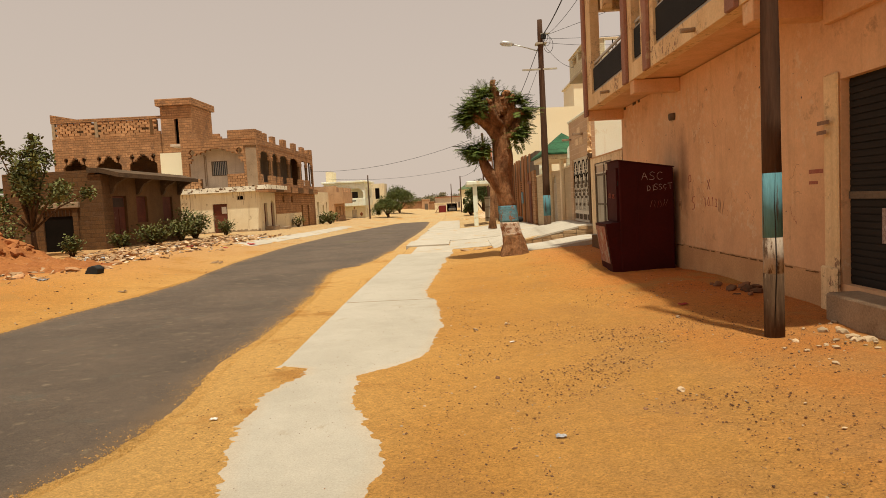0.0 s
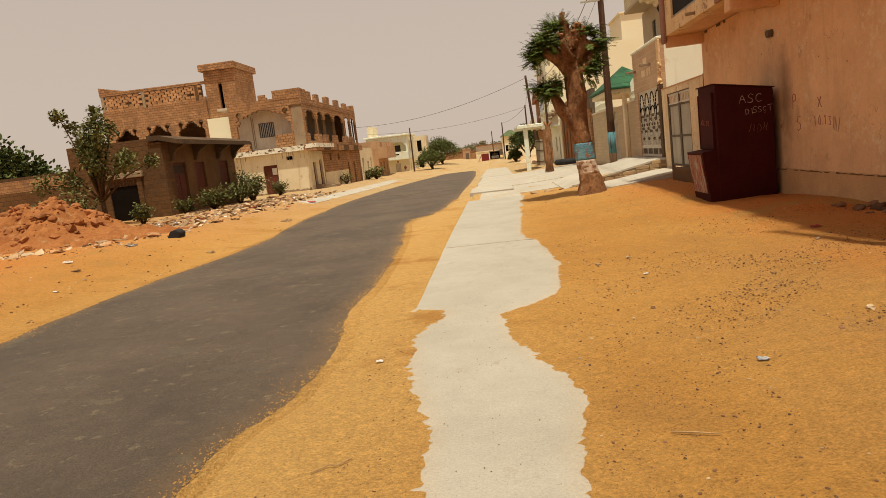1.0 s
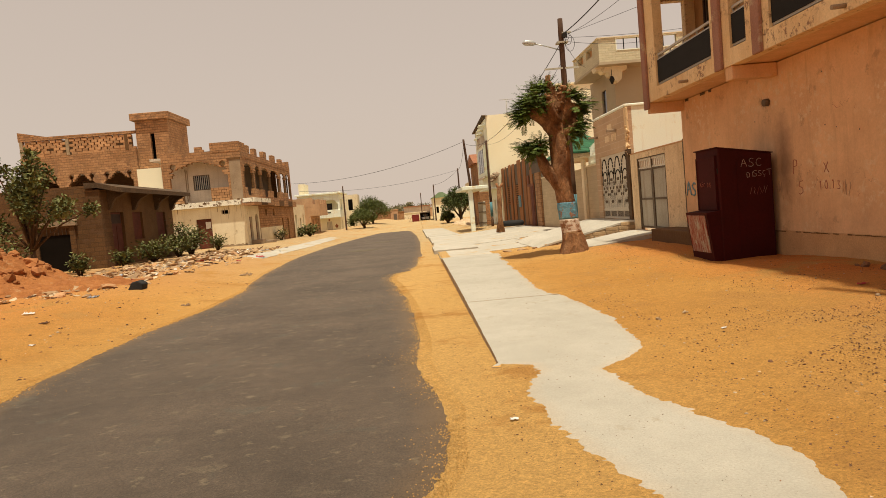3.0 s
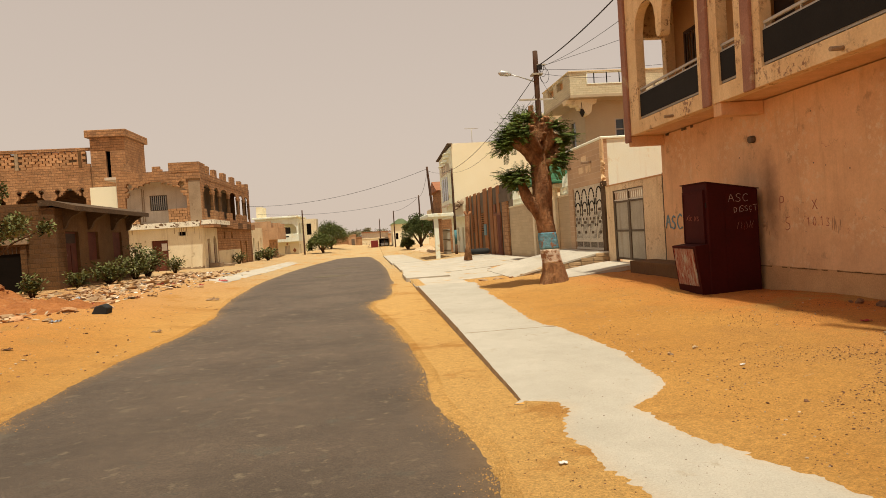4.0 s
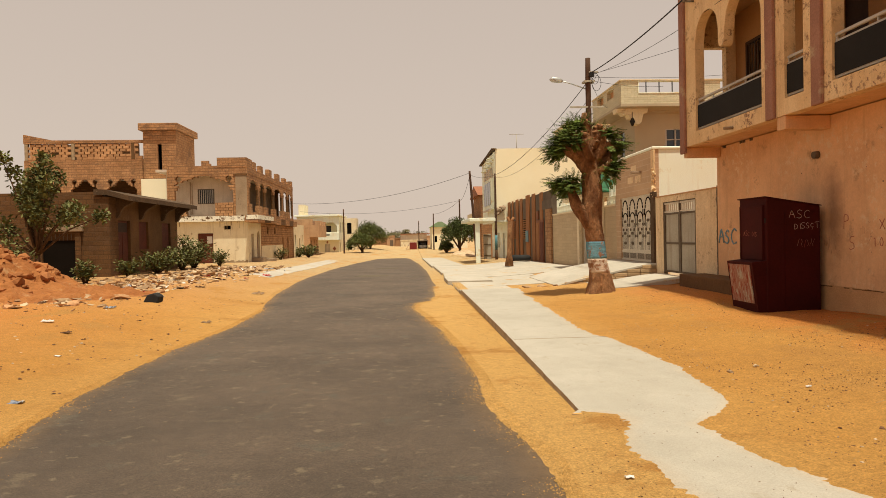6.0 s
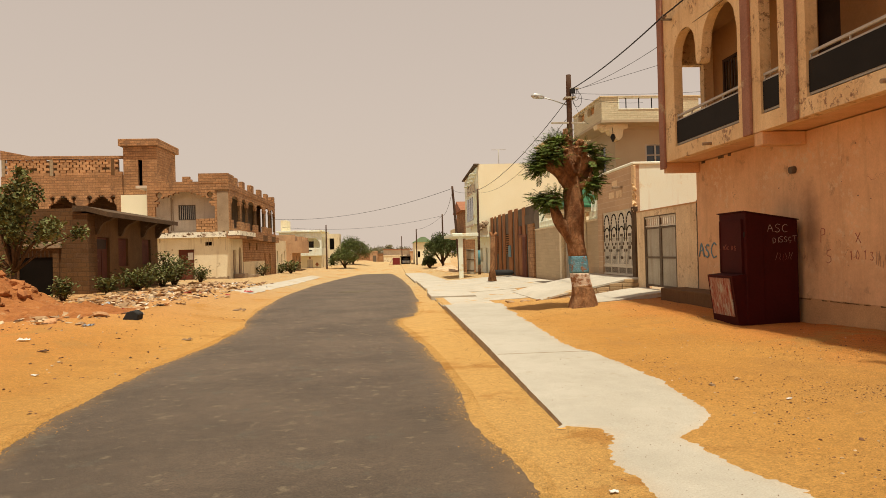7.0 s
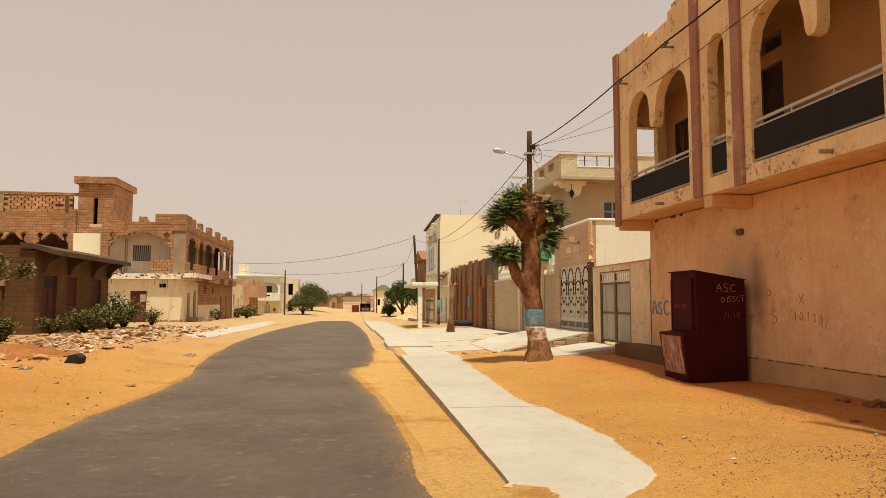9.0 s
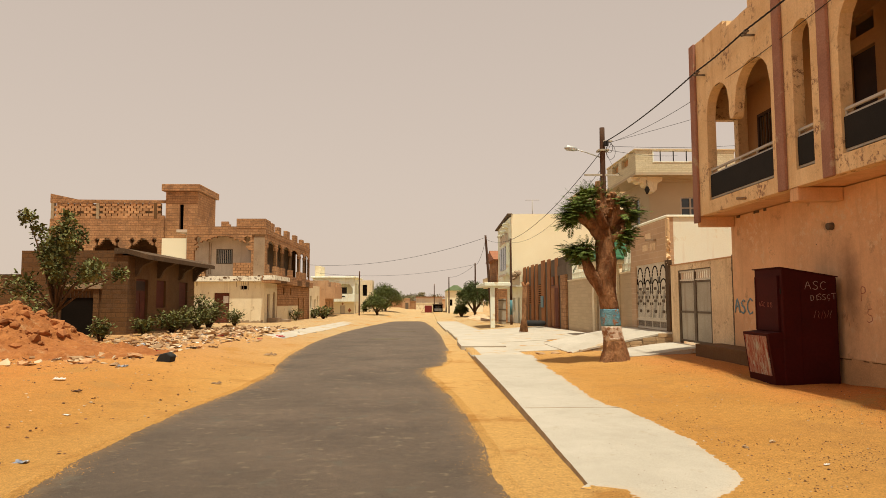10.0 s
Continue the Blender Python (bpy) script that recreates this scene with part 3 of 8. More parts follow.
def make_ground():
    xs = axis_lines(-9, 8.4, 0.15, [-1500, -600, -250, -120, -70, -50, -40, -34, -29, -25, -22, -19.5, -17.5, -15.8, -14.2, -13, -12, -11, -10.3, -9.6,
                                     1.975, 1.99, 2.0, 9.2, 10.5, 12, 14, 18, 25, 40, 70, 120, 250, 600, 1500])
    ys = axis_lines(-1, 24, 0.15, [-1500, -500, -150, -60, -25, -12, -6, -3.5, -2, *[24 + 0.6 * i for i in range(1, 60)], 63, 67, 72, 78, 85, 93, 102, 112, 125, 140, 160, 200, 300, 600, 1500])
    vs, idx = [], {}
    for j, y in enumerate(ys):
        le, ri = along(ROAD_L, y), along(ROAD_R, y)
        for i, x in enumerate(xs):
            z = ground_z(x, y, le)
            if abs(x) < 60 and -20 < y < 130:
                if x > 2:
                    k = smooth01((x - 3.75) / 0.5)
                elif x > ri:
                    k = smooth01((x - ri) / 0.2) * (smooth01((1.97 - x) / 0.15) if y > 5.4 else smooth01((along(PAV_L, y) - 0.1 - x) / 0.2)) * 0.6
                else:
                    k = smooth01((le - x) / 0.6)
                if k:
                    z += k * (0.022 * nz(x * 0.9, y * 0.9) + 0.012 * nz(x * 2.7, y * 2.7, 3) + (0.010 * nz(x * 6.5, y * 6.5, 7) if -9 < x < 9 and y < 25 else 0))
            if le < x < ri and y > -30:
                z -= 0.035 * smooth01((min(x - le, ri - x) - 0.02) / 0.45)
            vs.append((x, y, z))
    w = len(xs)
    fs = [(j * w + i, j * w + i + 1, (j + 1) * w + i + 1, (j + 1) * w + i) for j in range(len(ys) - 1) for i in range(w - 1)]
    me = bpy.data.meshes.new("ground")
    me.from_pydata(vs, [], fs)
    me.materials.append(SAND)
    for p in me.polygons:
        p.use_smooth = True
    return tagged(new("ground", me), "orange-yellow loose sand over the whole street side", "sand", kind="structure")


make_ground()

RIM = [0.0, 0.03, 0.06, 0.09, 0.12, 0.15, 0.18, 0.22, 0.27, 0.34]


def strip(name, left, right, ys, zf, mid, sink, ext, amp, material, label, category, kerb=None, depth=0.10):
    """A ribbon of paving along y whose edges dip unevenly under the sand; kerb: from which y to which its near edge is a straight sawn face."""
    vs, fs, rims = [], [], []
    m = len(RIM)
    for y in ys:
        kl = 0.0 if kerb and kerb[0] <= y <= kerb[1] else 1.0
        a = along(left, y) - ext * kl + 0.05 * kl * frac(y * 1.1, 5.1, 1.0)
        b = along(right, y) + ext + 0.05 * frac(y * 1.1, 9.7, 2.0)
        if not kl:
            a += -0.018 + 0.004 * frac(y * 3.0, 0.7) + 0.005 * nz(y * 14, 3.3)
        lo, hi = a + RIM[-1], b - RIM[-1]
        row = [a + r for r in RIM] + [lo + (hi - lo) * (k + 1) / (mid + 1) for k in range(mid)] + [b - r for r in RIM[::-1]]
        for x in row:
            d = min(b - x, (x - a) if kl else 9.0)
            z = zf(x, y)
            if d < 0.34:
                t = 1 - d / 0.34
                z -= sink * t ** 1.3 + amp * t * (0.8 * frac(x * 5.0, y * 5.0, 3.0, 3) + 1.5 * nz(x * 9, y * 15, 6.0) + 0.9 * nz(x * 14, y * 27, 8.0))
            vs.append((x, y, z))
            rims.append(d - (0.15 if name == "road" else ext * 0.8) + (0.3 if y > 20.7 and name == "pavement" else 0))
        vs.append((row[0] - 0.012, y, vs[-len(row)][2] - depth))
        vs.append((row[-1] + 0.02, y, vs[-2][2] - depth))
        rims += [1.0, 0.0]
    n = mid + 2 * m
    w = n + 2
    for j in range(len(ys) - 1):
        p, q = j * w, (j + 1) * w
        for k in range(n - 1):
            fs.append((p + k, p + k + 1, q + k + 1, q + k))
        fs.append((p + n, p, q, q + n))
        fs.append((p + n - 1, p + n + 1, q + n + 1, q + n - 1))
    fs.append(tuple([n] + list(range(n)) + [n + 1])[::-1])
    me = bpy.data.meshes.new(name)
    me.from_pydata(vs, [], fs)
    for mt in material if isinstance(material, list) else [material]:
        me.materials.append(mt)
    if isinstance(material, list):
        for i, f in enumerate(me.polygons):
            if (i % (n + 1)) == n - 1 and i < len(me.polygons) - 1:
                f.material_index = 1
    me.attributes.new("rim", "FLOAT", "POINT").data.foreach_set("value", rims)
    return tagged(new(name, me), label, category, kind="structure")


road_ys = [*np.arange(-40, -1, 1.0), *np.arange(-1, 22, 0.06), *np.arange(22, 45, 0.2), *np.arange(45, 80.1, 0.6)]
strip("road", ROAD_L, ROAD_R, road_ys, lambda x, y: fall(y) + 0.012 + 0.008 * nz(x * 0.6, y * 0.3) - 0.010 * smooth01(abs(x + 1.1) / 2.6), 11, 0.030, 0.13, 0.008, ASPHALT,
      "worn grey asphalt road partly covered by drifted sand", "road", depth=0.03)
pav_ys = [*np.arange(-12, -1, 0.5), *np.arange(-1, 5.58, 0.03), *np.arange(5.58, 12, 0.04), *np.arange(12, 20.81, 0.08)]
strip("pavement", PAV_L, PAV_R, pav_ys, lambda x, y: pave_z(y) + 0.002 * nz(x, y) - 0.002, 7, 0.026, 0.13, 0.0065, [PAVING, KERB],
      "pale cast concrete pavement with sand drifted over its edges", "pavement", kerb=(5.6, 21), depth=0.12)


for jy, x0, x1 in ((9.78, 2.02, 3.5),):
    bm = bmesh.new()
    for k in range(24):
        a, b = x0 + (x1 - x0) * k / 24, x0 + (x1 - x0) * (k + 1) / 24
        w = 0.003 + 0.006 * abs(nz(a * 5, jy))
        box(bm, a, b, jy - w + 0.01 * nz(a * 3, jy), jy + w + 0.01 * nz(a * 3, jy), pave_z(jy) - 0.02, pave_z(jy) + 0.0022)
    tagged(new("pavement_joint", mesh_of(bm, "pavement_joint", KERB)), "sand-filled joint across the pavement", "joint", kind="structure")


def slab_bm(x0, x1, y0, y1, top, h, wav):
    """A cast slab with uneven rim; top is a function of x and y."""
    bm = bmesh.new()
    nx, ny = max(2, int((x1 - x0) / 0.4)), max(2, int((y1 - y0) / 0.4))
    g = [[None] * (nx + 1) for _ in range(ny + 1)]
    for j in range(ny + 1):
        for i in range(nx + 1):
            x, y = x0 + (x1 - x0) * i / nx, y0 + (y1 - y0) * j / ny
            ex = wav * nz(y * 1.7, x * 0.3, 4) if i in (0, nx) else 0
            ey = wav * nz(x * 1.7, y * 0.3, 9) if j in (0, ny) else 0
            g[j][i] = bm.verts.new((x + ex, y + ey, top(x, y)))
    for j in range(ny):
        for i in range(nx):
            bm.faces.new((g[j][i], g[j][i + 1], g[j + 1][i + 1], g[j + 1][i]))
    rim = [*g[0], *[g[j][nx] for j in range(1, ny + 1)], *g[ny][nx - 1::-1], *[g[j][0] for j in range(ny - 1, 0, -1)]]
    low = [bm.verts.new(v.co - Vector((0, 0, h))) for v in rim]
    for k in range(len(rim)):
        m = (k + 1) % len(rim)
        bm.faces.new((rim[k], low[k], low[m], rim[m]))
    return bm


def paving(name, x0, x1, y0, y1, top, material, label, h=0.12, kind="structure", wav=0.05):
    me = mesh_of(slab_bm(x0, x1, y0, y1, top, h, wav), name, material)
    return tagged(new(name, me), label, "pavement", kind=kind)


paving("pavement_link", 2.0, 3.7, 20.85, 24.55, lambda x, y: pave_z(y) - 0.004 - 0.03 * smooth01((2.3 - x) / 0.3), CONCRETE, "pale concrete strip dusted with sand", 0.1, wav=0.06)
paving("pavement_slab", 1.86, 3.55, 24.6, 27.6, lambda x, y: 0.055, CONCRETE, "raised pale concrete slab at a driveway crossing", 0.2, wav=0.02)
paving("driveway", 1.98, 8.3, 27.62, 42.5, lambda x, y: pave_z(y) + 0.012 + 0.20 * smooth01((x - 3.5) / 4.5), CONCRETE, "broad pale concrete forecourt before the house gates", wav=0.1)
paving("driveway_crossing", 3.57, 5.6, 22.3, 27.6, lambda x, y: ground_z(x, y) + 0.010, CONCRETE, "pale concrete crossing dusted with sand", wav=0.08)
paving("pavement_far", 1.86, 4.0, 42.52, 72, lambda x, y: pave_z(y) + 0.02, CONCRETE, "pale concrete pavement along the road", wav=0.05)
paving("pavement_west", -7.0, -5.95, 30.5, 62, lambda x, y: ground_z(x, y) + 0.012 + 0.012 * nz(x, y), CONCRETE, "strip of pale concrete half buried in sand", wav=0.2)
paving("gate_apron", 5.9, 8.3, 17.5, 20.35, lambda x, y: ground_z(x, y) + 0.02 + 0.14 * smooth01((x - 6.3) / 2.0), CONCRETE, "pale concrete apron before the grey gate", wav=0.12)


def disc(bm, c, r, n=18, squash=1.0, rng=random, thick=0.006):
    o = rng.uniform(0, 50)
    top = []
    for k in range(n):
        a = 2 * math.pi * k / n
        rr = r * (1 + 0.35 * nz(math.cos(a) * 1.3 + o, math.sin(a) * 1.3, 2))
        top.append(bm.verts.new((c[0] + rr * math.cos(a), c[1] + rr * squash * math.sin(a), c[2] + thick)))
    low = [bm.verts.new((v.co.x * 1.0, v.co.y, c[2] - 0.004)) for v in top]
    bm.faces.new(top)
    for k in range(n):
        bm.faces.new((top[k], low[k], low[(k + 1) % n], top[(k + 1) % n]))


# ---- corner house with the arcaded balcony ----
WX, BX, BE = 8.35, 7.45, 4.6      # ground-floor wall, outer face and near end of the balcony
house = thing("balcony_house", (9.5, 8, 0.2), "two-storey house with salmon plaster and a weathered arcaded balcony", "house")
bm = bmesh.new()
wall(bm, "x", WX, 0.25, -3.5, 16.15, 0.0, 3.85, [(1.6, 6.12, 0.55, 2.86)])
part("wall", bm, SALMON, house, "salmon plaster wall with scrawls and stains")
part("wall_end", boxes((WX + 0.252, 14.0, 15.9, 16.15, 0.0, 8.3)), SALMON, house)
part("wall_end", boxes((WX + 0.252, 14.0, -3.5, -3.25, 0.0, 8.3)), SALMON, house)
bm = bmesh.new()
box(bm, WX - 0.035, WX - 0.001, 6.42, 13.2, 0.0, 0.63)
for i in range(70):      # ragged top of the plinth render
    y = 6.42 + i * 0.097
    box(bm, WX - 0.03 - 0.012 * abs(nz(y * 7, 1)), WX - 0.002, y, y + 0.097, 0.628, 0.645 + 0.02 * abs(nz(y * 5, 3)))
part("plinth", bm, SALMON_LOW, house, "rough dirty plinth render")
bm = bmesh.new()
for i in range(140):
    y = 6.42 + i * 0.0484
    if nz(y * 5.2, 6.6) > -0.15:
        box(bm, WX - 0.042 - 0.006 * abs(nz(y * 9, 1)), WX - 0.034, y, y + 0.0484, 0.628 + 0.010 * nz(y * 8, 2), 0.638 + 0.014 * nz(y * 6, 3) + 0.004)
part("plinth_crack", bm, MUD_PLAIN, house, "dark crumbled line along the plinth top", kind="stuff")
bm = bmesh.new()
for i in range(60):
    y = 11.9 + i * 0.068
    if nz(y * 4, 2.6) > 0.12:
        box(bm, WX - 0.02 - 0.02 * abs(nz(y * 9, 5)), WX - 0.001, y, y + 0.02 + 0.04 * abs(nz(y * 13, 1)), 3.80 - 0.02 * abs(nz(y * 7, 2)), 3.856)
part("drip_stains", bm, GREY_STRIPE, house, "dark crumbs under the slab edge", kind="stuff")
bm = boxes((8.31, 8.349, 6.13, 6.42, 0.1, 2.95), (8.27, 8.309, 6.10, 6.45, 0.1, 0.74))
part("shop_jamb", bevelled(bm, 0.02), CREAM_WORN, house, "chipped cream jamb beside the shop shutter")
# slab, fascia and beams
bm = boxes((BX + 0.222, 12.0, BE + 0.2, 15.87, 3.872, 4.1), (WX + 0.01, 12.0, -3.5, BE + 0.2, 3.872, 4.1))
part("balcony_slab", bm, SALMON, house)
for y0, y1 in ((15.93, 16.11), (11.5, 11.78), (6.3, 6.58)):
    part("beam", bevelled(boxes((BX + 0.02, WX - 0.002, y0, y1, 3.60, 3.858)), 0.012), SALMON, house)
bm = bmesh.new()
holes = []
for a, b in ((14.11, 15.31), (12.28, 13.83), (8.6, 10.07), (7.1, 8.3)):
    r = (b - a) / 2
    holes.append((a, b, 4.17, 6.9 - min(r, 0.78), min(r, 0.78)))
holes += [(13.83, 14.11, 4.17, 6.05), (8.3, 8.6, 4.17, 6.05), (10.87, 11.47, 4.17, 6.66, 0.30), (5.6, 6.2, 4.17, 6.66, 0.30)]
wall(bm, "x", BX, 0.22, BE, 16.1, 3.86, 8.03, holes)
part("balcony_front", bm, CREAM_WORN, house, "weathered cream plaster arcade with black mould stains")
for c in (13.97, 8.45):
    part("pendant", prism(bmesh.new(), [(c - 0.145, 6.049), (c + 0.145, 6.049), (c + 0.13, 5.95), (c + 0.07, 5.86), (c - 0.07, 5.86), (c - 0.13, 5.95)], "x", BX + 0.002, BX + 0.218), CREAM_WORN, house, "hanging capital between paired arches")
bm = bmesh.new()
for i in range(57):      # uneven parapet top with a broken dip
    y = BE + 0.1 + i * 0.2
    top = float(np.interp(y, [-3.5, 11.9, 12.6, 13.0, 13.1, 14.0, 14.15, 16.1], [8.45, 8.45, 8.40, 8.2, 8.06, 8.05, 8.27, 8.33]))
    box(bm, BX + 0.002, BX + 0.218, y, y + 0.2, 8.029, top + 0.02 * nz(y * 2.3, 8))
part("parapet_top", bm, CREAM_WORN, house)
for y in (16.0, 11.9, 10.42, 6.75, 5.2):
    bm = boxes((BX - 0.07, BX - 0.001, y - 0.14, y + 0.14, 3.84 if y != 16.0 else 3.7, 8.32))
    bevelled(bm, 0.012)
    part("pilaster", bm, PINK, house, "faded pink pilaster strip")
# end wall of the balcony with its opening, rear wall, ceiling
bm = bmesh.new()
wall(bm, "y", 15.88, 0.22, BX + 0.22, 8.75, 3.86, 8.30, [(7.78, 8.5, 4.95, 6.35)])
part("balcony_end_wall", bm, CREAM_WORN, house)
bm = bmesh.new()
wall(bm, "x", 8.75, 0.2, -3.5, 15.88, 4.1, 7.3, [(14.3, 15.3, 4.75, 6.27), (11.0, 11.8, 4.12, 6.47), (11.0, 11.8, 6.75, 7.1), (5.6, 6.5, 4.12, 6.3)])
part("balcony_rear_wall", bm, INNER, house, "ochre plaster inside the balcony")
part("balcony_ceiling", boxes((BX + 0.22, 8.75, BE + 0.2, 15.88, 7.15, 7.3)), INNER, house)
part("balcony_near_end", boxes((BX + 0.222, 8.748, BE, BE + 0.198, 3.86, 8.3)), CREAM_WORN, house)
part("ring_beam", bevelled(boxes((WX - 0.10, WX - 0.002, -3.5, 6.29, 3.5, 3.86)), 0.012), SALMON, house)
part("roof", boxes((8.75, 14.0, -3.5, 15.88, 7.9, 8.1)), GREY_CONCRETE, house)
part("wall_rear", boxes((13.8, 14.0, -3.25, 15.9, 0, 8.3)), SALMON, house)
# black sheet standing in for the shade inside the rooms
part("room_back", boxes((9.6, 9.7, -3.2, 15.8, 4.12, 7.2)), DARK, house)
win = part("balcony_window", boxes((8.72, 8.80, 14.26, 14.33, 4.72, 6.31), (8.72, 8.80, 15.27, 15.34, 4.72, 6.31), (8.72, 8.80, 14.33, 15.27, 6.24, 6.31), (8.72, 8.80, 14.33, 15.27, 4.72, 4.79)), DARK_WOOD, house)
for k in range(7):
    part("window_bar", boxes((8.74, 8.76, 14.42 + k * 0.13, 14.44 + k * 0.13, 4.79, 6.24)), GREY_STRIPE, win)
part("balcony_door", boxes((8.86, 8.9, 11.0, 11.8, 4.12, 6.47)), DARK_WOOD, house, "dark wooden balcony door")
# balcony screens
for a, b in ((12.28, 15.31), (10.87, 11.47), (7.1, 10.07), (5.6, 6.2)):
    rail = part("balustrade", bevelled(boxes((BX + 0.055, BX + 0.105, a, b, 4.895, 4.95)), 0.008), RAIL_METAL, house, "grey metal rail")
    for z in (4.79, 4.21):
        part("lower_rail", boxes((BX + 0.06, BX + 0.10, a, b, z, z + 0.04)), RAIL_METAL, rail)
    part("screen", boxes((BX + 0.04, BX + 0.054, a + 0.01, b - 0.01, 4.25, 4.79)), BLACK_PANEL, rail, "black sheet screen")
    m = max(2, int((b - a) / 0.75) + 1)
    for k in range(m):
        y = a + 0.03 + (b - a - 0.06) * k / (m - 1)
        part("baluster", boxes((BX + 0.065, BX + 0.095, y - 0.015, y + 0.015, 4.17, 4.92)), RAIL_METAL, rail)
# spouts and wire brackets
for y, z in ((13.48, 3.95), (8.1, 3.95)):
    bm = bmesh.new()
    tube(bm, [(BX + 0.02, y, z), (BX - 0.2, y, z - 0.01)], [0.035, 0.035], 10)
    part("rain_spout", bm, GREY_CONCRETE, house)
for y in (15.35, 12.83, 9.3):
    bm = boxes((BX - 0.28, BX, y - 0.02, y + 0.02, 7.31, 7.35), (BX - 0.22, BX - 0.19, y - 0.16, y + 0.16, 7.35, 7.38))
    cb = part("cable_bracket", bm, RUST_FRAME, house)
    bm = bmesh.new()
    tube(bm, [(BX - 0.2, y, 7.36), (BX - 0.2, y, 7.40), (BX - 0.2, y, 7.45)], [0.035, 0.045, 0.02], 8)
    part("insulator", bm, GREY_STRIPE, cb)
bm = bmesh.new()
tube(bm, [(WX + 0.02, 11.9, 3.16), (WX - 0.10, 11.9, 3.15)], [0.075, 0.07], 10)
part("pipe_stub", bm, GREY_STRIPE, house, "dark pipe stub in the wall", smooth=False)
# faint scrawls and scratches on the plaster
rng = random.Random(33)
for k in range(26):
    y0, z0 = rng.uniform(7.2, 11.0), rng.gauss(1.5, 0.2)
    if k > 19:
        y0, z0 = rng.uniform(7.0, 15.5), rng.uniform(0.8, 3.2)
    bm = bmesh.new()
    pts, y, z = [], y0, z0
    for _ in range(rng.randint(4, 9)):
        pts.append((WX + 0.0004, y, z))
        y, z = y + rng.uniform(-0.07, 0.03), z + rng.uniform(-0.06, 0.06)
    tube(bm, pts, [0.002 + 0.002 * rng.random()] * len(pts), 4)
    part("scrawl", bm, rng.choice([SCRAWL, SCRAWL, SCRAWL, PAINT_RED]), house)
for k in range(26):      # nicks in the plaster
    y, z, s = rng.uniform(6.8, 15.8), rng.uniform(0.8, 3.5), rng.uniform(0.008, 0.022)
    bm = bmesh.new()
    rock(bm, (WX - 0.0, y, z), s, rng, 0.7)
    bmesh.ops.scale(bm, vec=(0.25, 1, 1), verts=bm.verts, space=Matrix.Translation((-WX, -y, -z)))
    part("plaster_nick", bm, GREY_STRIPE, house)
# shop: shutter, sill, step
shut = part("shop_shutter", boxes((WX + 0.10, WX + 0.14, 1.6, 6.12, 0.55, 2.86)), SHUTTER, house, "closed dark roller shutter")
for k in range(29):
    z = 0.58 + k * 0.078
    part("shutter_slat", boxes((WX + 0.085, WX + 0.1, 1.62, 6.1, z, z + 0.062)), SHUTTER, shut)
part("shutter_rail", boxes((WX + 0.07, WX + 0.085, 1.62, 6.1, 1.52, 1.60)), GREY_STRIPE, shut)
for x0, x1, z0, z1 in ((5.42, 5.50, 1.05, 1.42), (5.22, 5.42, 1.34, 1.42), (5.20, 5.28, 1.1, 1.38), (5.22, 5.42, 1.05, 1.12), (4.86, 4.95, 1.05, 1.42)):
    part("painted_letter_bar", boxes((WX + 0.066, WX + 0.0695, x0, x1, z0, z1)), CHALK, shut)
bm = boxes((7.98, WX - 0.002, -3.5, 5.8, 0.0, 0.52))
bevelled(bm, 0.03, 2)
solid("shop_step", bm, GREY_CONCRETE, "cracked grey concrete step before the shop shutter", "step", kind="structure")
bm = boxes((7.62, WX - 0.002, 13.3, 16.9, 0.05, 0.60))
bevelled(bm, 0.02, 2)
solid("wall_bench", bm, MUD_PLAIN, "low brown concrete plinth against the house wall", "plinth", kind="structure")

# ---- grey gate and its wall ----
gw = thing("gate_wall", (8.5, 18.3, 0.4), "plastered cream yard wall with a grey metal double gate", "wall", kind="structure")
bm = bmesh.new()
wall(bm, "x", 8.36, 0.2, 16.16, 20.5, 0.1, 2.83, [(17.5, 19.88, 0.1, 2.66)])
part("wall", bm, GATE_PLASTER, gw)
bm = bmesh.new()
for i in range(40):
    z = 0.5 + i * 0.06
    y = 16.17 + 0.025 * nz(z * 3, 2)
    box(bm, 8.345, 8.359, y, y + 0.03 + 0.03 * abs(nz(z * 5, 7)), z, z + 0.06)
part("settling_crack", bm, GREY_STRIPE, gw, "dark crack where the wall meets the house")
part("coping", boxes((8.345, 8.575, 16.16, 20.5, 2.832, 2.87)), SALMON_LOW, gw)
for a, b in ((17.55, 18.66), (18.70, 19.83)):
    leaf = part("gate_leaf", boxes((8.41, 8.45, a, b, 0.5, 2.30)), GREY_METAL, gw, "grey sheet-metal gate leaf")
    for z in (0.5, 1.36, 2.26):
        part("gate_rail", boxes((8.385, 8.409, a, b, z, z + 0.06)), RUST_FRAME, leaf)
    for y in (a, b - 0.06):
        part("gate_stile", boxes((8.38, 8.408, y, y + 0.06, 0.5, 2.32)), RUST_FRAME, leaf)
    part("transom_frame", boxes((8.39, 8.44, a, b, 2.58, 2.63), (8.39, 8.44, a, b, 2.33, 2.37)), PALE_METAL, leaf)
    for k in range(7):
        y = a + 0.08 + (b - a - 0.2) * k / 6
        part("transom_bar", boxes((8.40, 8.43, y, y + 0.05, 2.37, 2.58)), PALE_METAL, leaf)
part("gate_frame", boxes((8.37, 8.47, 17.5, 17.55, 0.4, 2.66), (8.37, 8.47, 19.83, 19.88, 0.4, 2.66), (8.37, 8.47, 17.55, 19.83, 2.63, 2.66), (8.38, 8.46, 18.66, 18.70, 0.5, 2.63)), RUST_FRAME, gw)

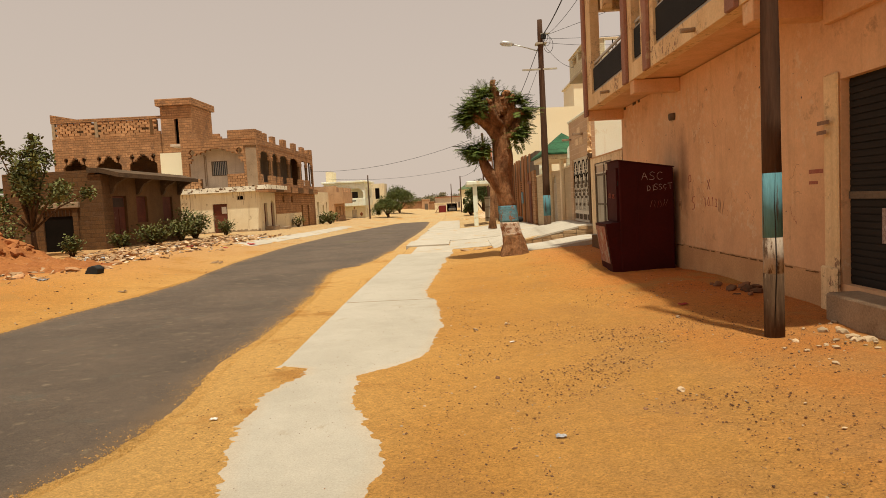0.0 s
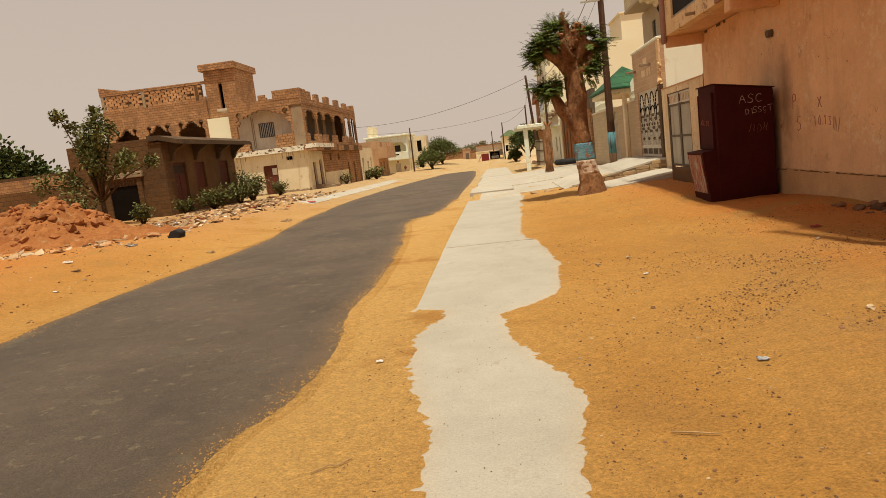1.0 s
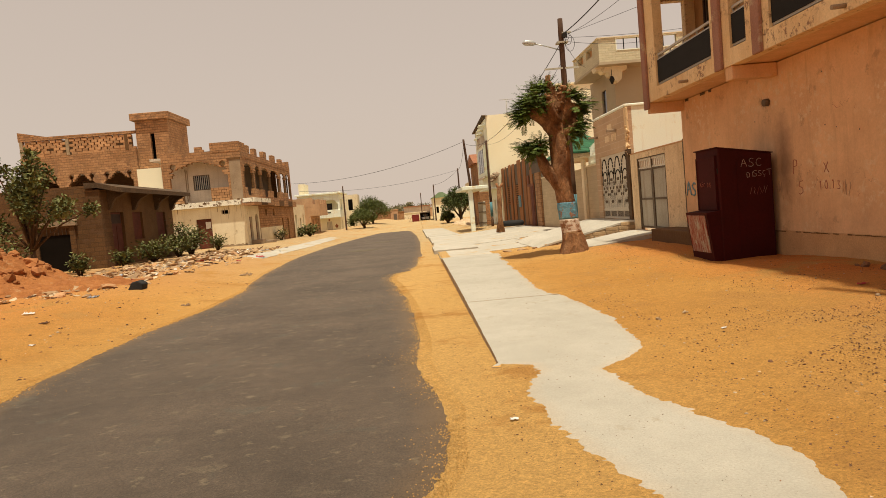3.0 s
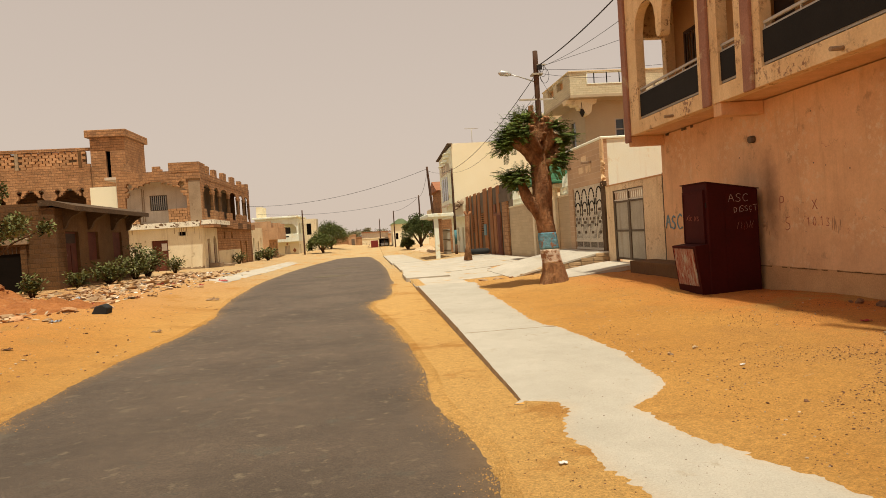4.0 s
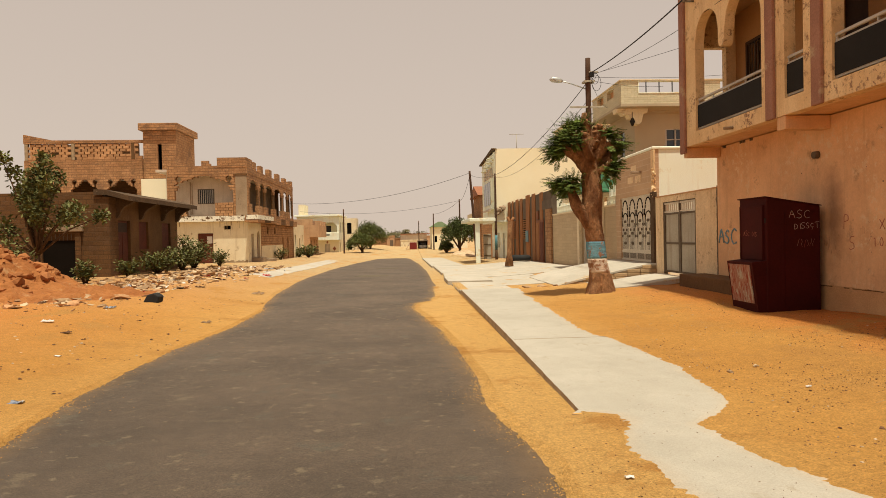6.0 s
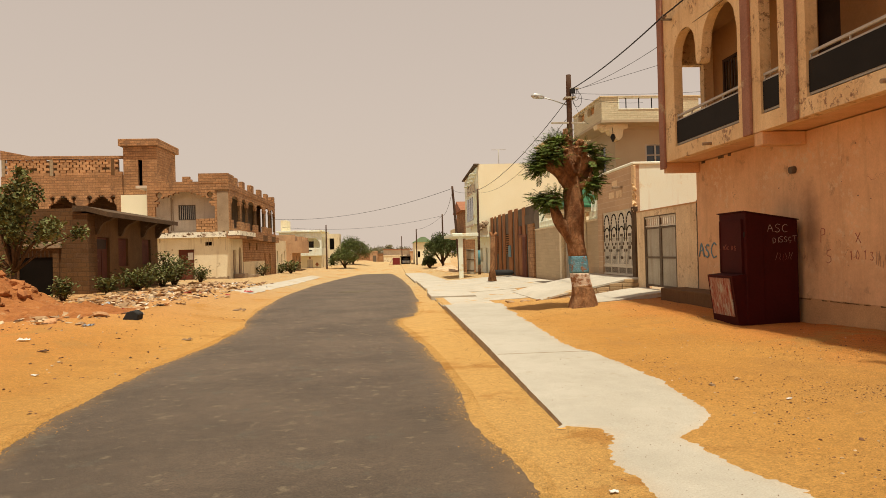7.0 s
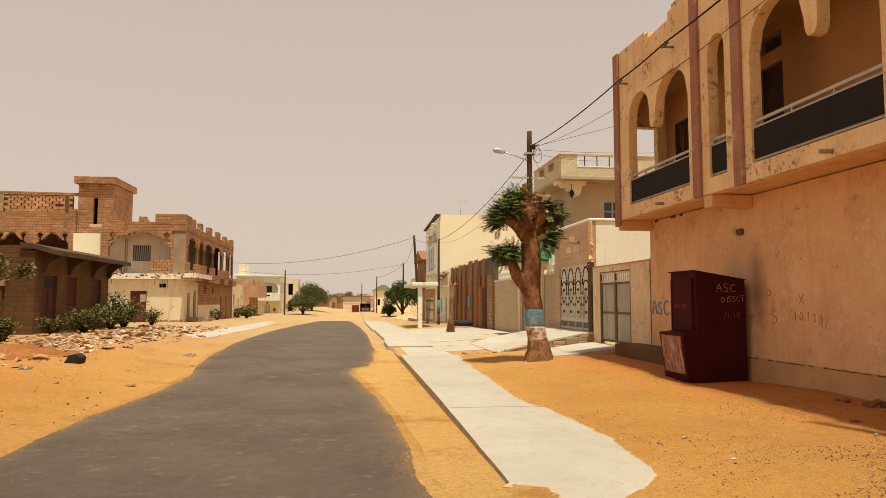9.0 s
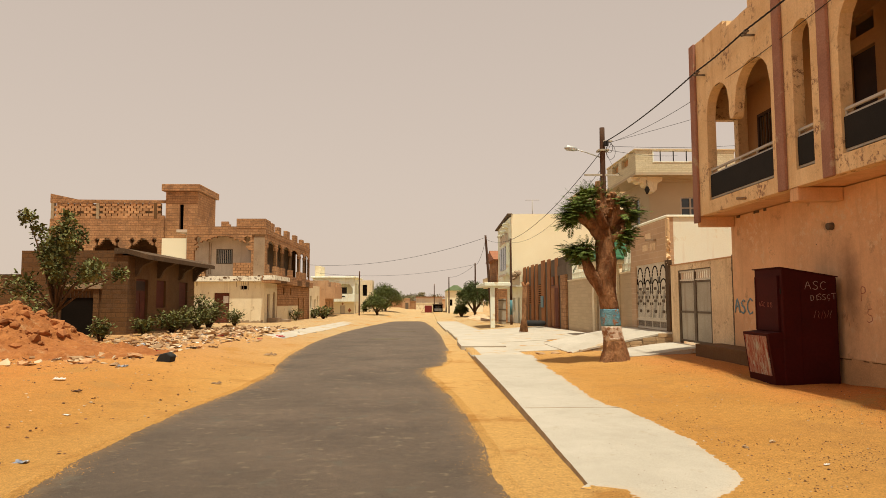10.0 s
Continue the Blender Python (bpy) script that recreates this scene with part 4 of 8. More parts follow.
# ---- white and peach house block over the arched gate ----
wb = thing("gatehouse", (10.5, 22.7, 0.5), "flat-roofed block with old white plaster and peach tile cladding", "house")
bm = bmesh.new()
wall(bm, "y", 20.8, 0.2, 8.602, 14.5, 0.2, 4.44)
part("wall_white", bm, WHITE_WALL, wb, "old white plaster wall with yellow damp stains")
bm = bmesh.new()
wall(bm, "x", 8.40, 0.2, 20.8, 24.72, 0.2, 4.44, [(20.98, 24.2, 0.2, 3.03)])
part("wall_tiled", bm, PEACH_TILE, wb, "peach tile cladding with pale patches")
part("corner_post", bevelled(boxes((8.38, 8.46, 20.72, 20.96, 3.0, 4.42)), 0.02), CREAM_WORN, wb)
rng = random.Random(61)
bm = bmesh.new()
for k in range(38):     # broken edge of the gate pier
    z = 0.5 + k * 0.067
    w = 0.06 * abs(nz(z * 4.0, 2.0)) + 0.03 * rng.random()
    box(bm, 8.36 - w * 0.5, 8.46, 20.68 - w, 20.955, z, z + 0.068)
part("broken_pier", bm, EAVE, wb, "crumbling dark brown concrete pier edge", kind="stuff")
bm = bmesh.new()
for k in range(16):
    z = 2.9 + k * 0.06
    rock(bm, (8.40 + rng.uniform(-.03, .03), 20.78 + rng.uniform(-.07, .05), z), 0.05 + 0.04 * rng.random(), rng, 0.9)
part("broken_plaster", bm, CREAM_WORN, wb, "chipped plaster lumps on the corner")
part("roof_slab", bevelled(boxes((8.36, 14.5, 20.76, 24.76, 4.442, 4.53)), 0.02), WHITE_WALL, wb)
part("wall_side", boxes((8.602, 14.5, 24.5, 24.72, 0.2, 4.44)), TAN_TILE, wb)
for y0, y1, z0, z1 in ((22.4, 22.95, 3.88, 4.1), (22.75, 23.3, 3.5, 3.72), (21.95, 22.5, 3.48, 3.72)):
    part("pale_tile_patch", boxes((8.394, 8.3995, y0, y1, z0, z1)), GATE_PLASTER, wb, "pale worn tile patch")
for y in (21.9, 24.25):
    b2 = boxes((8.05, 8.4, y - 0.05, y + 0.05, 3.76, 3.84))
    part("rain_spout", bevelled(b2, 0.012), GREY_CONCRETE, wb)
gate = part("arched_gate", boxes((8.475, 8.49, 20.98, 24.2, 0.74, 3.03)), PALE_METAL, wb, "pale grey metal double gate with pierced arched panels")
for k in range(4):
    a = 21.02 + k * 0.79
    c = a + 0.395
    leaf = part("gate_panel", bevelled(boxes((8.455, 8.474, a, a + 0.78, 1.10, 3.0)), 0.004), PALE_METAL, gate)
    bm = bmesh.new()        # fan of dark slots round the head of each arch, and the inner arch line
    for i in range(9):
        t0, t1 = math.pi * (i + 0.12) / 9, math.pi * (i + 0.88) / 9
        tube(bm, [(8.452, c + 0.27 * math.cos(t), 2.56 + 0.36 * math.sin(t)) for t in (t0, (t0 + t1) / 2, t1)], [0.026] * 3, 5)
    for i in range(12):
        t0, t1 = math.pi * i / 12, math.pi * (i + 1) / 12
        tube(bm, [(8.452, c + 0.29 * math.cos(t), 2.16 + 0.30 * math.sin(t)) for t in (t0, t1)], [0.022, 0.022], 5)
    for sgn in (-1, 1):
        tube(bm, [(8.452, c + sgn * 0.29, 2.16), (8.452, c + sgn * 0.30, 1.95)], [0.02, 0.02], 5)
        tube(bm, [(8.452, c + sgn * 0.31, 2.55), (8.452, c + sgn * 0.32, 2.32)], [0.026, 0.03], 5)
    part("arch_scroll", bm, DARK, leaf, "dark pierced arch scroll")
    # black strips laid on the uncut sheet as the shade of gaps
    for i in range(6):
        y = a + 0.09 + 0.12 * i
        bm = boxes((8.4505, 8.4545, y - 0.011, y + 0.011, 1.14, 1.93 if i in (0, 5) else 2.08))
        part("gate_slot", bm, DARK, leaf, "dark strip drawn as the shaded gap between the bars")
    bm = bmesh.new()
    for i, zs in enumerate(((2.03, 1.62), (1.85,), (2.15, 1.72, 1.36), (2.15, 1.72, 1.36), (1.85,), (2.03, 1.62))):
        for z in zs:
            y = a + 0.09 + 0.12 * i
            tube(bm, [(8.449, y, z - 0.055), (8.449, y, z - 0.02), (8.449, y, z + 0.02), (8.449, y, z + 0.055)], [0.012, 0.042, 0.042, 0.012], 7)
    part("scroll_knobs", bm, GREY_STRIPE, leaf, "dark scrolled knobs on the bars", kind="stuff")
    # foot slots likewise: dark strips for shade, no holes
    bm = bmesh.new()
    for i in range(12):
        box(bm, 8.4665, 8.4745, a + 0.06 + i * 0.06, a + 0.078 + i * 0.06, 0.82, 1.01)
    part("foot_slots", bm, GREY_STRIPE, gate, kind="stuff")
    part("gate_stile", boxes((8.44, 8.454, a - 0.025, a + 0.025, 0.74, 3.03)), PALE_METAL, gate)
for z0, z1 in ((0.74, 0.80), (1.03, 1.09), (2.98, 3.03)):
    part("gate_rail", boxes((8.437, 8.4535, 21.0, 24.2, z0, z1)), PALE_METAL, gate)

# ramp before the arched gate, with its stone side
ramp = thing("ramp", (7, 22, 0.2), "pale concrete ramp faced with tan stone blocks", "ramp", kind="structure")
bm = bmesh.new()
prism(bm, [(5.35, 0.02), (8.39, 0.02), (8.39, 0.68), (8.0, 0.65), (5.35, 0.11)], "y", 20.5, 25.35)
part("ramp_body", bm, KERB, ramp)
def ramp_top(x):
    return 0.165 + (x - 5.25) * 0.1964 if x < 8.0 else 0.705 + (x - 8.0) * 0.077


bm = slab_bm(5.1, 8.38, 20.46, 25.4, lambda x, y: ramp_top(x) + 0.012 * nz(x * 2, y * 2) - 0.05 * smooth01((5.6 - x) / 0.5), 0.055, 0.09)
part("ramp_surface", bm, CONCRETE, ramp, "worn pale concrete ramp surface dusted with sand")

# ---- tan tiled wall with small arched gate and green porch roof ----
tw = thing("tiled_wall", (8.5, 30, 0.3), "tan tiled garden wall with a small arched gate", "wall", kind="structure")
bm = bmesh.new()
wall(bm, "x", 8.42, 0.22, 24.73, 36.1, 0.0, 2.80, [(28.6, 29.9, 0.0, 2.2, 0.45)])
part("wall", bm, TAN_TILE, tw)
part("coping", boxes((8.38, 8.68, 24.73, 26.29, 2.802, 2.87), (8.38, 8.68, 30.3, 36.1, 2.802, 2.87)), CREAM, tw)
for y in (26.3, 29.95):
    part("porch_pillar", bevelled(boxes((8.28, 8.418, y, y + 0.34, 0.2, 3.2)), 0.015), CREAM, tw)
part("porch_fascia", bevelled(boxes((7.62, 9.5, 26.0, 30.2, 3.202, 3.40)), 0.02), CREAM, tw, "cream fascia under the porch roof")
sg = part("small_gate", boxes((8.5, 8.52, 28.62, 29.88, 0.2, 2.62)), GREY_METAL, tw, "grey arched metal gate")
for k in range(5):
    part("gate_bar", boxes((8.47, 8.498, 28.68 + 0.27 * k, 28.74 + 0.27 * k, 0.25, 2.3)), PALE_METAL, sg)
bm = bmesh.new()
base = [bm.verts.new(p) for p in ((7.5, 25.85, 3.402), (9.7, 25.85, 3.402), (9.7, 30.35, 3.402), (7.5, 30.35, 3.402))]
rim = [bm.verts.new((v.co.x, v.co.y, 3.46)) for v in base]
ridge = [bm.verts.new((8.55, 27.5, 4.38)), bm.verts.new((8.65, 28.6, 4.38))]
bm.faces.new(base[::-1])
for k in range(4):
    bm.faces.new((base[k], base[(k + 1) % 4], rim[(k + 1) % 4], rim[k]))
for face in ((rim[0], rim[1], ridge[0]), (rim[1], rim[2], ridge[1], ridge[0]), (rim[2], rim[3], ridge[1]), (rim[3], rim[0], ridge[0], ridge[1])):
    bm.faces.new(face)
part("porch_roof", bm, GREEN_ROOF, tw, "green hipped tile roof over the gate")
for a, b in ((24.8, 26.2), (31.0, 35.4)):
    orn = part("ornamental_railing", boxes((8.5, 8.53, a, b, 2.9, 2.95), (8.5, 8.53, a, b, 3.18, 3.21)), WHITE_WALL, tw, "white ornamental metal railing")
    m = int((b - a) / 0.16)
    for k in range(m + 1):
        y = a + (b - a) * k / m
        hh = 3.22 + 0.5 * abs(math.cos(math.pi * 0.62 * (y - a) / 2.8))
        part("railing_bar", boxes((8.5, 8.53, y - 0.02, y + 0.02, 2.87, hh)), WHITE_WALL, orn)

# ---- beige upper house behind ----
uh = thing("beige_house", (14, 33, 0.3), "beige house with a stone-clad roof terrace", "house")
bm = bmesh.new()
wall(bm, "y", 30.0, 0.25, 11.0, 19.0, 0.0, 7.25, [(12.45, 13.5, 5.55, 6.55)])
part("wall_front", bm, BEIGE, uh)
bm = bmesh.new()
wall(bm, "x", 11.0, 0.25, 30.25, 34.2, 0.0, 7.25, [(31.45, 32.2, 5.4, 6.7)])
part("wall_side", bm, BEIGE, uh)
# black sheets give the window openings their shade
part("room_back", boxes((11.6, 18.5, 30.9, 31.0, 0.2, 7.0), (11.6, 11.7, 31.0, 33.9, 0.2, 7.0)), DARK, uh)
part("terrace_slab", boxes((10.02, 19.0, 28.92, 33.6, 7.4, 7.52)), BEIGE, uh)
part("roof_slab", boxes((11.0, 19.0, 30.0, 34.2, 7.255, 7.398)), BEIGE, uh)
bm = bmesh.new()
wall(bm, "y", 28.95, 0.2, 10.05, 19.0, 7.525, 8.56, [(10.87, 13.6, 8.02, 8.52), (14.6, 17.5, 8.02, 8.52)])
wall(bm, "x", 10.05, 0.2, 29.15, 33.6, 7.525, 8.56, [(30.05, 31.1, 8.05, 8.46), (31.65, 32.7, 8.05, 8.46)])
part("parapet", bm, BEIGE_STONE, uh, "yellow stone-clad parapet")
part("parapet_coping", boxes((9.99, 19.0, 28.9, 29.18, 8.562, 8.60), (9.99, 10.29, 29.18, 33.6, 8.562, 8.60)), CREAM, uh)
part("terrace_back_wall", boxes((10.3, 19.0, 31.6, 31.75, 7.53, 8.52)), SALMON_LOW, uh)
part("terrace_side_wall", boxes((10.252, 10.30, 29.2, 33.5, 7.53, 8.5)), SALMON_LOW, uh)
part("opening_frame", boxes((10.83, 13.64, 28.93, 28.949, 8.515, 8.555), (10.83, 13.64, 28.93, 28.949, 7.985, 8.025), (10.83, 10.87, 28.93, 28.949, 8.025, 8.515)), WHITE_WALL, uh, "white frame round the terrace opening")
for k in range(5):
    part("terrace_bar", boxes((11.2 + k * 0.6, 11.24 + k * 0.6, 29.02, 29.05, 8.0, 8.54)), WIRE, uh)
bm = bmesh.new()
prism(bm, [(9.95, 7.4), (11.45, 7.4), (11.42, 7.22), (11.22, 7.16), (11.16, 6.82), (11.02, 6.68), (10.86, 6.72), (10.80, 6.96), (10.62, 6.98), (10.54, 7.14), (10.34, 7.12), (10.22, 7.24), (10.0, 7.22)], "y", 29.45, 29.98)
part("corbel", bm, CREAM, uh, "scrolled cream corbel")
bm = bmesh.new()
tube(bm, [(10.7, 29.4, 7.25), (10.7, 29.4, 6.95)], [0.015, 0.015], 5)
tube(bm, [(10.7, 29.4, 6.95), (10.7, 29.4, 6.8), (10.7, 29.4, 6.6)], [0.06, 0.13, 0.04], 8)
part("hanging_lantern", bm, WIRE, uh)
wf = part("window", boxes((12.45, 13.5, 30.08, 30.1, 5.55, 6.55)), GLASS_DARK, uh)
part("window_frame", boxes((12.45, 12.52, 30.02, 30.079, 5.55, 6.55), (12.9, 12.97, 30.02, 30.079, 5.55, 6.55), (13.43, 13.5, 30.02, 30.079, 5.55, 6.55), (12.52, 12.9, 30.02, 30.079, 6.02, 6.07), (12.97, 13.43, 30.02, 30.079, 6.02, 6.07), (12.52, 13.43, 30.02, 30.079, 6.5, 6.55), (12.52, 13.43, 30.02, 30.079, 5.55, 5.6)), RAIL_METAL, wf)
part("window", boxes((11.08, 11.1, 31.45, 32.2, 5.4, 6.7)), GLASS_DARK, uh)
part("wall_rear", boxes((11.25, 19.0, 33.95, 34.2, 0.0, 7.25)), BEIGE, uh)

# ---- brown striped wall ----
bw = thing("striped_wall", (8.6, 44, 0.0), "tall wall with brown and dark grey vertical stripes", "wall", kind="structure")
bm = bmesh.new()
wall(bm, "x", 8.42, 0.25, 36.12, 52.4, -0.3, 4.25)
part("wall", bm, GREY_STRIPE, bw)
for y0, y1, x in ((51.2, 52.35, 8.35), (49.75, 50.4, 8.37), (47.4, 48.4, 8.34), (45.75, 46.7, 8.36), (42.9, 44.1, 8.33), (41.0, 41.95, 8.34), (38.7, 39.5, 8.36)):
    top = 4.36 + 0.16 * nz(y0, 3.3)
    b2 = boxes((x, 8.419, y0, y1, -0.3, top))
    bevelled(b2, 0.015)
    part("pilaster", b2, BROWN_STRIPE, bw, "rust-brown pilaster")
for a, b in ((48.7, 49.6), (44.3, 45.5)):
    # black panel on the solid wall supplies the shade behind the louvres
    lv = part("louvred_opening", boxes((8.405, 8.418, a, b, 1.5, 2.85)), DARK, bw, "louvres over a black panel that stands for shade")
    for k in range(9):
        part("louvre", boxes((8.36, 8.404, a, b, 1.52 + k * 0.15, 1.60 + k * 0.15)), BROWN_STRIPE, lv)
dr = part("door_leaf", boxes((8.345, 8.40, 38.4, 40.7, -0.1, 2.65)), RUST_DOOR, bw, "rust-red metal double door")
part("door_panel", boxes((8.32, 8.344, 38.5, 39.3, 0.2, 2.5)), RED_DOOR, dr)
part("door_panel", boxes((8.32, 8.344, 39.7, 40.5, 0.2, 2.5)), BROWN_STRIPE, dr)
part("meter_box", boxes((8.33, 8.40, 39.9, 40.5, 2.7, 3.2)), RUST_DOOR, bw)
part("brick_pier", boxes((8.30, 8.418, 36.2, 37.6, -0.1, 3.2)), BRICKS, bw)
part("dark_lintel", boxes((8.32, 8.418, 35.9, 38.5, 3.202, 3.75)), GREY_STRIPE, bw)
part("wall_sign", bevelled(boxes((8.26, 8.325, 43.2, 44.0, 1.3, 2.05)), 0.01), PAINT_BLUE, bw, "small pale blue board")

# ---- tall pale yellow house ----
yh = thing("yellow_house", (11, 57, -0.3), "tall pale yellow house with a sloping gable edge", "house")
bm = bmesh.new()
wall(bm, "y", 52.5, 0.3, 7.5, 19.0, 3.0, 8.7)
wall(bm, "y", 52.5, 0.3, 8.3, 19.0, -0.4, 3.0)
part("wall_gable", bm, YELLOW_WALL, yh, "blank pale yellow gable wall")
bm = bmesh.new()
wall(bm, "x", 7.45, 0.3, 52.82, 62.0, 3.0, 8.5, [])
wall(bm, "x", 8.3, 0.3, 52.82, 62.0, -0.5, 3.0, [(54, 55, -0.3, 2.0), (57, 58, 0.8, 2.0)])
part("wall_street", bm, WHITE_WALL, yh)
part("floor_slab", boxes((7.42, 15.5, 52.45, 62, 2.86, 2.999)), WHITE_WALL, yh)
# added black sheet, interior shade as colour
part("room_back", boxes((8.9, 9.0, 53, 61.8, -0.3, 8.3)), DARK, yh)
bm = bmesh.new()
prism(bm, [(52.4, 8.66), (52.9, 8.80), (62.3, 8.42), (62.3, 8.32)], "x", 7.22, 7.6)
part("roof_edge", bm, EAVE, yh, "thin dark roof edge")
bay = part("window_bay", boxes((7.2, 7.448, 53.7, 58.2, 3.95, 6.5)), WHITE_WALL, yh, "white bay of three lancet windows")
for y in (54.0, 55.45, 56.9):
    part("lancet_window", boxes((7.17, 7.199, y, y + 1.05, 4.3, 6.2)), GLASS_DARK, bay, "tall dark blue-grey window")
    b2 = bmesh.new()
    prism(b2, [(y - 0.1, 6.5), (y + 1.15, 6.5), (y + 0.52, 7.35)], "x", 7.15, 7.44)
    part("pointed_gable", b2, GREY_RENDER, bay)
part("bay_sill", boxes((7.08, 7.199, 53.6, 58.3, 3.8, 3.95)), GREY_RENDER, bay)
part("side_window", boxes((7.42, 7.449, 59.6, 60.4, 4.4, 6.0)), GLASS_DARK, yh)
rng = random.Random(91)
bm = bmesh.new()
for k in range(9):
    rock(bm, (7.75 + rng.uniform(-.3, .3), 52.4, 3.75 + rng.uniform(-.3, .3)), 0.12 + 0.14 * rng.random(), rng, 0.8)
part("broken_render", bm, GREY_CONCRETE, yh, "broken brown render on the corner", kind="stuff")
for k in range(4):
    part("ledge", boxes((6.95, 7.448, 53.2 + k * 1.3, 54.4 + k * 1.3, 8.0 - 0.22 * k, 8.07 - 0.22 * k)), WHITE_WALL, yh)
part("roof_slab", boxes((7.6, 15.5, 52.8, 62, 8.3, 8.5)), GREY_CONCRETE, yh)
bm = bmesh.new()
tube(bm, [(9.6, 55, 8.5), (9.6, 55, 10.2)], [0.025, 0.025], 5)
tube(bm, [(9.0, 55, 10.2), (10.2, 55, 10.2)], [0.02, 0.02], 5)
part("roof_aerial", bm, GREY_METAL, yh)

tw2 = part("roof_room", boxes((13.95, 19.0, 54.8, 60, 8.45, 11.0), (13.8, 19.15, 54.65, 60.15, 11.002, 11.12)), YELLOW_WALL, yh, "pale yellow roof room with slit windows")
for x in (16.0, 17.6):
    part("slit_window", boxes((x, x + 1.0, 54.77, 54.799, 9.5, 9.9)), GREY_METAL, tw2)
# canopy on posts before it
cp = thing("canopy", (5.4, 46.5, 0.0), "white concrete canopy slab before a house, on one square post", "canopy")
part("canopy_slab", bevelled(boxes((4.6, 6.4, 45.0, 52.4, 2.76, 3.0)), 0.03), WHITE_WALL, cp)
part("post", bevelled(boxes((5.03, 5.33, 45.2, 45.5, -0.15, 2.759)), 0.02), WHITE_WALL, cp)
gs = thing("metal_gate", (6.3, 48.6, 0.1), "grey sheet-metal gate leaf with a rounded top", "gate")
part("sheet", bevelled(boxes((5.95, 6.5, 48.6, 48.66, 0.05, 1.9)), 0.02), GREY_METAL, gs)
for z in (0.3, 1.1, 1.75):
    part("rail", boxes((5.95, 6.5, 48.57, 48.599, z, z + 0.06)), RUST_FRAME, gs)


# ---- unfinished brick house with crenellated parapet ----
ch = thing("brick_house", (-18, 60, 0.2), "unfinished two-storey brick house with crenellations and cusped arches", "house")
FY, SX = 53.0, -12.2
bm = bmesh.new()
wall(bm, "y", FY, 0.3, -24.0, SX, -0.1, 3.35, [(-16.15, -14.95, -0.1, 2.45), (-14.1, -13.55, 2.72, 3.02)])
wall(bm, "x", SX - 0.3, 0.3, FY + 0.3, 57.5, -0.1, 3.35, [(54.0, 54.9, -0.1, 2.35), (56.0, 57.0, -0.1, 2.1, 0.5)])
part("wall_ground_floor", bm, CREAM, ch, "dirty cream plaster ground floor")
bm = bmesh.new()
wall(bm, "x", SX - 0.3, 0.3, 57.5, 74.0, -0.3, 3.35, [(60.0, 60.7, 2.4, 3.0), (63.2, 63.9, 2.4, 3.0), (67.3, 67.9, -0.3, 2.1), (70.0, 70.8, -0.3, 2.1)])
part("wall_side_brick", bm, BRICKS, ch)
part("wall_side_render", boxes((SX + 0.002, SX + 0.03, 57.6, 67.2, -0.3, 1.35)), CREAM, ch, "peeling cream render")
# shade behind the doors and openings, put in as black sheets
part("room_back", boxes((-24, SX - 0.6, FY + 1.2, FY + 1.3, 0, 3.3), (SX - 1.3, SX - 1.2, FY + 1.3, 73.8, 0, 3.3)), DARK, ch)
bm = bmesh.new()
for k in range(24):
    x = -24 + k * 0.5
    part("ledge_block", boxes((x, x + 0.5, FY - 0.35, FY - 0.001, 3.36 + 0.03 * nz(x, 3), 3.78 + 0.10 * nz(x * 2, 1))), LEDGE, ch, "broken whitewashed ledge block")
part("floor_slab", boxes((-32, SX, FY, 74, 3.36, 3.7)), GREY_RENDER, ch)
bm = bmesh.new()
for k in range(9):
    y = FY - 1.0 + k * 2.45
    part("gallery_ledge", boxes((SX, SX + (1.0 if k < 3 else 0.62 - 0.03 * k), y, y + 2.45, 3.25 + 0.05 * nz(k, 2.2), 3.78)), MUD if k % 2 else BRICKS, ch, "brown brick gallery ledge")
part("gallery_ledge_white", boxes((SX + 0.1, SX + 1.02, FY - 1.02, FY + 5.0, 3.46, 3.80)), LEDGE, ch)
dr = part("door_leaf", boxes((-16.13, -14.97, FY + 0.12, FY + 0.16, 0.1, 2.44)), RED_DOOR, ch, "dark red wooden door with a torn poster")
part("poster", boxes((-15.45, -15.05, FY + 0.112, FY + 0.119, 1.65, 2.2)), PAPER, dr)
part("door_leaf", boxes((SX - 0.2, SX - 0.16, 54.02, 54.88, 0.1, 2.34)), RED_DOOR, ch)
part("door_leaf", boxes((SX - 0.2, SX - 0.16, 56.02, 56.98, 0.1, 2.55)), RED_DOOR, ch)
part("step", boxes((SX + 0.02, SX + 0.9, 53.9, 55.2, 0.0, 0.42), (SX + 0.02, SX + 1.3, 55.6, 57.4, 0.0, 0.24)), GREY_CONCRETE, ch)


rng = random.Random(52)
bm = bmesh.new()
for k in range(78):      # earth-stained foot of the cream plaster
    x = -24.0 + k * 0.15
    if not -16.2 < x < -14.9:
        box(bm, x, x + 0.15, FY - 0.006, FY - 0.001, -0.1, 0.12 + 0.35 * abs(nz(x * 1.9, 7)) + 0.15 * rng.random())
part("dirt_band", bm, KERB, ch, "brown splashed dirt along the wall foot", kind="stuff")
bm = bmesh.new()
for k in range(26):      # rain runs below the ledge
    x, w = rng.uniform(-20, SX - 0.1), rng.uniform(0.015, 0.06)
    if not -16.3 < x < -14.8:
        box(bm, x, x + w, FY - 0.005, FY - 0.001, 3.34 - rng.uniform(0.15, 1.3) ** 1.5, 3.352)
part("rain_runs", bm, KERB, ch, "brown rain runs below the ledge", kind="stuff")
bm = bmesh.new()
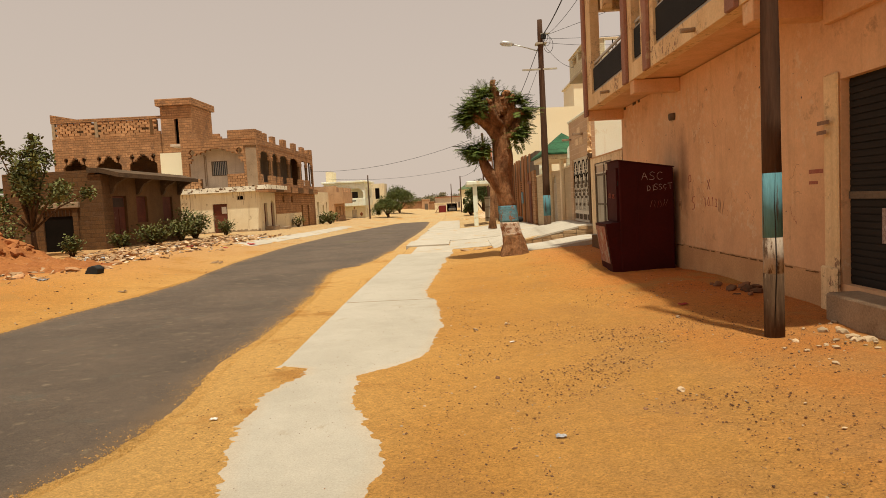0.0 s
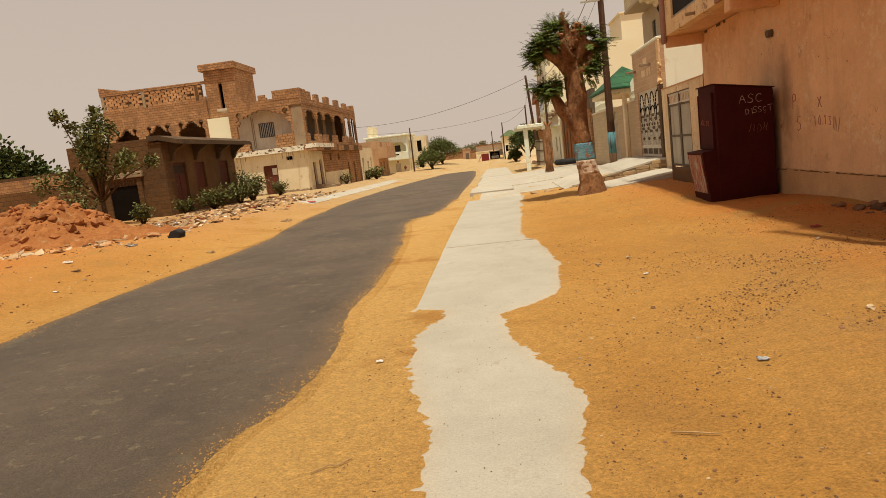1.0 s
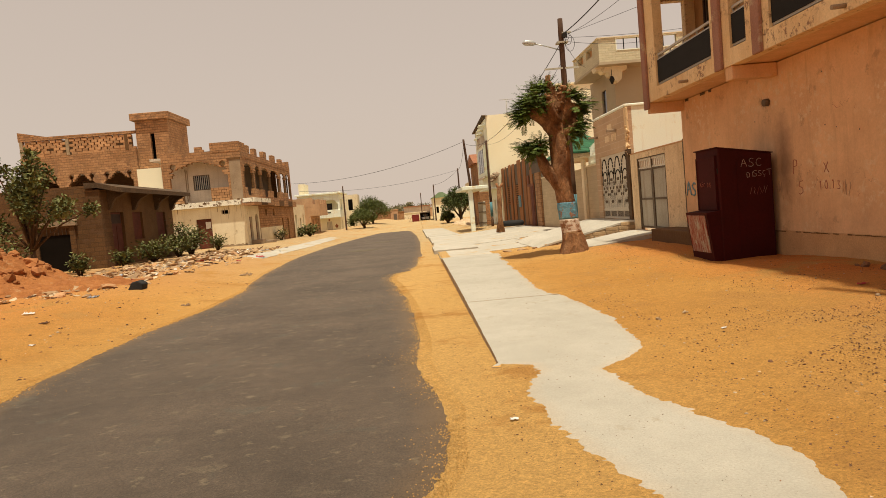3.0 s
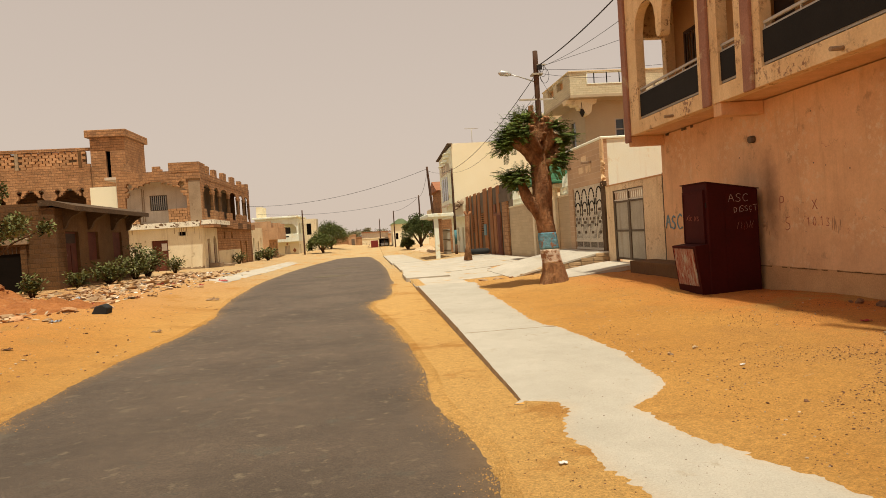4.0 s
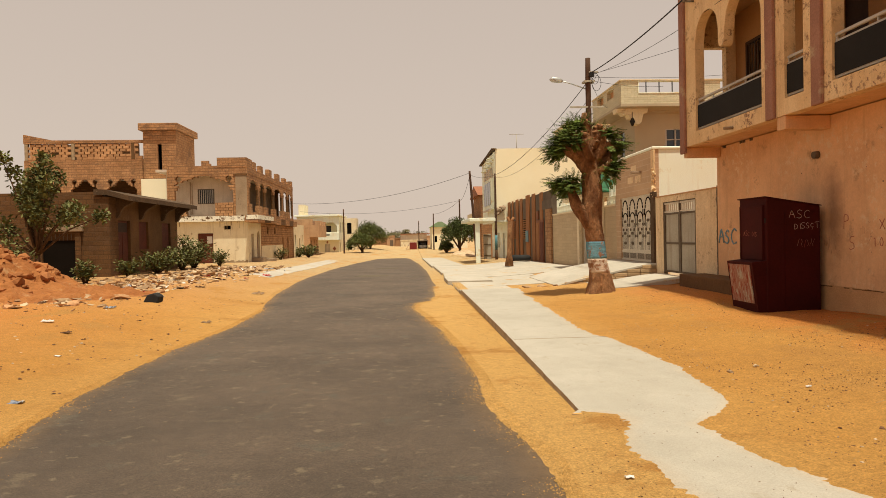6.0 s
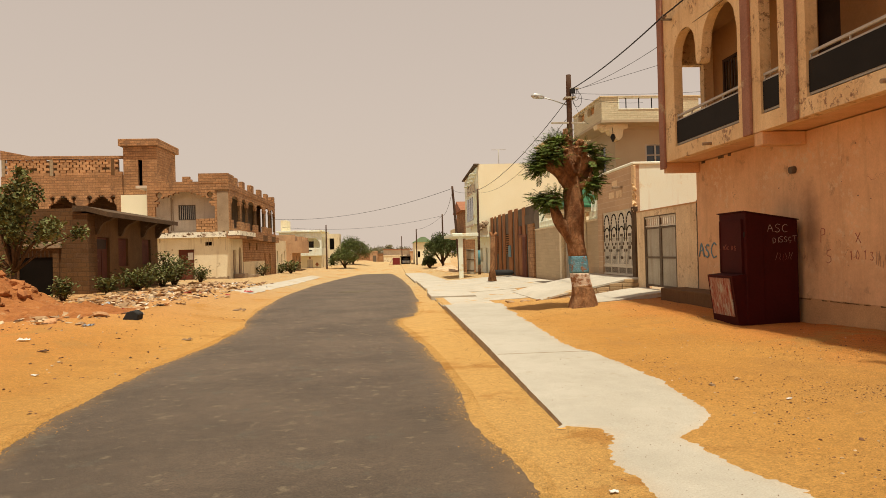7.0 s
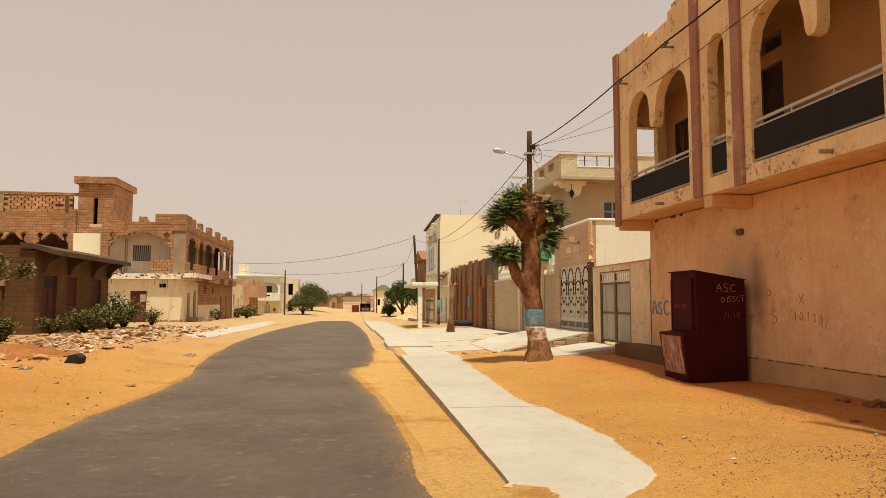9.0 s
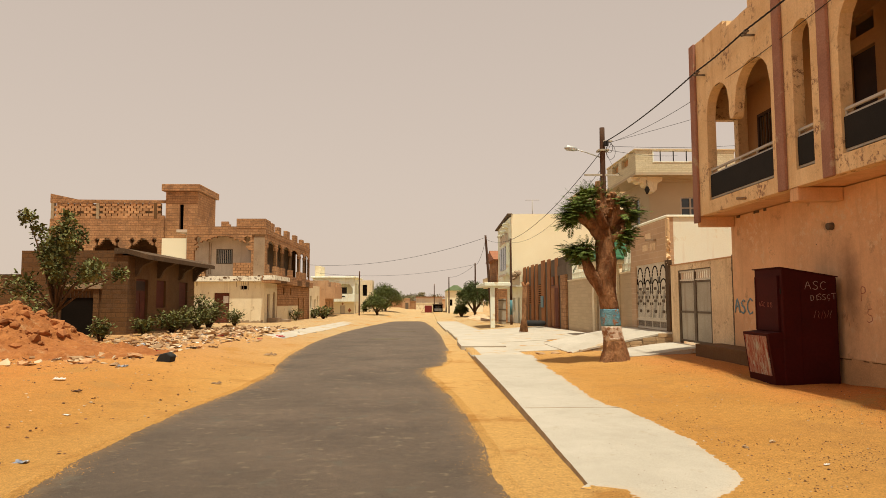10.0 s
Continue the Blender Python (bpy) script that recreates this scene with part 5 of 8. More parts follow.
for k in range(24):      # broken spots along the ledge
    x, z = rng.uniform(-22, SX - 0.1), rng.uniform(3.4, 3.75)
    box(bm, x, x + rng.uniform(0.05, 0.3), FY - 0.356, FY - 0.3505, z, z + rng.uniform(0.03, 0.12))
part("ledge_breaks", bm, MUD, ch, "dark broken spots in the ledge", kind="stuff")


def cusped(bm, axis, at, thick, u0, u1, spring, top, key=0.2, n=96):
    """A brick panel over an opening: a round keyhole by each pier, hanging tongues, then stepped cusps up to a flat crown."""
    h = top - spring
    zc = top - 0.12 - key
    half = (u1 - u0) / 2
    for i in range(n):
        a, b = u0 + (u1 - u0) * i / n, u0 + (u1 - u0) * (i + 1) / n
        m = min((a + b) / 2 - u0, u1 - (a + b) / 2)
        spans = []                              # open heights above the spring line
        c = key * 1.45                          # the keyhole's middle
        if m < c + key * 1.15:
            low = spring + h * (0.10 + 0.22 * smooth01(m / c))
            d = 1 - ((m - c) / key) ** 2
            if abs(m - c) < key * 0.42:
                spans = [(spring, zc + key * math.sqrt(max(0.0, d)))]
            elif d > 0:
                spans = [(spring, low), (zc - key * math.sqrt(d), zc + key * math.sqrt(d))]
            else:
                spans = [(spring, low)]
        else:
            q = (m - c - key * 1.15) / max(0.2, half - c - key * 1.15)
            step = min(3, int(q * 4.2))
            wav = abs(math.sin(q * 4.2 * math.pi))
            spans = [(spring, spring + h * min(0.90, 0.40 + 0.155 * step + 0.07 * wav))]
        z = spring
        for lo, hi in spans:
            if lo > z + 0.01:
                slab(bm, axis, at, thick, a, b, z, lo)
            z = max(z, hi)
        slab(bm, axis, at, thick, a, b, min(z, top - 0.02), top)


# upper floor: loggia in front, recessed grey wall behind
bm = bmesh.new()
wall(bm, "y", FY, 0.35, -18.4, SX, 3.7, 7.62, [(-17.85, -13.3, 3.7, 7.08)])
cusped(bm, "y", FY + 0.002, 0.33, -17.85, -13.3, 6.2, 7.08, 0.23)
part("wall_loggia", bm, BRICKS, ch, "bare sand-brick loggia with cusped arch")
part("corner_render", boxes((-13.1, SX - 0.03, FY - 0.03, FY - 0.002, 3.8, 6.95)), GREY_CONCRETE, ch, "grey rendered corner panel")
part("corner_lintel", boxes((-13.25, SX + 0.02, FY - 0.06, FY - 0.032, 6.96, 7.1)), MUD, ch)
for k, (x0, x1, z1) in enumerate(((-14.75, -13.32, 4.85), (-17.82, -16.9, 4.55))):
    lp = part("loggia_parapet", boxes((x0, x1, FY + 0.05, FY + 0.3, 3.78, z1)), MUD, ch, "rough laid brick parapet")
    z, row = 3.8, 0
    while z < z1 - 0.05:
        x = x0 + 0.2 * (row % 2) - 0.2
        while x < x1:
            p, q = max(x, x0), min(x + 0.40, x1)
            if q - p > 0.08:
                part("brick", boxes((p + 0.012, q - 0.012, FY + 0.02, FY + 0.06, z + 0.01, min(z + 0.2, z1))), BRICK_PIECE, lp)
            x += 0.42
        z, row = z + 0.215, row + 1
for y0, y1, z0, z1 in ((-17.9, -17.55, 6.05, 6.22), (-17.9, -17.68, 5.85, 6.05), (-13.72, -13.3, 6.05, 6.22), (-13.55, -13.3, 5.85, 6.05)):
    part("corbel_brick", boxes((y0, y1, FY + 0.01, FY + 0.32, z0, z1)), BRICKS, ch)
bm = bmesh.new()
wall(bm, "y", 54.3, 0.3, -18.9, SX - 0.4, 3.7, 7.34, [(-16.42, -15.15, 4.845, 6.005)])
part("wall_recessed", bm, GREY_RENDER, ch, "grey rendered wall behind the loggia")
part("wall_pipe", boxes((-17.05, -16.98, 54.26, 54.299, 4.0, 6.6), (-16.9, -16.85, 54.26, 54.299, 4.0, 6.5)), GREY_CONCRETE, ch)
wg = part("barred_window", boxes((-16.42, -15.15, 54.5, 54.52, 4.845, 6.005)), GLASS_DARK, ch)
part("window_frame", boxes((-16.44, -16.38, 54.27, 54.34, 4.82, 6.03), (-15.19, -15.13, 54.27, 54.34, 4.82, 6.03), (-16.38, -15.19, 54.27, 54.34, 5.97, 6.03), (-16.38, -15.19, 54.27, 54.34, 4.82, 4.88)), GREY_STRIPE, wg)
for k in range(8):
    part("window_bar", boxes((-16.33 + k * 0.15, -16.28 + k * 0.15, 54.29, 54.33, 4.88, 5.97)), RAIL_METAL, wg)
part("pale_wall_patch", boxes((-22.0, -19.9, 57.2, 57.9, 4.2, 7.2)), YELLOW_WALL, ch, "small pale yellow plastered wall")
# dark grey chosen so the gallery's depth reads as shaded
part("wall_inner", boxes((SX - 2.6, SX - 2.3, 56.0, 73.6, 3.7, 7.34)), GREY_STRIPE, ch)
part("roof_slab", boxes((-32, SX - 0.1, 58.3, 73.8, 7.35, 7.55), (-19.4, SX - 0.1, FY + 0.4, 58.2, 7.35, 7.55)), GREY_RENDER, ch)
# the gallery along the street: bays of uneven width under round arches
BAYS = [(53.75, 56.7), (57.4, 59.5), (59.85, 63.1), (63.5, 67.4), (68.2, 70.55), (70.9, 73.4)]
bm = bmesh.new()
wall(bm, "x", SX - 0.10, 0.10, FY + 0.35, 74.0, 3.7, 7.2, [(a, b, 3.75, 6.75 - min(0.7, (b - a) * 0.32), min(0.7, (b - a) * 0.32)) for a, b in BAYS])
part("wall_gallery", bm, BRICKS, ch, "bare brick gallery front of slim round arches")
part("gallery_beam", boxes((SX - 0.35, SX + 0.02, FY + 0.35, 74.0, 7.2, 7.62)), BRICKS, ch)
for a, b in BAYS:
    for y in (a - 0.10, b - 0.06):      # slim columns with capitals
        cl = part("gallery_column", boxes((SX - 0.16, SX + 0.04, y, y + 0.16, 4.4, 6.2)), MUD, ch, "slim brick column")
        part("capital", boxes((SX - 0.18, SX + 0.08, y - 0.06, y + 0.22, 6.2, 6.36), (SX - 0.17, SX + 0.06, y - 0.03, y + 0.19, 6.05, 6.198)), BRICKS, cl)
for (a, b), (c, d) in zip(BAYS, BAYS[1:]):
    part("gallery_pier", boxes((SX - 0.2, SX + 0.12, b - 0.35, c + 0.45, 3.76, 4.72)), BRICKS, ch, "low brick pier")
part("gallery_pier", boxes((SX - 0.2, SX + 0.12, 53.36, 54.1, 3.76, 4.75)), BRICKS, ch)
part("gallery_sill", boxes((SX - 0.25, SX + 0.05, 53.4, 73.9, 3.755, 4.12)), BRICKS, ch)
# parapets and merlons
part("parapet_block", boxes((-14.5, SX, FY - 0.02, FY + 0.4, 7.622, 8.38), (SX - 0.38, SX + 0.02, FY + 0.4, 54.8, 7.622, 8.35)), BRICKS, ch)
for y, w, z1 in ((55.45, 0.95, 8.3), (58.1, 0.95, 8.25), (61.6, 1.25, 8.3), (65.6, 1.15, 8.28), (69.2, 1.1, 8.18), (71.7, 0.9, 8.05), (73.3, 0.75, 8.2)):
    part("merlon", boxes((SX - 0.36, SX - 0.02, y, y + w, 7.622, z1)), BRICKS, ch)
part("merlon", boxes((-15.72, -15.15, FY, FY + 0.25, 7.752, 8.15), (-15.15, -15.0, FY, FY + 0.25, 7.752, 7.92)), BRICKS, ch)
part("parapet_low", boxes((-18.4, -14.52, FY, FY + 0.3, 7.622, 7.75)), BRICKS, ch)
part("parapet_low", boxes((-18.4, -16.9, FY + 0.02, FY + 0.28, 7.752, 7.86)), BRICKS, ch)
# stair tower
bm = bmesh.new()
wall(bm, "y", 58.0, 0.3, -22.05, -19.3, 7.2, 11.4, [(-20.85, -20.5, 8.05, 10.25)])
wall(bm, "x", -19.6, 0.3, 58.3, 63.0, 7.2, 11.4)
wall(bm, "x", -22.05, 0.3, 58.3, 63.0, 7.2, 11.4)
part("tower_wall", bm, BRICKS, ch, "bare brick stair tower with a slit window")
part("tower_cap", bevelled(boxes((-22.35, -19.05, 57.7, 63.3, 11.402, 12.0)), 0.03), BRICKS, ch)
# black sheet for the shade behind the slit
part("tower_dark", boxes((-21.5, -20.0, 59, 59.1, 7.6, 11.0)), DARK, ch)
bm = bmesh.new()
wall(bm, "x", -19.2, 0.3, FY + 3.3, 58.0, 7.55, 8.9)
part("tower_flank", bm, BRICKS, ch)
# long upper wall with its pierced courses and arched openings
bm = bmesh.new()
wall(bm, "y", 58.05, 0.3, -32.0, -22.06, 3.7, 9.0, [(-28.2, -25.9, 5.3, 7.4), (-25.2, -22.7, 5.3, 7.4), (-31.2, -29.0, 5.3, 7.4)])
for a, b in ((-28.2, -25.9), (-25.2, -22.7), (-31.2, -29.0)):
    cusped(bm, "y", 58.06, 0.27, a, b, 6.35, 7.41)
part("wall_long", bm, BRICKS, ch)
part("long_wall_inner", boxes((-32, -22.2, 60.4, 60.5, 3.7, 8.9)), MUD, ch)
# pierced courses of larger blocks between concrete columns, some blocks missing
band = part("pierced_band", boxes((-31.9, -22.65, 58.30, 58.36, 9.0, 9.12)), BRICKS, ch, "pierced brick courses with missing bricks")
part("band_backing", boxes((-31.9, -22.75, 58.9, 59.0, 9.0, 10.4)), MUD, band)
rng = random.Random(5)
me = mesh_of(bevelled(boxes((-0.225, 0.225, -0.13, 0.13, -0.108, 0.108)), 0.012), "brick", BRICK_PIECE)
for r in range(6):
    x = -31.55 + 0.26 * (r % 2)
    while x < -22.7:
        if not -28.15 < x < -27.7 and not (r in (2, 3) and rng.random() < 0.08):
            ob = new("brick", me)
            ob.parent = band
            ob.location = Vector((x + rng.uniform(-.015, .015), 58.20 + rng.uniform(-0.02, 0.02), 9.12 + r * 0.225)) - ROOT[band.name]
        x += 0.535 if 1 <= r else 0.46
for x in (-31.8, -27.93, -22.95):
    part("concrete_column", boxes((x - 0.13, x + 0.13, 58.03, 58.32, 9.0, 10.42)), MUD_PLAIN if x > -23 else KERB, ch)
bm = bmesh.new()
prism(bm, [(-32.0, 10.40), (-22.1, 10.40), (-22.1, 10.62), (-29.6, 10.68), (-32.0, 11.2)], "y", 58.02, 58.4)
part("long_coping", bm, BRICKS, ch)
part("wall_gap_pier", boxes((-22.55, -22.08, 57.75, 58.04, 3.8, 9.25)), BRICKS, ch, "rough brick pier beside the tower")
bm = boxes((-32, -31.7, 58.4, 73.7, 0, 9))
wall(bm, "y", 73.7, 0.3, -32, SX - 0.36, 0, 7.6, [(-13.75, SX - 0.45, 3.75, 6.95)])
part("wall_back", bm, MUD, ch)

# ---- low brown house with overhanging roof ----
lh = thing("low_house", (-16, 35, 0.3), "low brown mud-rendered house with an overhanging concrete roof", "house")
HX, HY = -13.2, 30.5
bm = bmesh.new()
wall(bm, "x", HX - 0.25, 0.25, HY, 39.6, 0.0, 3.85, [(31.5, 32.9, 0.0, 2.85), (33.95, 35.2, 1.45, 2.85), (37.15, 38.45, 1.45, 2.85)])
part("wall_street", bm, MUD_PLAIN, lh, "plain brown plastered wall")
bm = bmesh.new()
wall(bm, "y", HY, 0.25, -18.0, HX - 0.25, 0.0, 4.12)
part("wall", bm, MUD, lh, "brown block wall")
bm = bmesh.new()
wall(bm, "y", 39.35, 0.25, -18.0, HX - 0.25, 0.0, 3.85)
part("wall_rear", bm, MUD, lh)
part("pier", bevelled(boxes((HX - 0.6, HX + 0.06, HY - 0.06, HY + 0.9, 0, 3.9)), 0.02), MUD, lh)
# interior shade drawn as one black sheet
part("room_back", boxes((-14.6, -14.5, HY + 0.4, 39.2, 0.1, 3.7)), DARK, lh)
bm = bmesh.new()
prism(bm, [(-13.75, 3.97), (HX, 3.97), (-12.2, 3.70), (-12.2, 3.92), (HX, 4.2), (-13.75, 4.24)], "y", HY - 0.15, 40.2)
part("roof", bm, EAVE, lh, "dark weathered concrete eave sloping over the wall")
part("roof_flat", boxes((-18.0, -13.76, HY + 0.26, 39.3, 3.86, 3.96)), GREY_CONCRETE, lh)
for y in (31.2, 34.0, 37.0, 39.3):
    b2 = bmesh.new()
    prism(b2, [(HX, 2.95), (HX + 0.12, 2.97), (HX + 0.22, 3.12), (HX + 0.3, 3.32), (HX + 0.48, 3.5), (HX + 0.72, 3.6), (HX + 0.92, 3.74), (HX, 3.9)], "y", y, y + 0.22)
    part("eave_bracket", b2, EAVE, lh)
d = part("door_leaf", boxes((HX - 0.18, HX - 0.13, 31.52, 32.88, 0.2, 2.84)), RED_DOOR, lh, "dark red door")
part("door_grille", boxes((HX - 0.129, HX - 0.12, 31.6, 32.8, 2.3, 2.75)), DARK_WOOD, d)
for y in (31.62, 32.24):
    part("door_panel", boxes((HX - 0.129, HX - 0.11, y, y + 0.54, 0.4, 2.2)), RED_DOOR, d)
for a, b in ((33.95, 35.2), (37.15, 38.45)):
    w = part("shutter", boxes((HX - 0.16, HX - 0.12, a, b, 1.45, 2.85)), RED_DOOR, lh, "closed red window shutter")
    for k in range(9):
        part("shutter_slat", boxes((HX - 0.119, HX - 0.09, a + 0.06, b - 0.06, 1.52 + k * 0.145, 1.62 + k * 0.145)), RED_DOOR, w)
yw = thing("yard_wall", (-20, 30.4, 0.3), "rough grey-brown block yard wall with a dark iron gate", "wall", kind="structure")
bm = bmesh.new()
wall(bm, "y", HY - 0.1, 0.2, -16.4, -14.4, 0.0, 2.338, [(-16.1, -14.65, 0.0, 2.25)])
wall(bm, "y", HY - 0.12, 0.22, -40.0, -16.4, 0.0, 2.28)
part("wall", bm, MUD, yw)
part("gate_lintel", bevelled(boxes((-16.5, -14.3, HY - 0.16, HY + 0.12, 2.34, 2.62)), 0.02), GREY_CONCRETE, yw, "weathered concrete lintel over the gate")
ig = part("iron_gate", boxes((-16.1, -14.65, HY - 0.02, HY + 0.0, 0.2, 1.95)), DARK, yw, "dark iron gate")
for k in range(9):
    part("gate_bar", boxes((-16.08 + k * 0.175, -16.05 + k * 0.175, HY - 0.03, HY - 0.01, 1.95, 2.25)), GREY_STRIPE, ig)
part("wall_far", boxes((-34, -18.2, 44, 44.25, 0, 3.6)), MUD, yw)
part("wall_farther", boxes((-42, -26, 42, 42.25, 0, 3.3)), BRICKS, yw)

# ---- houses farther along the left side ----
f1 = thing("cream_house", (-13.5, 79, -0.3), "small cream plastered house by the road", "house")
bm = bmesh.new()
wall(bm, "x", -12.9, 0.3, 75.0, 84.0, -0.6, 3.6, [(77, 78, 0.8, 2.4), (80, 81, -0.5, 2.0), (82.2, 83, 0.8, 2.4)])
wall(bm, "y", 75.0, 0.3, -20, -12.9, -0.6, 3.6)
part("wall", bm, CREAM, f1)
# black sheet as room shade; the next houses have one too
part("room_back", boxes((-14, -13.9, 75.5, 83.8, -0.5, 3.5)), DARK, f1)
f2 = thing("brown_house", (-13, 87, -0.4), "reddish-brown rendered house with a crenellated balcony", "house")
bm = bmesh.new()
wall(bm, "x", -12.2, 0.3, 84.3, 92.0, -0.7, 4.3, [(85.0, 86.0, -0.5, 1.7), (87.6, 88.5, 0.5, 1.8), (90, 91, 0.5, 1.8)])
wall(bm, "y", 84.0, 0.3, -20, -11.9, -0.7, 4.38)
part("wall", bm, TERRA, f2)
part("room_back", boxes((-13.8, -13.7, 84.4, 91.8, -0.5, 3.6)), DARK, f2)
part("balcony_floor", boxes((-11.898, -10.72, 83.95, 91.5, 2.12, 2.3)), TERRA, f2)
part("balcony_front", boxes((-10.9, -10.72, 83.95, 91.5, 2.302, 3.6)), TERRA, f2)
part("balcony_side", boxes((-11.898, -10.902, 83.95, 84.12, 2.302, 3.6)), TERRA, f2)
for y0 in (84.0, 86.0, 88.0, 90.0):
    part("merlon", boxes((-10.9, -10.72, y0, y0 + 0.9, 3.602, 4.15)), TERRA, f2)
part("merlon", boxes((-11.88, -11.5, 83.95, 84.12, 3.602, 4.38), (-11.2, -10.92, 83.95, 84.12, 3.602, 4.15)), TERRA, f2)
f3 = thing("white_house", (-11, 97, -0.5), "pale cream two-storey house with a recessed balcony", "house")
bm = bmesh.new()
wall(bm, "y", 94.0, 0.3, -15.0, -9.28, -0.7, 1.75, [(-11.28, -10.54, -0.7, 1.2)])
wall(bm, "x", -9.58, 0.3, 94.3, 102.0, -0.7, 1.75, [(95.5, 96.3, -0.4, 1.3)])
part("wall_ground_floor", bm, YELLOW_WALL, f3)
part("balcony_parapet", bevelled(boxes((-15.0, -9.2, 93.3, 93.5, 1.7, 2.78), (-9.4, -9.2, 93.502, 102, 1.7, 2.78)), 0.03), WHITE_WALL, f3, "white balcony parapet with a dark slit")
# slit drawn as a black strip, its shade in the colour
part("parapet_slit", boxes((-11.4, -10.5, 93.28, 93.299, 2.36, 2.5)), DARK, f3)
part("balcony_floor", boxes((-15.0, -9.402, 93.502, 102, 1.752, 1.9)), WHITE_WALL, f3)
bm = bmesh.new()
wall(bm, "y", 95.4, 0.3, -15.0, -9.6, 1.9, 4.5, [(-11.4, -10.5, 2.85, 3.75)])
part("wall_recessed", bm, YELLOW_WALL, f3)
part("window", boxes((-11.4, -10.5, 95.56, 95.6, 2.85, 3.75)), GLASS_DARK, f3)
bm = bmesh.new()
prism(bm, [(-15.0, 4.0), (-12.35, 4.0), (-12.1, 4.16), (-9.95, 4.16), (-9.45, 3.6), (-9.45, 2.78), (-9.2, 2.78), (-9.2, 5.0), (-15.0, 5.0)], "y", 93.4, 93.6)
part("balcony_arch", bm, WHITE_WALL, f3, "white balcony front with chamfered corners")
bm = bmesh.new()
wall(bm, "x", -9.4, 0.2, 93.6, 101.0, 2.78, 5.0, [(94.2, 96.6, 2.78, 4.3), (97.6, 99.8, 2.78, 4.3)])
part("balcony_side", bm, WHITE_WALL, f3)
part("roof", bevelled(boxes((-15.3, -8.85, 93.1, 102, 5.002, 5.24)), 0.03), WHITE_WALL, f3)
g3 = part("gate", boxes((-11.28, -10.54, 94.1, 94.14, -0.5, 1.2)), PALE_METAL, f3)
for k in range(4):
    part("gate_bar", boxes((-11.24 + k * 0.2, -11.2 + k * 0.2, 94.07, 94.099, -0.4, 1.15)), GREY_METAL, g3)
for cx, cz, r in ((-10.91, 1.42, 0.2), (-9.94, 0.5, 0.33)):
    bm = bmesh.new()
    prism(bm, [(cx - r * 0.75, cz), (cx, cz - r), (cx + r * 0.75, cz), (cx, cz + r)], "y", 93.965, 93.999)
    part("wall_lozenge", bm, RED_ROOF, f3, "terracotta lozenge ornament")
part("stair_tower", boxes((-15.3, -14.5, 97, 101, 5.242, 6.9)), CREAM, f3)
part("roof_tank", boxes((-10.6, -9.4, 93.9, 94.2, 5.242, 5.32)), GREY_CONCRETE, f3)
f4 = thing("tan_house", (-8.6, 105, -0.3), "tan two-storey house front with open bays", "house")
bm = bmesh.new()
wall(bm, "y", 103.5, 0.3, -12.0, -7.55, -0.6, 5.0, [(-9.0, -8.3, 2.6, 4.3), (-9.0, -8.3, -0.3, 1.6)])
wall(bm, "x", -7.85, 0.3, 103.8, 108.0, -0.6, 5.0, [(104.5, 105.6, 2.6, 4.3)])
part("wall", bm, CREAM, f4)
part("room_back", boxes((-11.8, -8.2, 104.6, 104.7, -0.5, 4.9)), DARK, f4)

# ---- the far end of the street ----
fe = thing("far_wall", (0, 150, -0.1), "low reddish walls and flat roofs at the end of the street", "wall", kind="structure")
for x0, x1, y, z1, m in ((-4.3, -2.6, 150, 2.35, TERRA), (-2.598, -1.3, 148.5, 1.75, BRICKS), (-1.298, 4.6, 151, 2.5, GREY_RENDER), (4.602, 12, 150, 2.2, TERRA), (-16, -4.302, 153, 2.0, BRICKS), (-1.2, 3.2, 143, 1.35, CREAM)):
    wl3 = part("wall", boxes((x0, x1, y, y + 3, -0.4, z1)), m, fe)
    part("parapet", boxes((x0 - 0.05, x1 + 0.05, y - 0.08, y - 0.002, z1 - 0.12, z1 + 0.06)), m, wl3)
part("roof", boxes((-1.35, 6.5, 150.7, 154, 2.57, 2.75)), RED_ROOF, fe)
# dark panels before the walls, painted shade of doorways
for x in (-3.6, 0.2, 2.6, 3.9):
    part("door_opening", boxes((x, x + 0.7, 147.9 if x < -2 else 150.9, 147.95 if x < -2 else 150.95, -0.2, 1.4)), GREY_STRIPE, fe)
fr = thing("far_house", (6, 112, -0.3), "pale yellow house with a green hipped roof", "house")
bm = bmesh.new()
wall(bm, "y", 108, 0.3, 4.25, 10, -0.6, 3.45, [(4.7, 5.1, 1.0, 2.0)])
wall(bm, "x", 4.25, 0.3, 108.3, 118, -0.6, 3.45)
part("wall", bm, YELLOW_WALL, fr)
part("wall_rear", boxes((4.6, 10, 117.7, 118, -0.6, 3.45)), YELLOW_WALL, fr)
bm = bmesh.new()
prism(bm, [(4.0, 3.452), (7.2, 3.452), (5.9, 4.3), (5.3, 4.3)], "y", 107.7, 118.2)
part("roof", bm, PALE_GREEN, fr)
# black sheet painted as the shade behind the window
part("room_back", boxes((4.7, 9, 109, 109.1, -0.4, 3.2)), DARK, fr)
rh = thing("balcony_tower", (9, 72, -0.5), "unfinished house with an orange tiled roof", "house")
part("wall", boxes((8.0, 14, 68, 76, -0.5, 6.0)), BRICKS, rh)
part("balcony", boxes((7.2, 8.0, 68.5, 75.5, 3.1, 3.3), (7.2, 7.3, 68.5, 75.5, 3.3, 4.2)), CREAM, rh)
bm = bmesh.new()
prism(bm, [(67.6, 6.0), (76.4, 6.0), (72, 7.2)], "x", 7.6, 14.5)
part("roof", bm, RED_ROOF, rh)
tr = thing("market_stall", (1.2, 111, -0.12), "red sheet-metal market stall with a sloping flap", "stall")
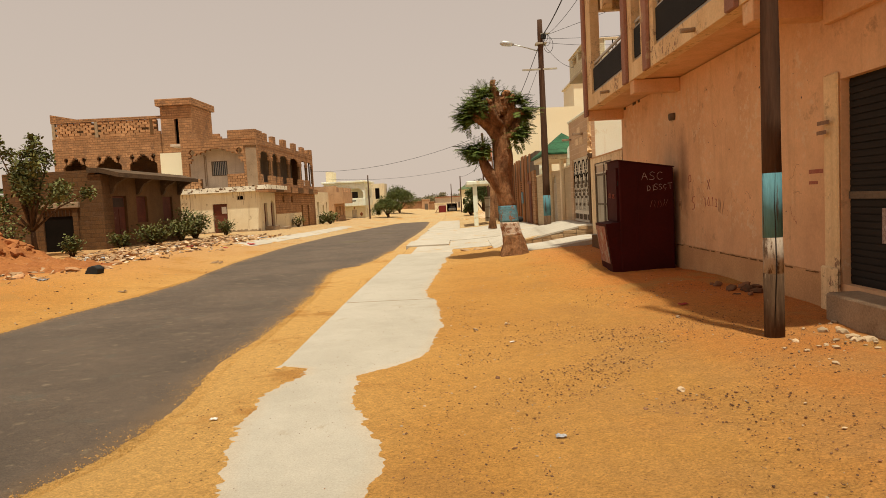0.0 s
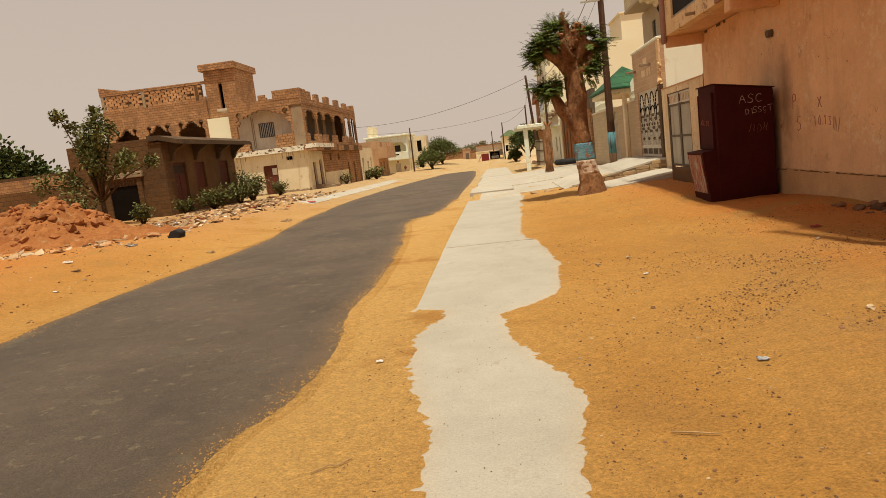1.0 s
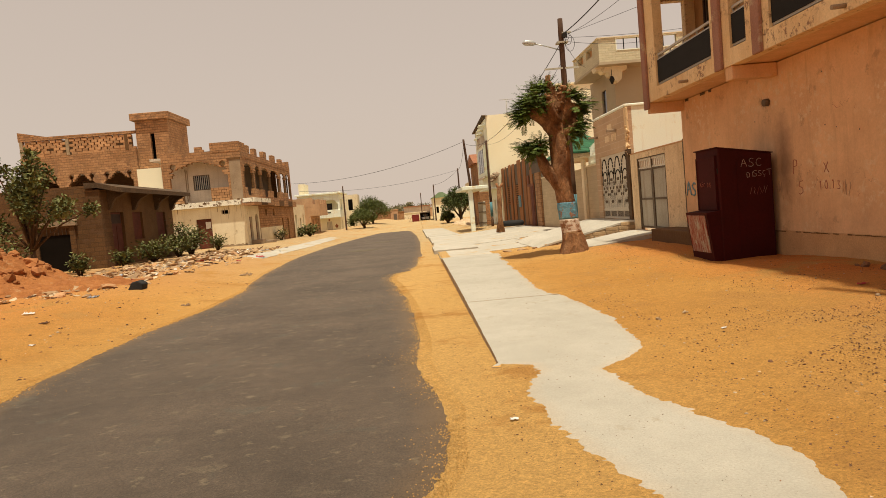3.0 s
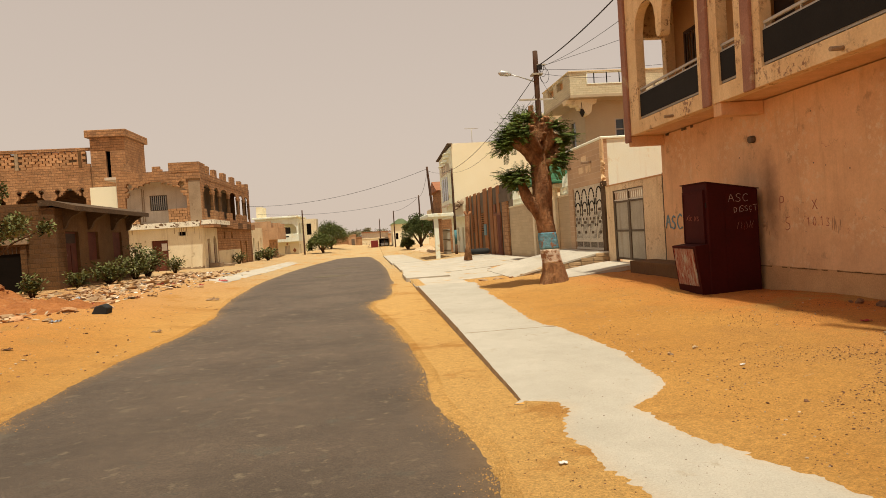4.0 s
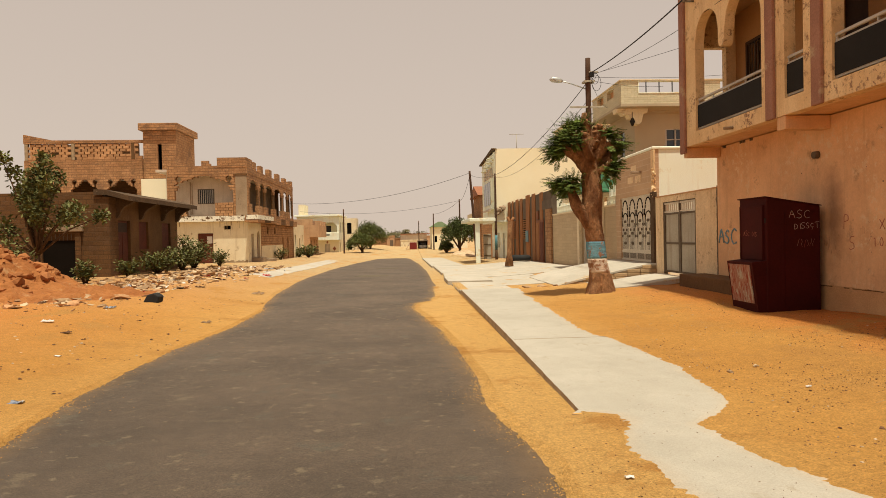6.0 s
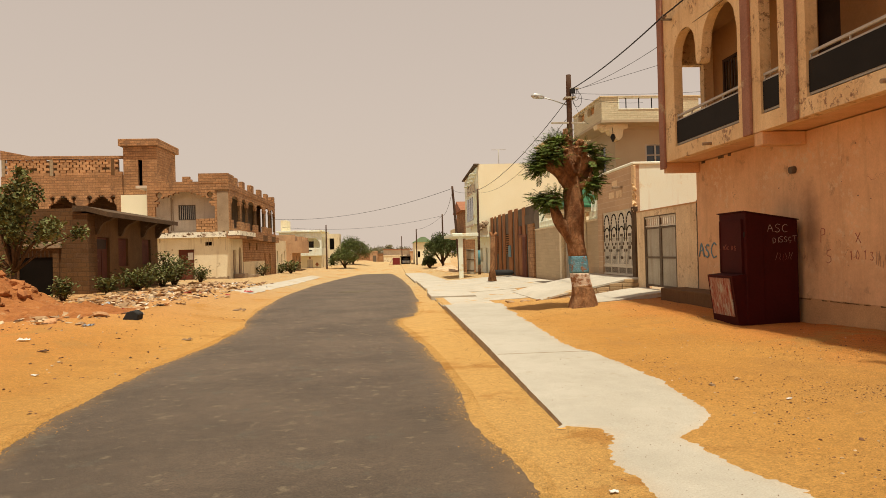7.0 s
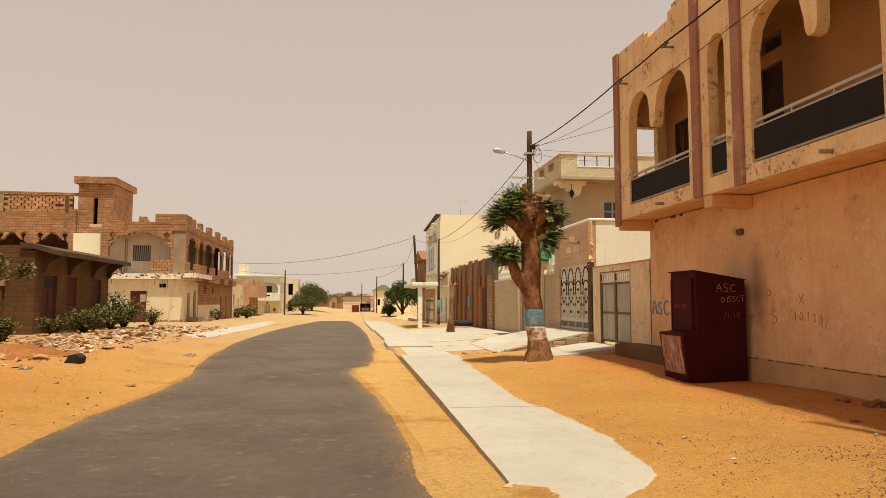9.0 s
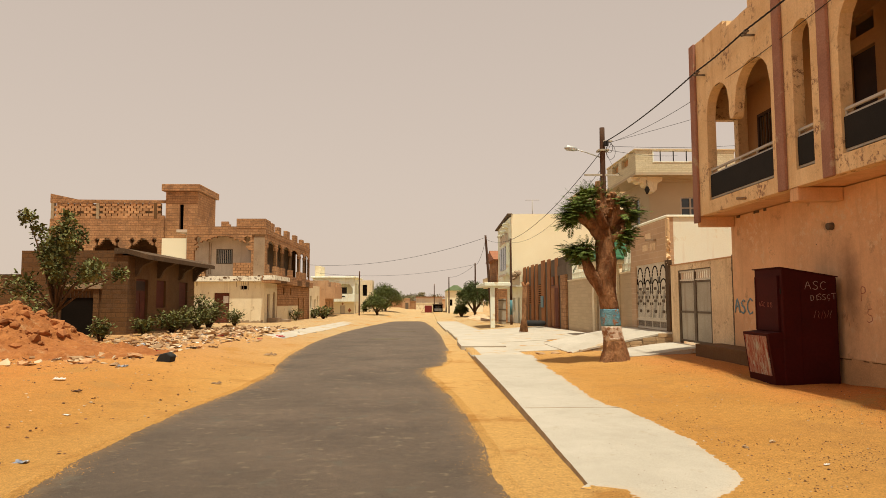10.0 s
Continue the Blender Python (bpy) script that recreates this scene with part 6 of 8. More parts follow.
part("body", bevelled(boxes((0.62, 1.82, 110.5, 113, -0.16, 1.02)), 0.03), CAR_RED, tr)
bm = bmesh.new()
prism(bm, [(0.0, -0.14), (0.05, -0.14), (0.6, 0.72), (0.6, 0.8)], "y", 110.6, 112.6)
part("flap", bm, CAR_RED, tr)
aw = thing("awning", (2.8, 112, -0.12), "dark awning on thin posts over a parked car", "awning")
part("awning_sheet", bevelled(boxes((1.95, 3.7, 110.2, 114, 1.18, 1.32)), 0.02), GREY_STRIPE, aw)
for x in (2.0, 2.8, 3.62):
    part("post", boxes((x, x + 0.07, 110.3, 110.37, -0.16, 1.179)), POLE_OLD, aw)
# black sheet added for the shade under the awning
part("back_sheet", boxes((1.98, 3.68, 113.9, 113.96, -0.16, 1.179)), DARK, aw)
cr = thing("parked_car", (2.9, 112, -0.12), "small pale grey car parked under an awning", "car")
part("body", bevelled(boxes((2.25, 3.45, 110.9, 113.6, 0.08, 0.55)), 0.1, 2), CAR_WHITE, cr)
part("cabin", bevelled(boxes((2.35, 3.35, 111.4, 113.0, 0.552, 0.98)), 0.12, 2), GLASS_DARK, cr)
for x in (2.22, 3.32):
    for y in (111.3, 113.1):
        bm = bmesh.new()
        tube(bm, [(x, y, 0.12), (x + 0.16, y, 0.12)], [0.26, 0.26], 12)
        part("wheel", bm, RUBBER, cr)

# ---- kiosk ----
kiosk = thing("kiosk", (7.7, 12.1, 0.15), "dark maroon sheet-metal vending kiosk with scrawled chalk letters", "kiosk")
bm = bmesh.new()
prism(bm, [(7.17, 0.02), (8.22, 0.02), (8.22, 2.165), (7.17, 2.35)], "y", 11.65, 12.68)
bevelled(bm, 0.015)
part("body", bm, MAROON, kiosk)
bm = bmesh.new()
prism(bm, [(7.13, 2.346), (8.24, 2.164), (8.24, 2.18), (7.13, 2.362)], "y", 11.63, 12.70)
part("roof_sheet", bm, MAROON, kiosk)
bm = bmesh.new()
prism(bm, [(7.169, 0.02), (7.169, 1.14), (6.88, 1.11), (7.02, 0.02)], "y", 11.67, 12.66)
part("counter_hopper", bm, MAROON, kiosk)
bm = bmesh.new()
prism(bm, [(6.883, 1.06), (6.868, 1.06), (6.962, 0.32), (6.977, 0.32)], "y", 11.75, 12.58)
part("worn_front", bm, WORN_PAINT, kiosk, "scraped grey and pink front panel")
sh = part("hatch", boxes((7.135, 7.169, 11.74, 12.60, 1.15, 2.2)), MAROON, kiosk)
part("hatch_frame", boxes((7.125, 7.134, 11.74, 11.78, 1.15, 2.2), (7.125, 7.134, 12.56, 12.60, 1.15, 2.2), (7.125, 7.134, 11.78, 12.56, 2.16, 2.2)), MAROON, sh)
part("hinge", boxes((7.125, 7.145, 11.64, 11.648, 1.85, 1.95)), WIRE, kiosk)
part("door_seam", boxes((7.52, 8.18, 11.640, 11.648, 0.25, 2.05)), MAROON, kiosk)


def south(x, y, z, tilt=0):
    return Matrix.Translation((x, y, z)) @ Euler((radians(90), radians(tilt), 0)).to_matrix().to_4x4()


def west(x, y, z, tilt=0):
    return Matrix.Translation((x, y, z)) @ Euler((radians(90), radians(tilt), radians(-90)), "XYZ").to_matrix().to_4x4()


# hand strokes of each letter on a unit grid
GLYPH = {"A": [[(0, 0), (0.35, 1), (0.72, 0)], [(0.12, 0.38), (0.62, 0.42)]], "S": [[(0.66, 0.86), (0.4, 1), (0.1, 0.82), (0.2, 0.58), (0.55, 0.42), (0.62, 0.16), (0.35, 0), (0.02, 0.12)]],
         "C": [[(0.7, 0.84), (0.42, 1), (0.08, 0.72), (0.05, 0.3), (0.32, 0), (0.7, 0.12)]], "D": [[(0.1, 0), (0.12, 1), (0.5, 0.86), (0.66, 0.5), (0.5, 0.12), (0.1, 0)]],
         "I": [[(0.3, 0), (0.3, 0.9)]], "O": [[(0.4, 1), (0.08, 0.6), (0.2, 0.1), (0.55, 0.05), (0.7, 0.55), (0.4, 1)]], "T": [[(0, 0.95), (0.75, 1)], [(0.38, 0.97), (0.36, 0)]],
         "ç": [[(0.6, 0.8), (0.3, 0.9), (0.06, 0.55), (0.2, 0.12), (0.6, 0.2)], [(0.36, 0.1), (0.42, -0.14), (0.24, -0.26)]], "L": [[(0.1, 1), (0.1, 0), (0.6, 0.05)]],
         "P": [[(0.1, 0), (0.14, 1), (0.55, 0.9), (0.55, 0.55), (0.14, 0.5)]], "5": [[(0.6, 1), (0.15, 0.95), (0.12, 0.58), (0.55, 0.5), (0.6, 0.15), (0.2, 0), (0.05, 0.1)]],
         "x": [[(0, 0.9), (0.7, 0)], [(0.65, 0.95), (0.05, 0.05)]], "1": [[(0.1, 0.8), (0.3, 1), (0.3, 0)]], "0": [[(0.4, 1), (0.1, 0.6), (0.2, 0.1), (0.5, 0), (0.66, 0.5), (0.4, 1)]],
         "3": [[(0.08, 0.95), (0.5, 0.95), (0.3, 0.56), (0.6, 0.3), (0.4, 0), (0.05, 0.1)]], ".": [[(0.1, 0.02), (0.16, 0.06)]]}


def scrawl(name, text, size, m, material, parent, label, width=0.011, seed=1, gap=0.92):
    """Hand-written strokes, slightly uneven, lying on a surface; m turns (along, up, out) into the world."""
    rng = random.Random(seed)
    bm, u = bmesh.new(), 0.0
    for chm in text:
        if chm != " ":
            k, lift = rng.uniform(0.88, 1.1), rng.uniform(-0.06, 0.06)
            for line in GLYPH[chm]:
                pts = []
                for (a, b), (c, d) in zip(line, line[1:]):
                    for i in range(4):
                        t = i / 4
                        pts.append((a + (c - a) * t, b + (d - b) * t))
                pts.append(line[-1])
                for i in range(1, len(pts) - 1):
                    pts[i] = tuple(0.5 * pts[i][j] + 0.25 * (pts[i - 1][j] + pts[i + 1][j]) for j in (0, 1))
                tube(bm, [m @ Vector(((u + p[0] * k) * size, (p[1] * k + lift) * size, 0.0005)) for p in pts], [width * (0.7 + 0.5 * rng.random()) * 0.5 for _ in pts], 5)
        u += gap * (0.45 if chm in ".I" else 1.0)
    return part(name, bm, material, parent, label)


scrawl("chalk_writing", "ASC", 0.15, south(7.60, 11.640, 1.93), CHALK, kiosk, "chalk letters", 0.011, 2, 0.98)
scrawl("chalk_writing", "DISSçT", 0.115, south(7.70, 11.640, 1.72, -3), CHALK, kiosk, "chalk letters", 0.010, 3, 0.80)
scrawl("chalk_writing", "ASC DIS", 0.095, west(7.1335, 12.46, 1.62, 2), PAINT_RED, kiosk, "faint scrawled letters", 0.008, 4, 0.86)
rng = random.Random(6)
for k in range(6):
    bm = bmesh.new()
    x, z = 7.78 + 0.06 * k, 1.42 + 0.05 * rng.random()
    tube(bm, [(x + rng.uniform(-.03, .03), 11.6385, z + dz) for dz in (0.08, 0.03, -0.02, -0.06)], [0.003] * 4, 4)
    part("chalk_smear", bm, WORN_PAINT, kiosk)
scrawl("wall_writing", "ASC", 0.38, west(WX - 0.001, 16.08, 1.42), PAINT_BLUE, house, "faded blue painted letters", 0.05, 5, 0.84)
scrawl("wall_writing", "P", 0.26, west(WX - 0.001, 11.18, 1.70), PAINT_RED, house, "red scrawl", 0.016, 6)
scrawl("wall_writing", "5", 0.26, west(WX - 0.001, 11.02, 1.34), PAINT_RED, house, "red scrawl", 0.016, 7)
scrawl("wall_writing", "x", 0.2, west(WX - 0.001, 10.22, 1.68), PAINT_RED, house, "red scrawl", 0.016, 8)
scrawl("wall_writing", "10.13", 0.16, west(WX - 0.001, 10.38, 1.40), PAINT_RED, house, "red scrawl", 0.014, 9, 0.9)
rng = random.Random(71)
for y0, z0, n, sp in ((11.75, 1.45, 16, 0.13), (9.75, 1.43, 12, 0.08)):      # rubbed charcoal smudges
    bm = bmesh.new()
    for k in range(n):
        y, z = y0 - abs(rng.gauss(0, sp)), z0 + rng.gauss(0, 0.05)
        tube(bm, [(WX - 0.0005, y, z - rng.uniform(0.03, 0.10)), (WX - 0.0005, y - 0.015, z), (WX - 0.0005, y - 0.01, z + rng.uniform(0.03, 0.10))], [0.004, 0.009, 0.004], 4)
    part("charcoal_smudge", bm, SCRAWL, house, "rubbed charcoal smudge", kind="stuff")
for y, z, w, h, m in ((6.32, 2.38, 0.26, 0.045, PAINT_DARK), (6.36, 2.27, 0.2, 0.045, PAINT_DARK), (6.66, 1.83, 0.32, 0.05, PAINT_RED), (6.72, 1.7, 0.2, 0.04, PAINT_RED)):
    part("number_bar", boxes((WX - 0.094 if y < 6.4 else WX - 0.004, WX - 0.090 if y < 6.4 else WX - 0.0, y - w / 2, y + w / 2, z, z + h)), m, house)


# ---- pollarded street tree ----
def frond(bm, base, d, length, rng, mi=0, pairs=13, w=0.05):
    """A feathery leaf: drooping midrib with leaflets on both sides."""
    d = Vector(d).normalized()
    side = d.cross(Vector((0, 0, 1)))
    side = side.normalized() if side.length > 0.1 else Vector((1, 0, 0))
    p = Vector(base)
    for i in range(pairs):
        t = i / pairs
        q = p + d * (length / pairs)
        d = (d + Vector((0, 0, 0.01 - 0.06 * rng.random()))).normalized()
        ll = length * 0.27 * (0.55 + math.sin(math.pi * min(1, t * 0.85 + 0.15)) * 0.6)
        for s in (-1, 1):
            tip = q + (side * s + d * 0.55 + Vector((0, 0, rng.uniform(-0.35, 0.1)))).normalized() * ll
            a = q + d * w * 0.5
            b = q - d * w * 0.5
            m = (q + tip) / 2
            f = bm.faces.new([bm.verts.new(v) for v in (b, m - d * w * 0.6 + Vector((0, 0, 0.01)), tip, m + d * w * 0.6, a)])
            f.material_index = mi
        p = q


tree = thing("street_tree", (5.42, 16.85, 0.12), "pollarded tree with feathery tufts and a blue and white painted trunk", "tree")
TY = 16.85
# height, middle and half width of the bole
STEM = [(0.0, 5.43, 0.46), (0.18, 5.44, 0.40), (0.46, 5.455, 0.335), (0.75, 5.43, 0.30), (1.03, 5.39, 0.282), (1.5, 5.345, 0.264), (2.0, 5.29, 0.262), (2.4, 5.262, 0.285), (2.76, 5.285, 0.285), (3.22, 5.255, 0.27), (3.55, 5.285, 0.21), (3.8, 5.25, 0.17), (4.0, 5.2, 0.11)]


def bole(lo, hi, material, name, label=""):
    """A stretch of the trunk: lobed at the foot, knotty higher up."""
    bm, n = bmesh.new(), 40
    zs = np.linspace(lo, hi, max(6, int((hi - lo) / 0.04)))
    rings = []
    for z in zs:
        cx = float(np.interp(z, [q[0] for q in STEM], [q[1] for q in STEM]))
        r = 0.91 * float(np.interp(z, [q[0] for q in STEM], [q[2] for q in STEM]))
        lobe = 0.13 * (1 - smooth01((z - 0.1) / 0.75))
        ring = []
        for k in range(n):
            a = 2 * math.pi * k / n
            c, w = math.cos(a), math.sin(a)
            rr = r * (1 + lobe * (math.sin(5 * a + 0.7) + 0.5 * math.sin(3 * a + 2.0)) + 0.10 * frac(c * 1.1, w * 1.1, z * 1.3, 4) + 0.05 * max(0.0, nz(c * 2.4, w * 2.4, z * 4.5) - 0.15) * 2.5)
            ring.append(bm.verts.new((cx + rr * c, TY + rr * w, z)))
        rings.append(ring)
    for a, b in zip(rings, rings[1:]):
        for k in range(n):
            bm.faces.new((a[k], a[(k + 1) % n], b[(k + 1) % n], b[k]))
    bm.faces.new(rings[0][::-1])
    bm.faces.new(rings[-1])
    return part(name, bm, material, tree, label, smooth=True)


bole(-0.02, 0.70, BARK, "trunk_foot", "flared reddish-brown foot")
bole(0.70, 1.07, BARK_WHITE, "white_band", "flaked whitewash band")
bole(1.07, 1.52, BARK_BLUE, "blue_band", "flaked blue paint band")
bole(1.52, 4.0, BARK, "trunk", "reddish-brown knobbly trunk")
rng = random.Random(11)
BOUGHS = [      # x, y beside the bole, z; radii; cut stubs at the end
    ([(5.22, 0, 1.98), (5.0, -0.04, 2.3), (4.83, -0.06, 2.48), (4.74, -0.06, 2.74), (4.72, -0.04, 2.96)], [0.20, 0.175, 0.145, 0.12, 0.10], 4),
    ([(5.24, 0, 3.42), (4.98, -0.05, 3.72), (4.74, -0.08, 3.88), (4.56, -0.06, 3.98), (4.45, 0.0, 4.12)], [0.21, 0.19, 0.155, 0.12, 0.09], 3),
    ([(4.86, -0.08, 3.84), (4.78, -0.15, 4.12), (4.74, -0.15, 4.38)], [0.13, 0.11, 0.07], 2),
    ([(5.22, -0.02, 3.95), (5.16, -0.05, 4.35), (5.12, -0.06, 4.6), (5.09, -0.06, 4.74)], [0.20, 0.14, 0.11, 0.08], 3),
    ([(5.26, -0.04, 4.0), (5.36, -0.1, 4.25), (5.40, -0.12, 4.45)], [0.17, 0.14, 0.11], 4),
    ([(5.33, 0, 3.66), (5.50, -0.06, 3.92), (5.66, -0.08, 4.06), (5.76, -0.08, 4.02)], [0.17, 0.15, 0.12, 0.10], 4),
    ([(5.50, -0.06, 3.92), (5.56, -0.1, 4.16), (5.55, -0.1, 4.32)], [0.12, 0.11, 0.09], 3),
    ([(5.40, 0.05, 3.5), (5.66, 0.1, 3.72), (5.84, 0.1, 3.94)], [0.14, 0.12, 0.08], 3),
    ([(5.40, -0.1, 3.35), (5.58, -0.2, 3.46), (5.70, -0.22, 3.56)], [0.10, 0.08, 0.06], 2),
    ([(5.22, 0.12, 3.6), (5.15, 0.4, 3.95), (5.1, 0.55, 4.35)], [0.17, 0.13, 0.09], 2),
    ([(5.2, -0.12, 3.7), (5.05, -0.38, 3.95), (4.98, -0.48, 4.2)], [0.15, 0.12, 0.08], 3),
]
for pts, rad, stubs in BOUGHS:
    bm = bmesh.new()
    line = [Vector((p[0], TY + p[1], p[2])) for p in pts]
    fine = [line[0]]
    rads = [rad[0]]
    for a, b, ra, rb in zip(line, line[1:], rad, rad[1:]):
        for k in (1, 2, 3):
            fine.append(a.lerp(b, k / 3))
            rads.append(ra + (rb - ra) * k / 3)
    for i in range(1, len(fine) - 1):
        fine[i] = fine[i] * 0.5 + (fine[i - 1] + fine[i + 1]) * 0.25
    tube(bm, fine, rads, 14, wob=0.42)
    part("limb", bm, BARK, tree, smooth=True)
    end = line[-1]
    for k in range(stubs):      # sawn-off ends
        o = ((end - line[-2]).normalized() * 0.9 + Vector((rng.uniform(-.8, .8), rng.uniform(-.9, .4), rng.uniform(-0.1, 0.7)))).normalized()
        r0, ln = rad[-1] * rng.uniform(0.45, 0.75), rng.uniform(0.10, 0.2)
        bm = bmesh.new()
        tube(bm, [end - o * 0.06, end + o * ln * 0.6, end + o * ln], [r0, r0 * 0.95, r0 * 0.85], 9, wob=0.35)
        stub = part("cut_stub", bm, BARK, tree, smooth=True)
        bm = bmesh.new()
        tube(bm, [end + o * (ln - 0.002), end + o * (ln + 0.008)], [r0 * 0.78, r0 * 0.6], 9, wob=0.3)
        part("cut_face", bm, CUT_WOOD, stub, "pale orange sawn face")
    for k in range(3):          # burrs along the limb
        i = rng.randrange(2, len(fine) - 1)
        o = Vector((rng.uniform(-1, 1), rng.uniform(-1, 0.3), rng.uniform(-0.6, 0.8))).normalized()
        bm = bmesh.new()
        rock(bm, fine[i] + o * rads[i] * 0.95, rng.uniform(0.035, 0.07), rng, 0.9, sub=2)
        part("burr", bm, BARK, tree, smooth=True)
bm = bmesh.new()
TUFTS = [       # x, y beside the bole, z, fronds, length, lean in x, lean in z
    (4.66, -0.05, 3.10, 62, 0.46, -0.5, 0.0), (4.50, 0.0, 3.14, 56, 0.44, -0.7, 0.0), (4.78, -0.05, 3.22, 34, 0.30, 0.1, 0.2), (4.62, 0.1, 2.98, 26, 0.36, -0.5, -0.35),
    (4.48, -0.02, 4.10, 74, 0.48, -0.75, 0.05), (4.44, 0.05, 3.98, 40, 0.46, -0.8, -0.25), (4.62, -0.1, 4.34, 74, 0.46, -0.45, 0.25), (4.80, -0.05, 4.58, 66, 0.40, -0.3, 0.5),
    (4.98, 0.1, 4.72, 34, 0.34, -0.1, 0.5), (4.70, 0.3, 4.25, 40, 0.44, -0.5, 0.1), (4.82, -0.3, 4.20, 24, 0.32, -0.4, 0.1),
    (5.58, 0.05, 4.44, 44, 0.34, 0.5, 0.25), (5.78, -0.05, 4.42, 34, 0.32, 0.6, 0.2), (5.86, -0.05, 4.12, 50, 0.42, 0.8, 0.0), (5.80, 0.15, 3.98, 26, 0.38, 0.7, -0.1),
    (5.72, -0.18, 3.50, 64, 0.38, 0.6, -0.05), (5.62, -0.22, 3.38, 30, 0.32, 0.3, -0.35), (5.84, 0.05, 3.68, 24, 0.30, 0.7, 0.1), (5.1, 0.5, 4.4, 50, 0.44, 0.0, 0.3), (5.40, 0.2, 4.6, 20, 0.28, 0.2, 0.5),
]
for x, dy, z, n, ln, lx, lz in TUFTS:
    for _ in range(int(n * 1.7)):
        o = (Vector((rng.gauss(0, 0.62), rng.gauss(-0.1, 0.62), rng.gauss(0.02, 0.30))) + Vector((lx, 0, lz * 0.5))).normalized()
        q = Vector((x, TY + dy, z - 0.07)) + Vector((rng.gauss(0, 0.085), rng.gauss(0, 0.12), rng.gauss(0, 0.075)))
        frond(bm, q, o, ln * rng.uniform(0.5, 1.05), rng, w=0.014, pairs=12)
part("crown", bm, LEAF, tree, "tufts of feathery green leaves")


# ---- broad-leaved shrubs, bush tree and far trees ----
def leaf_quad(bm, c, d, up, ln, w):
    s = d.cross(up)
    s = s.normalized() if s.length > 1e-3 else Vector((1, 0, 0))
    b = c + d * ln
    m1, m2 = c + d * ln * 0.35, c + d * ln * 0.75
    bm.faces.new([bm.verts.new(v) for v in (c, m1 + s * w * 0.5, m2 + s * w * 0.42, b, m2 - s * w * 0.42, m1 - s * w * 0.5)])


def shrub(name, loc, r, h, seed, label, stems=9, leaves=46, leaf=0.17, material=SHRUB_LEAF, category="shrub", lean=0.5):
    rng = random.Random(seed)
    t = thing(name, loc, label, category)
    wood, crown = bmesh.new(), bmesh.new()
    L = Vector(loc)
    for k in range(stems):
        a = 2 * math.pi * (k + rng.random() * 0.7) / stems
        reach = r * rng.uniform(0.35, 1.0)
        top = L + Vector((math.cos(a) * reach, math.sin(a) * reach, h * rng.uniform(0.55, 1.0)))
        mid = L + Vector((math.cos(a) * reach * 0.45, math.sin(a) * reach * 0.45, (top.z - L.z) * lean))
        tube(wood, [L + Vector((math.cos(a) * 0.05, math.sin(a) * 0.05, 0)), mid, top], [min(0.05, 0.03 * h), min(0.035, 0.02 * h), 0.006], 5)
        for i in range(leaves):
            q = rng.uniform(0.15, 1.0) ** 0.75
            p = (L.lerp(mid, q * 2) if q < 0.5 else mid.lerp(top, q * 2 - 1)) + Vector((rng.gauss(0, 0.09 * r + 0.03), rng.gauss(0, 0.09 * r + 0.03), rng.gauss(0, 0.05 * h)))
            if rng.random() < 0.45:
                o = Vector((rng.gauss(0, 1), rng.gauss(0, 1), rng.gauss(0, 1))).normalized() * rng.random() ** 0.4
                p = L + Vector((o.x * r * 0.85, o.y * r * 0.85, h * (0.45 + 0.42 * o.z)))
            if p.z < L.z + 0.05:
                continue
            d = Vector((rng.gauss(math.cos(a) * 0.5, 0.8), rng.gauss(math.sin(a) * 0.5, 0.8), rng.uniform(-0.2, 0.9))).normalized()
            leaf_quad(crown, p, d, Vector((rng.uniform(-.4, .4), rng.uniform(-.4, .4), 1)), leaf * rng.uniform(0.7, 1.25), leaf * 0.6)
    part("stem_wood", wood, POLE_OLD, t)
    part("crown", crown, material, t)
    return t


G = ground_z
LAB = "leafy grey-green milkweed shrub on rubble"
shrub("shrub", (-12.0, 29.6, G(-12, 30)), 0.6, 0.85, 1, LAB, 10, 50, 0.15)
shrub("shrub", (-11.7, 32.2, G(-12, 32)), 1.05, 1.15, 2, LAB, 13, 80, 0.15)
shrub("shrub", (-11.8, 36.0, G(-12, 36)), 1.1, 1.3, 3, LAB, 13, 80, 0.15)
shrub("shrub", (-11.8, 38.0, G(-12, 38)), 1.2, 2.0, 4, "tall leafy grey-green milkweed shrub", 15, 100, 0.16)
shrub("shrub", (-11.9, 43.6, G(-12, 44)), 0.75, 1.15, 5, LAB, 10, 60, 0.15)
shrub("shrub", (-12.0, 25.6, G(-12, 26)), 0.5, 0.9, 6, LAB, 9, 50, 0.14)
shrub("shrub", (-14.6, 25.5, G(-14, 25)), 0.9, 1.9, 7, LAB, 9, 50)
shrub("shrub", (-16.0, 25.0, G(-16, 25)), 0.9, 1.6, 8, LAB, 9, 50)
shrub("shrub", (-11.6, 63.0, G(-12, 63)), 0.9, 1.3, 9, "small shrub against the brick house", 8, 40)
shrub("shrub", (-10.6, 74.0, G(-11, 74)), 1.4, 1.6, 10, "green shrub beside the road", 9, 40, 0.3)
shrub("shrub", (-12.3, 78.0, G(-12, 78)), 1.0, 1.2, 12, "green shrub beside a cream house", 8, 30, 0.3)


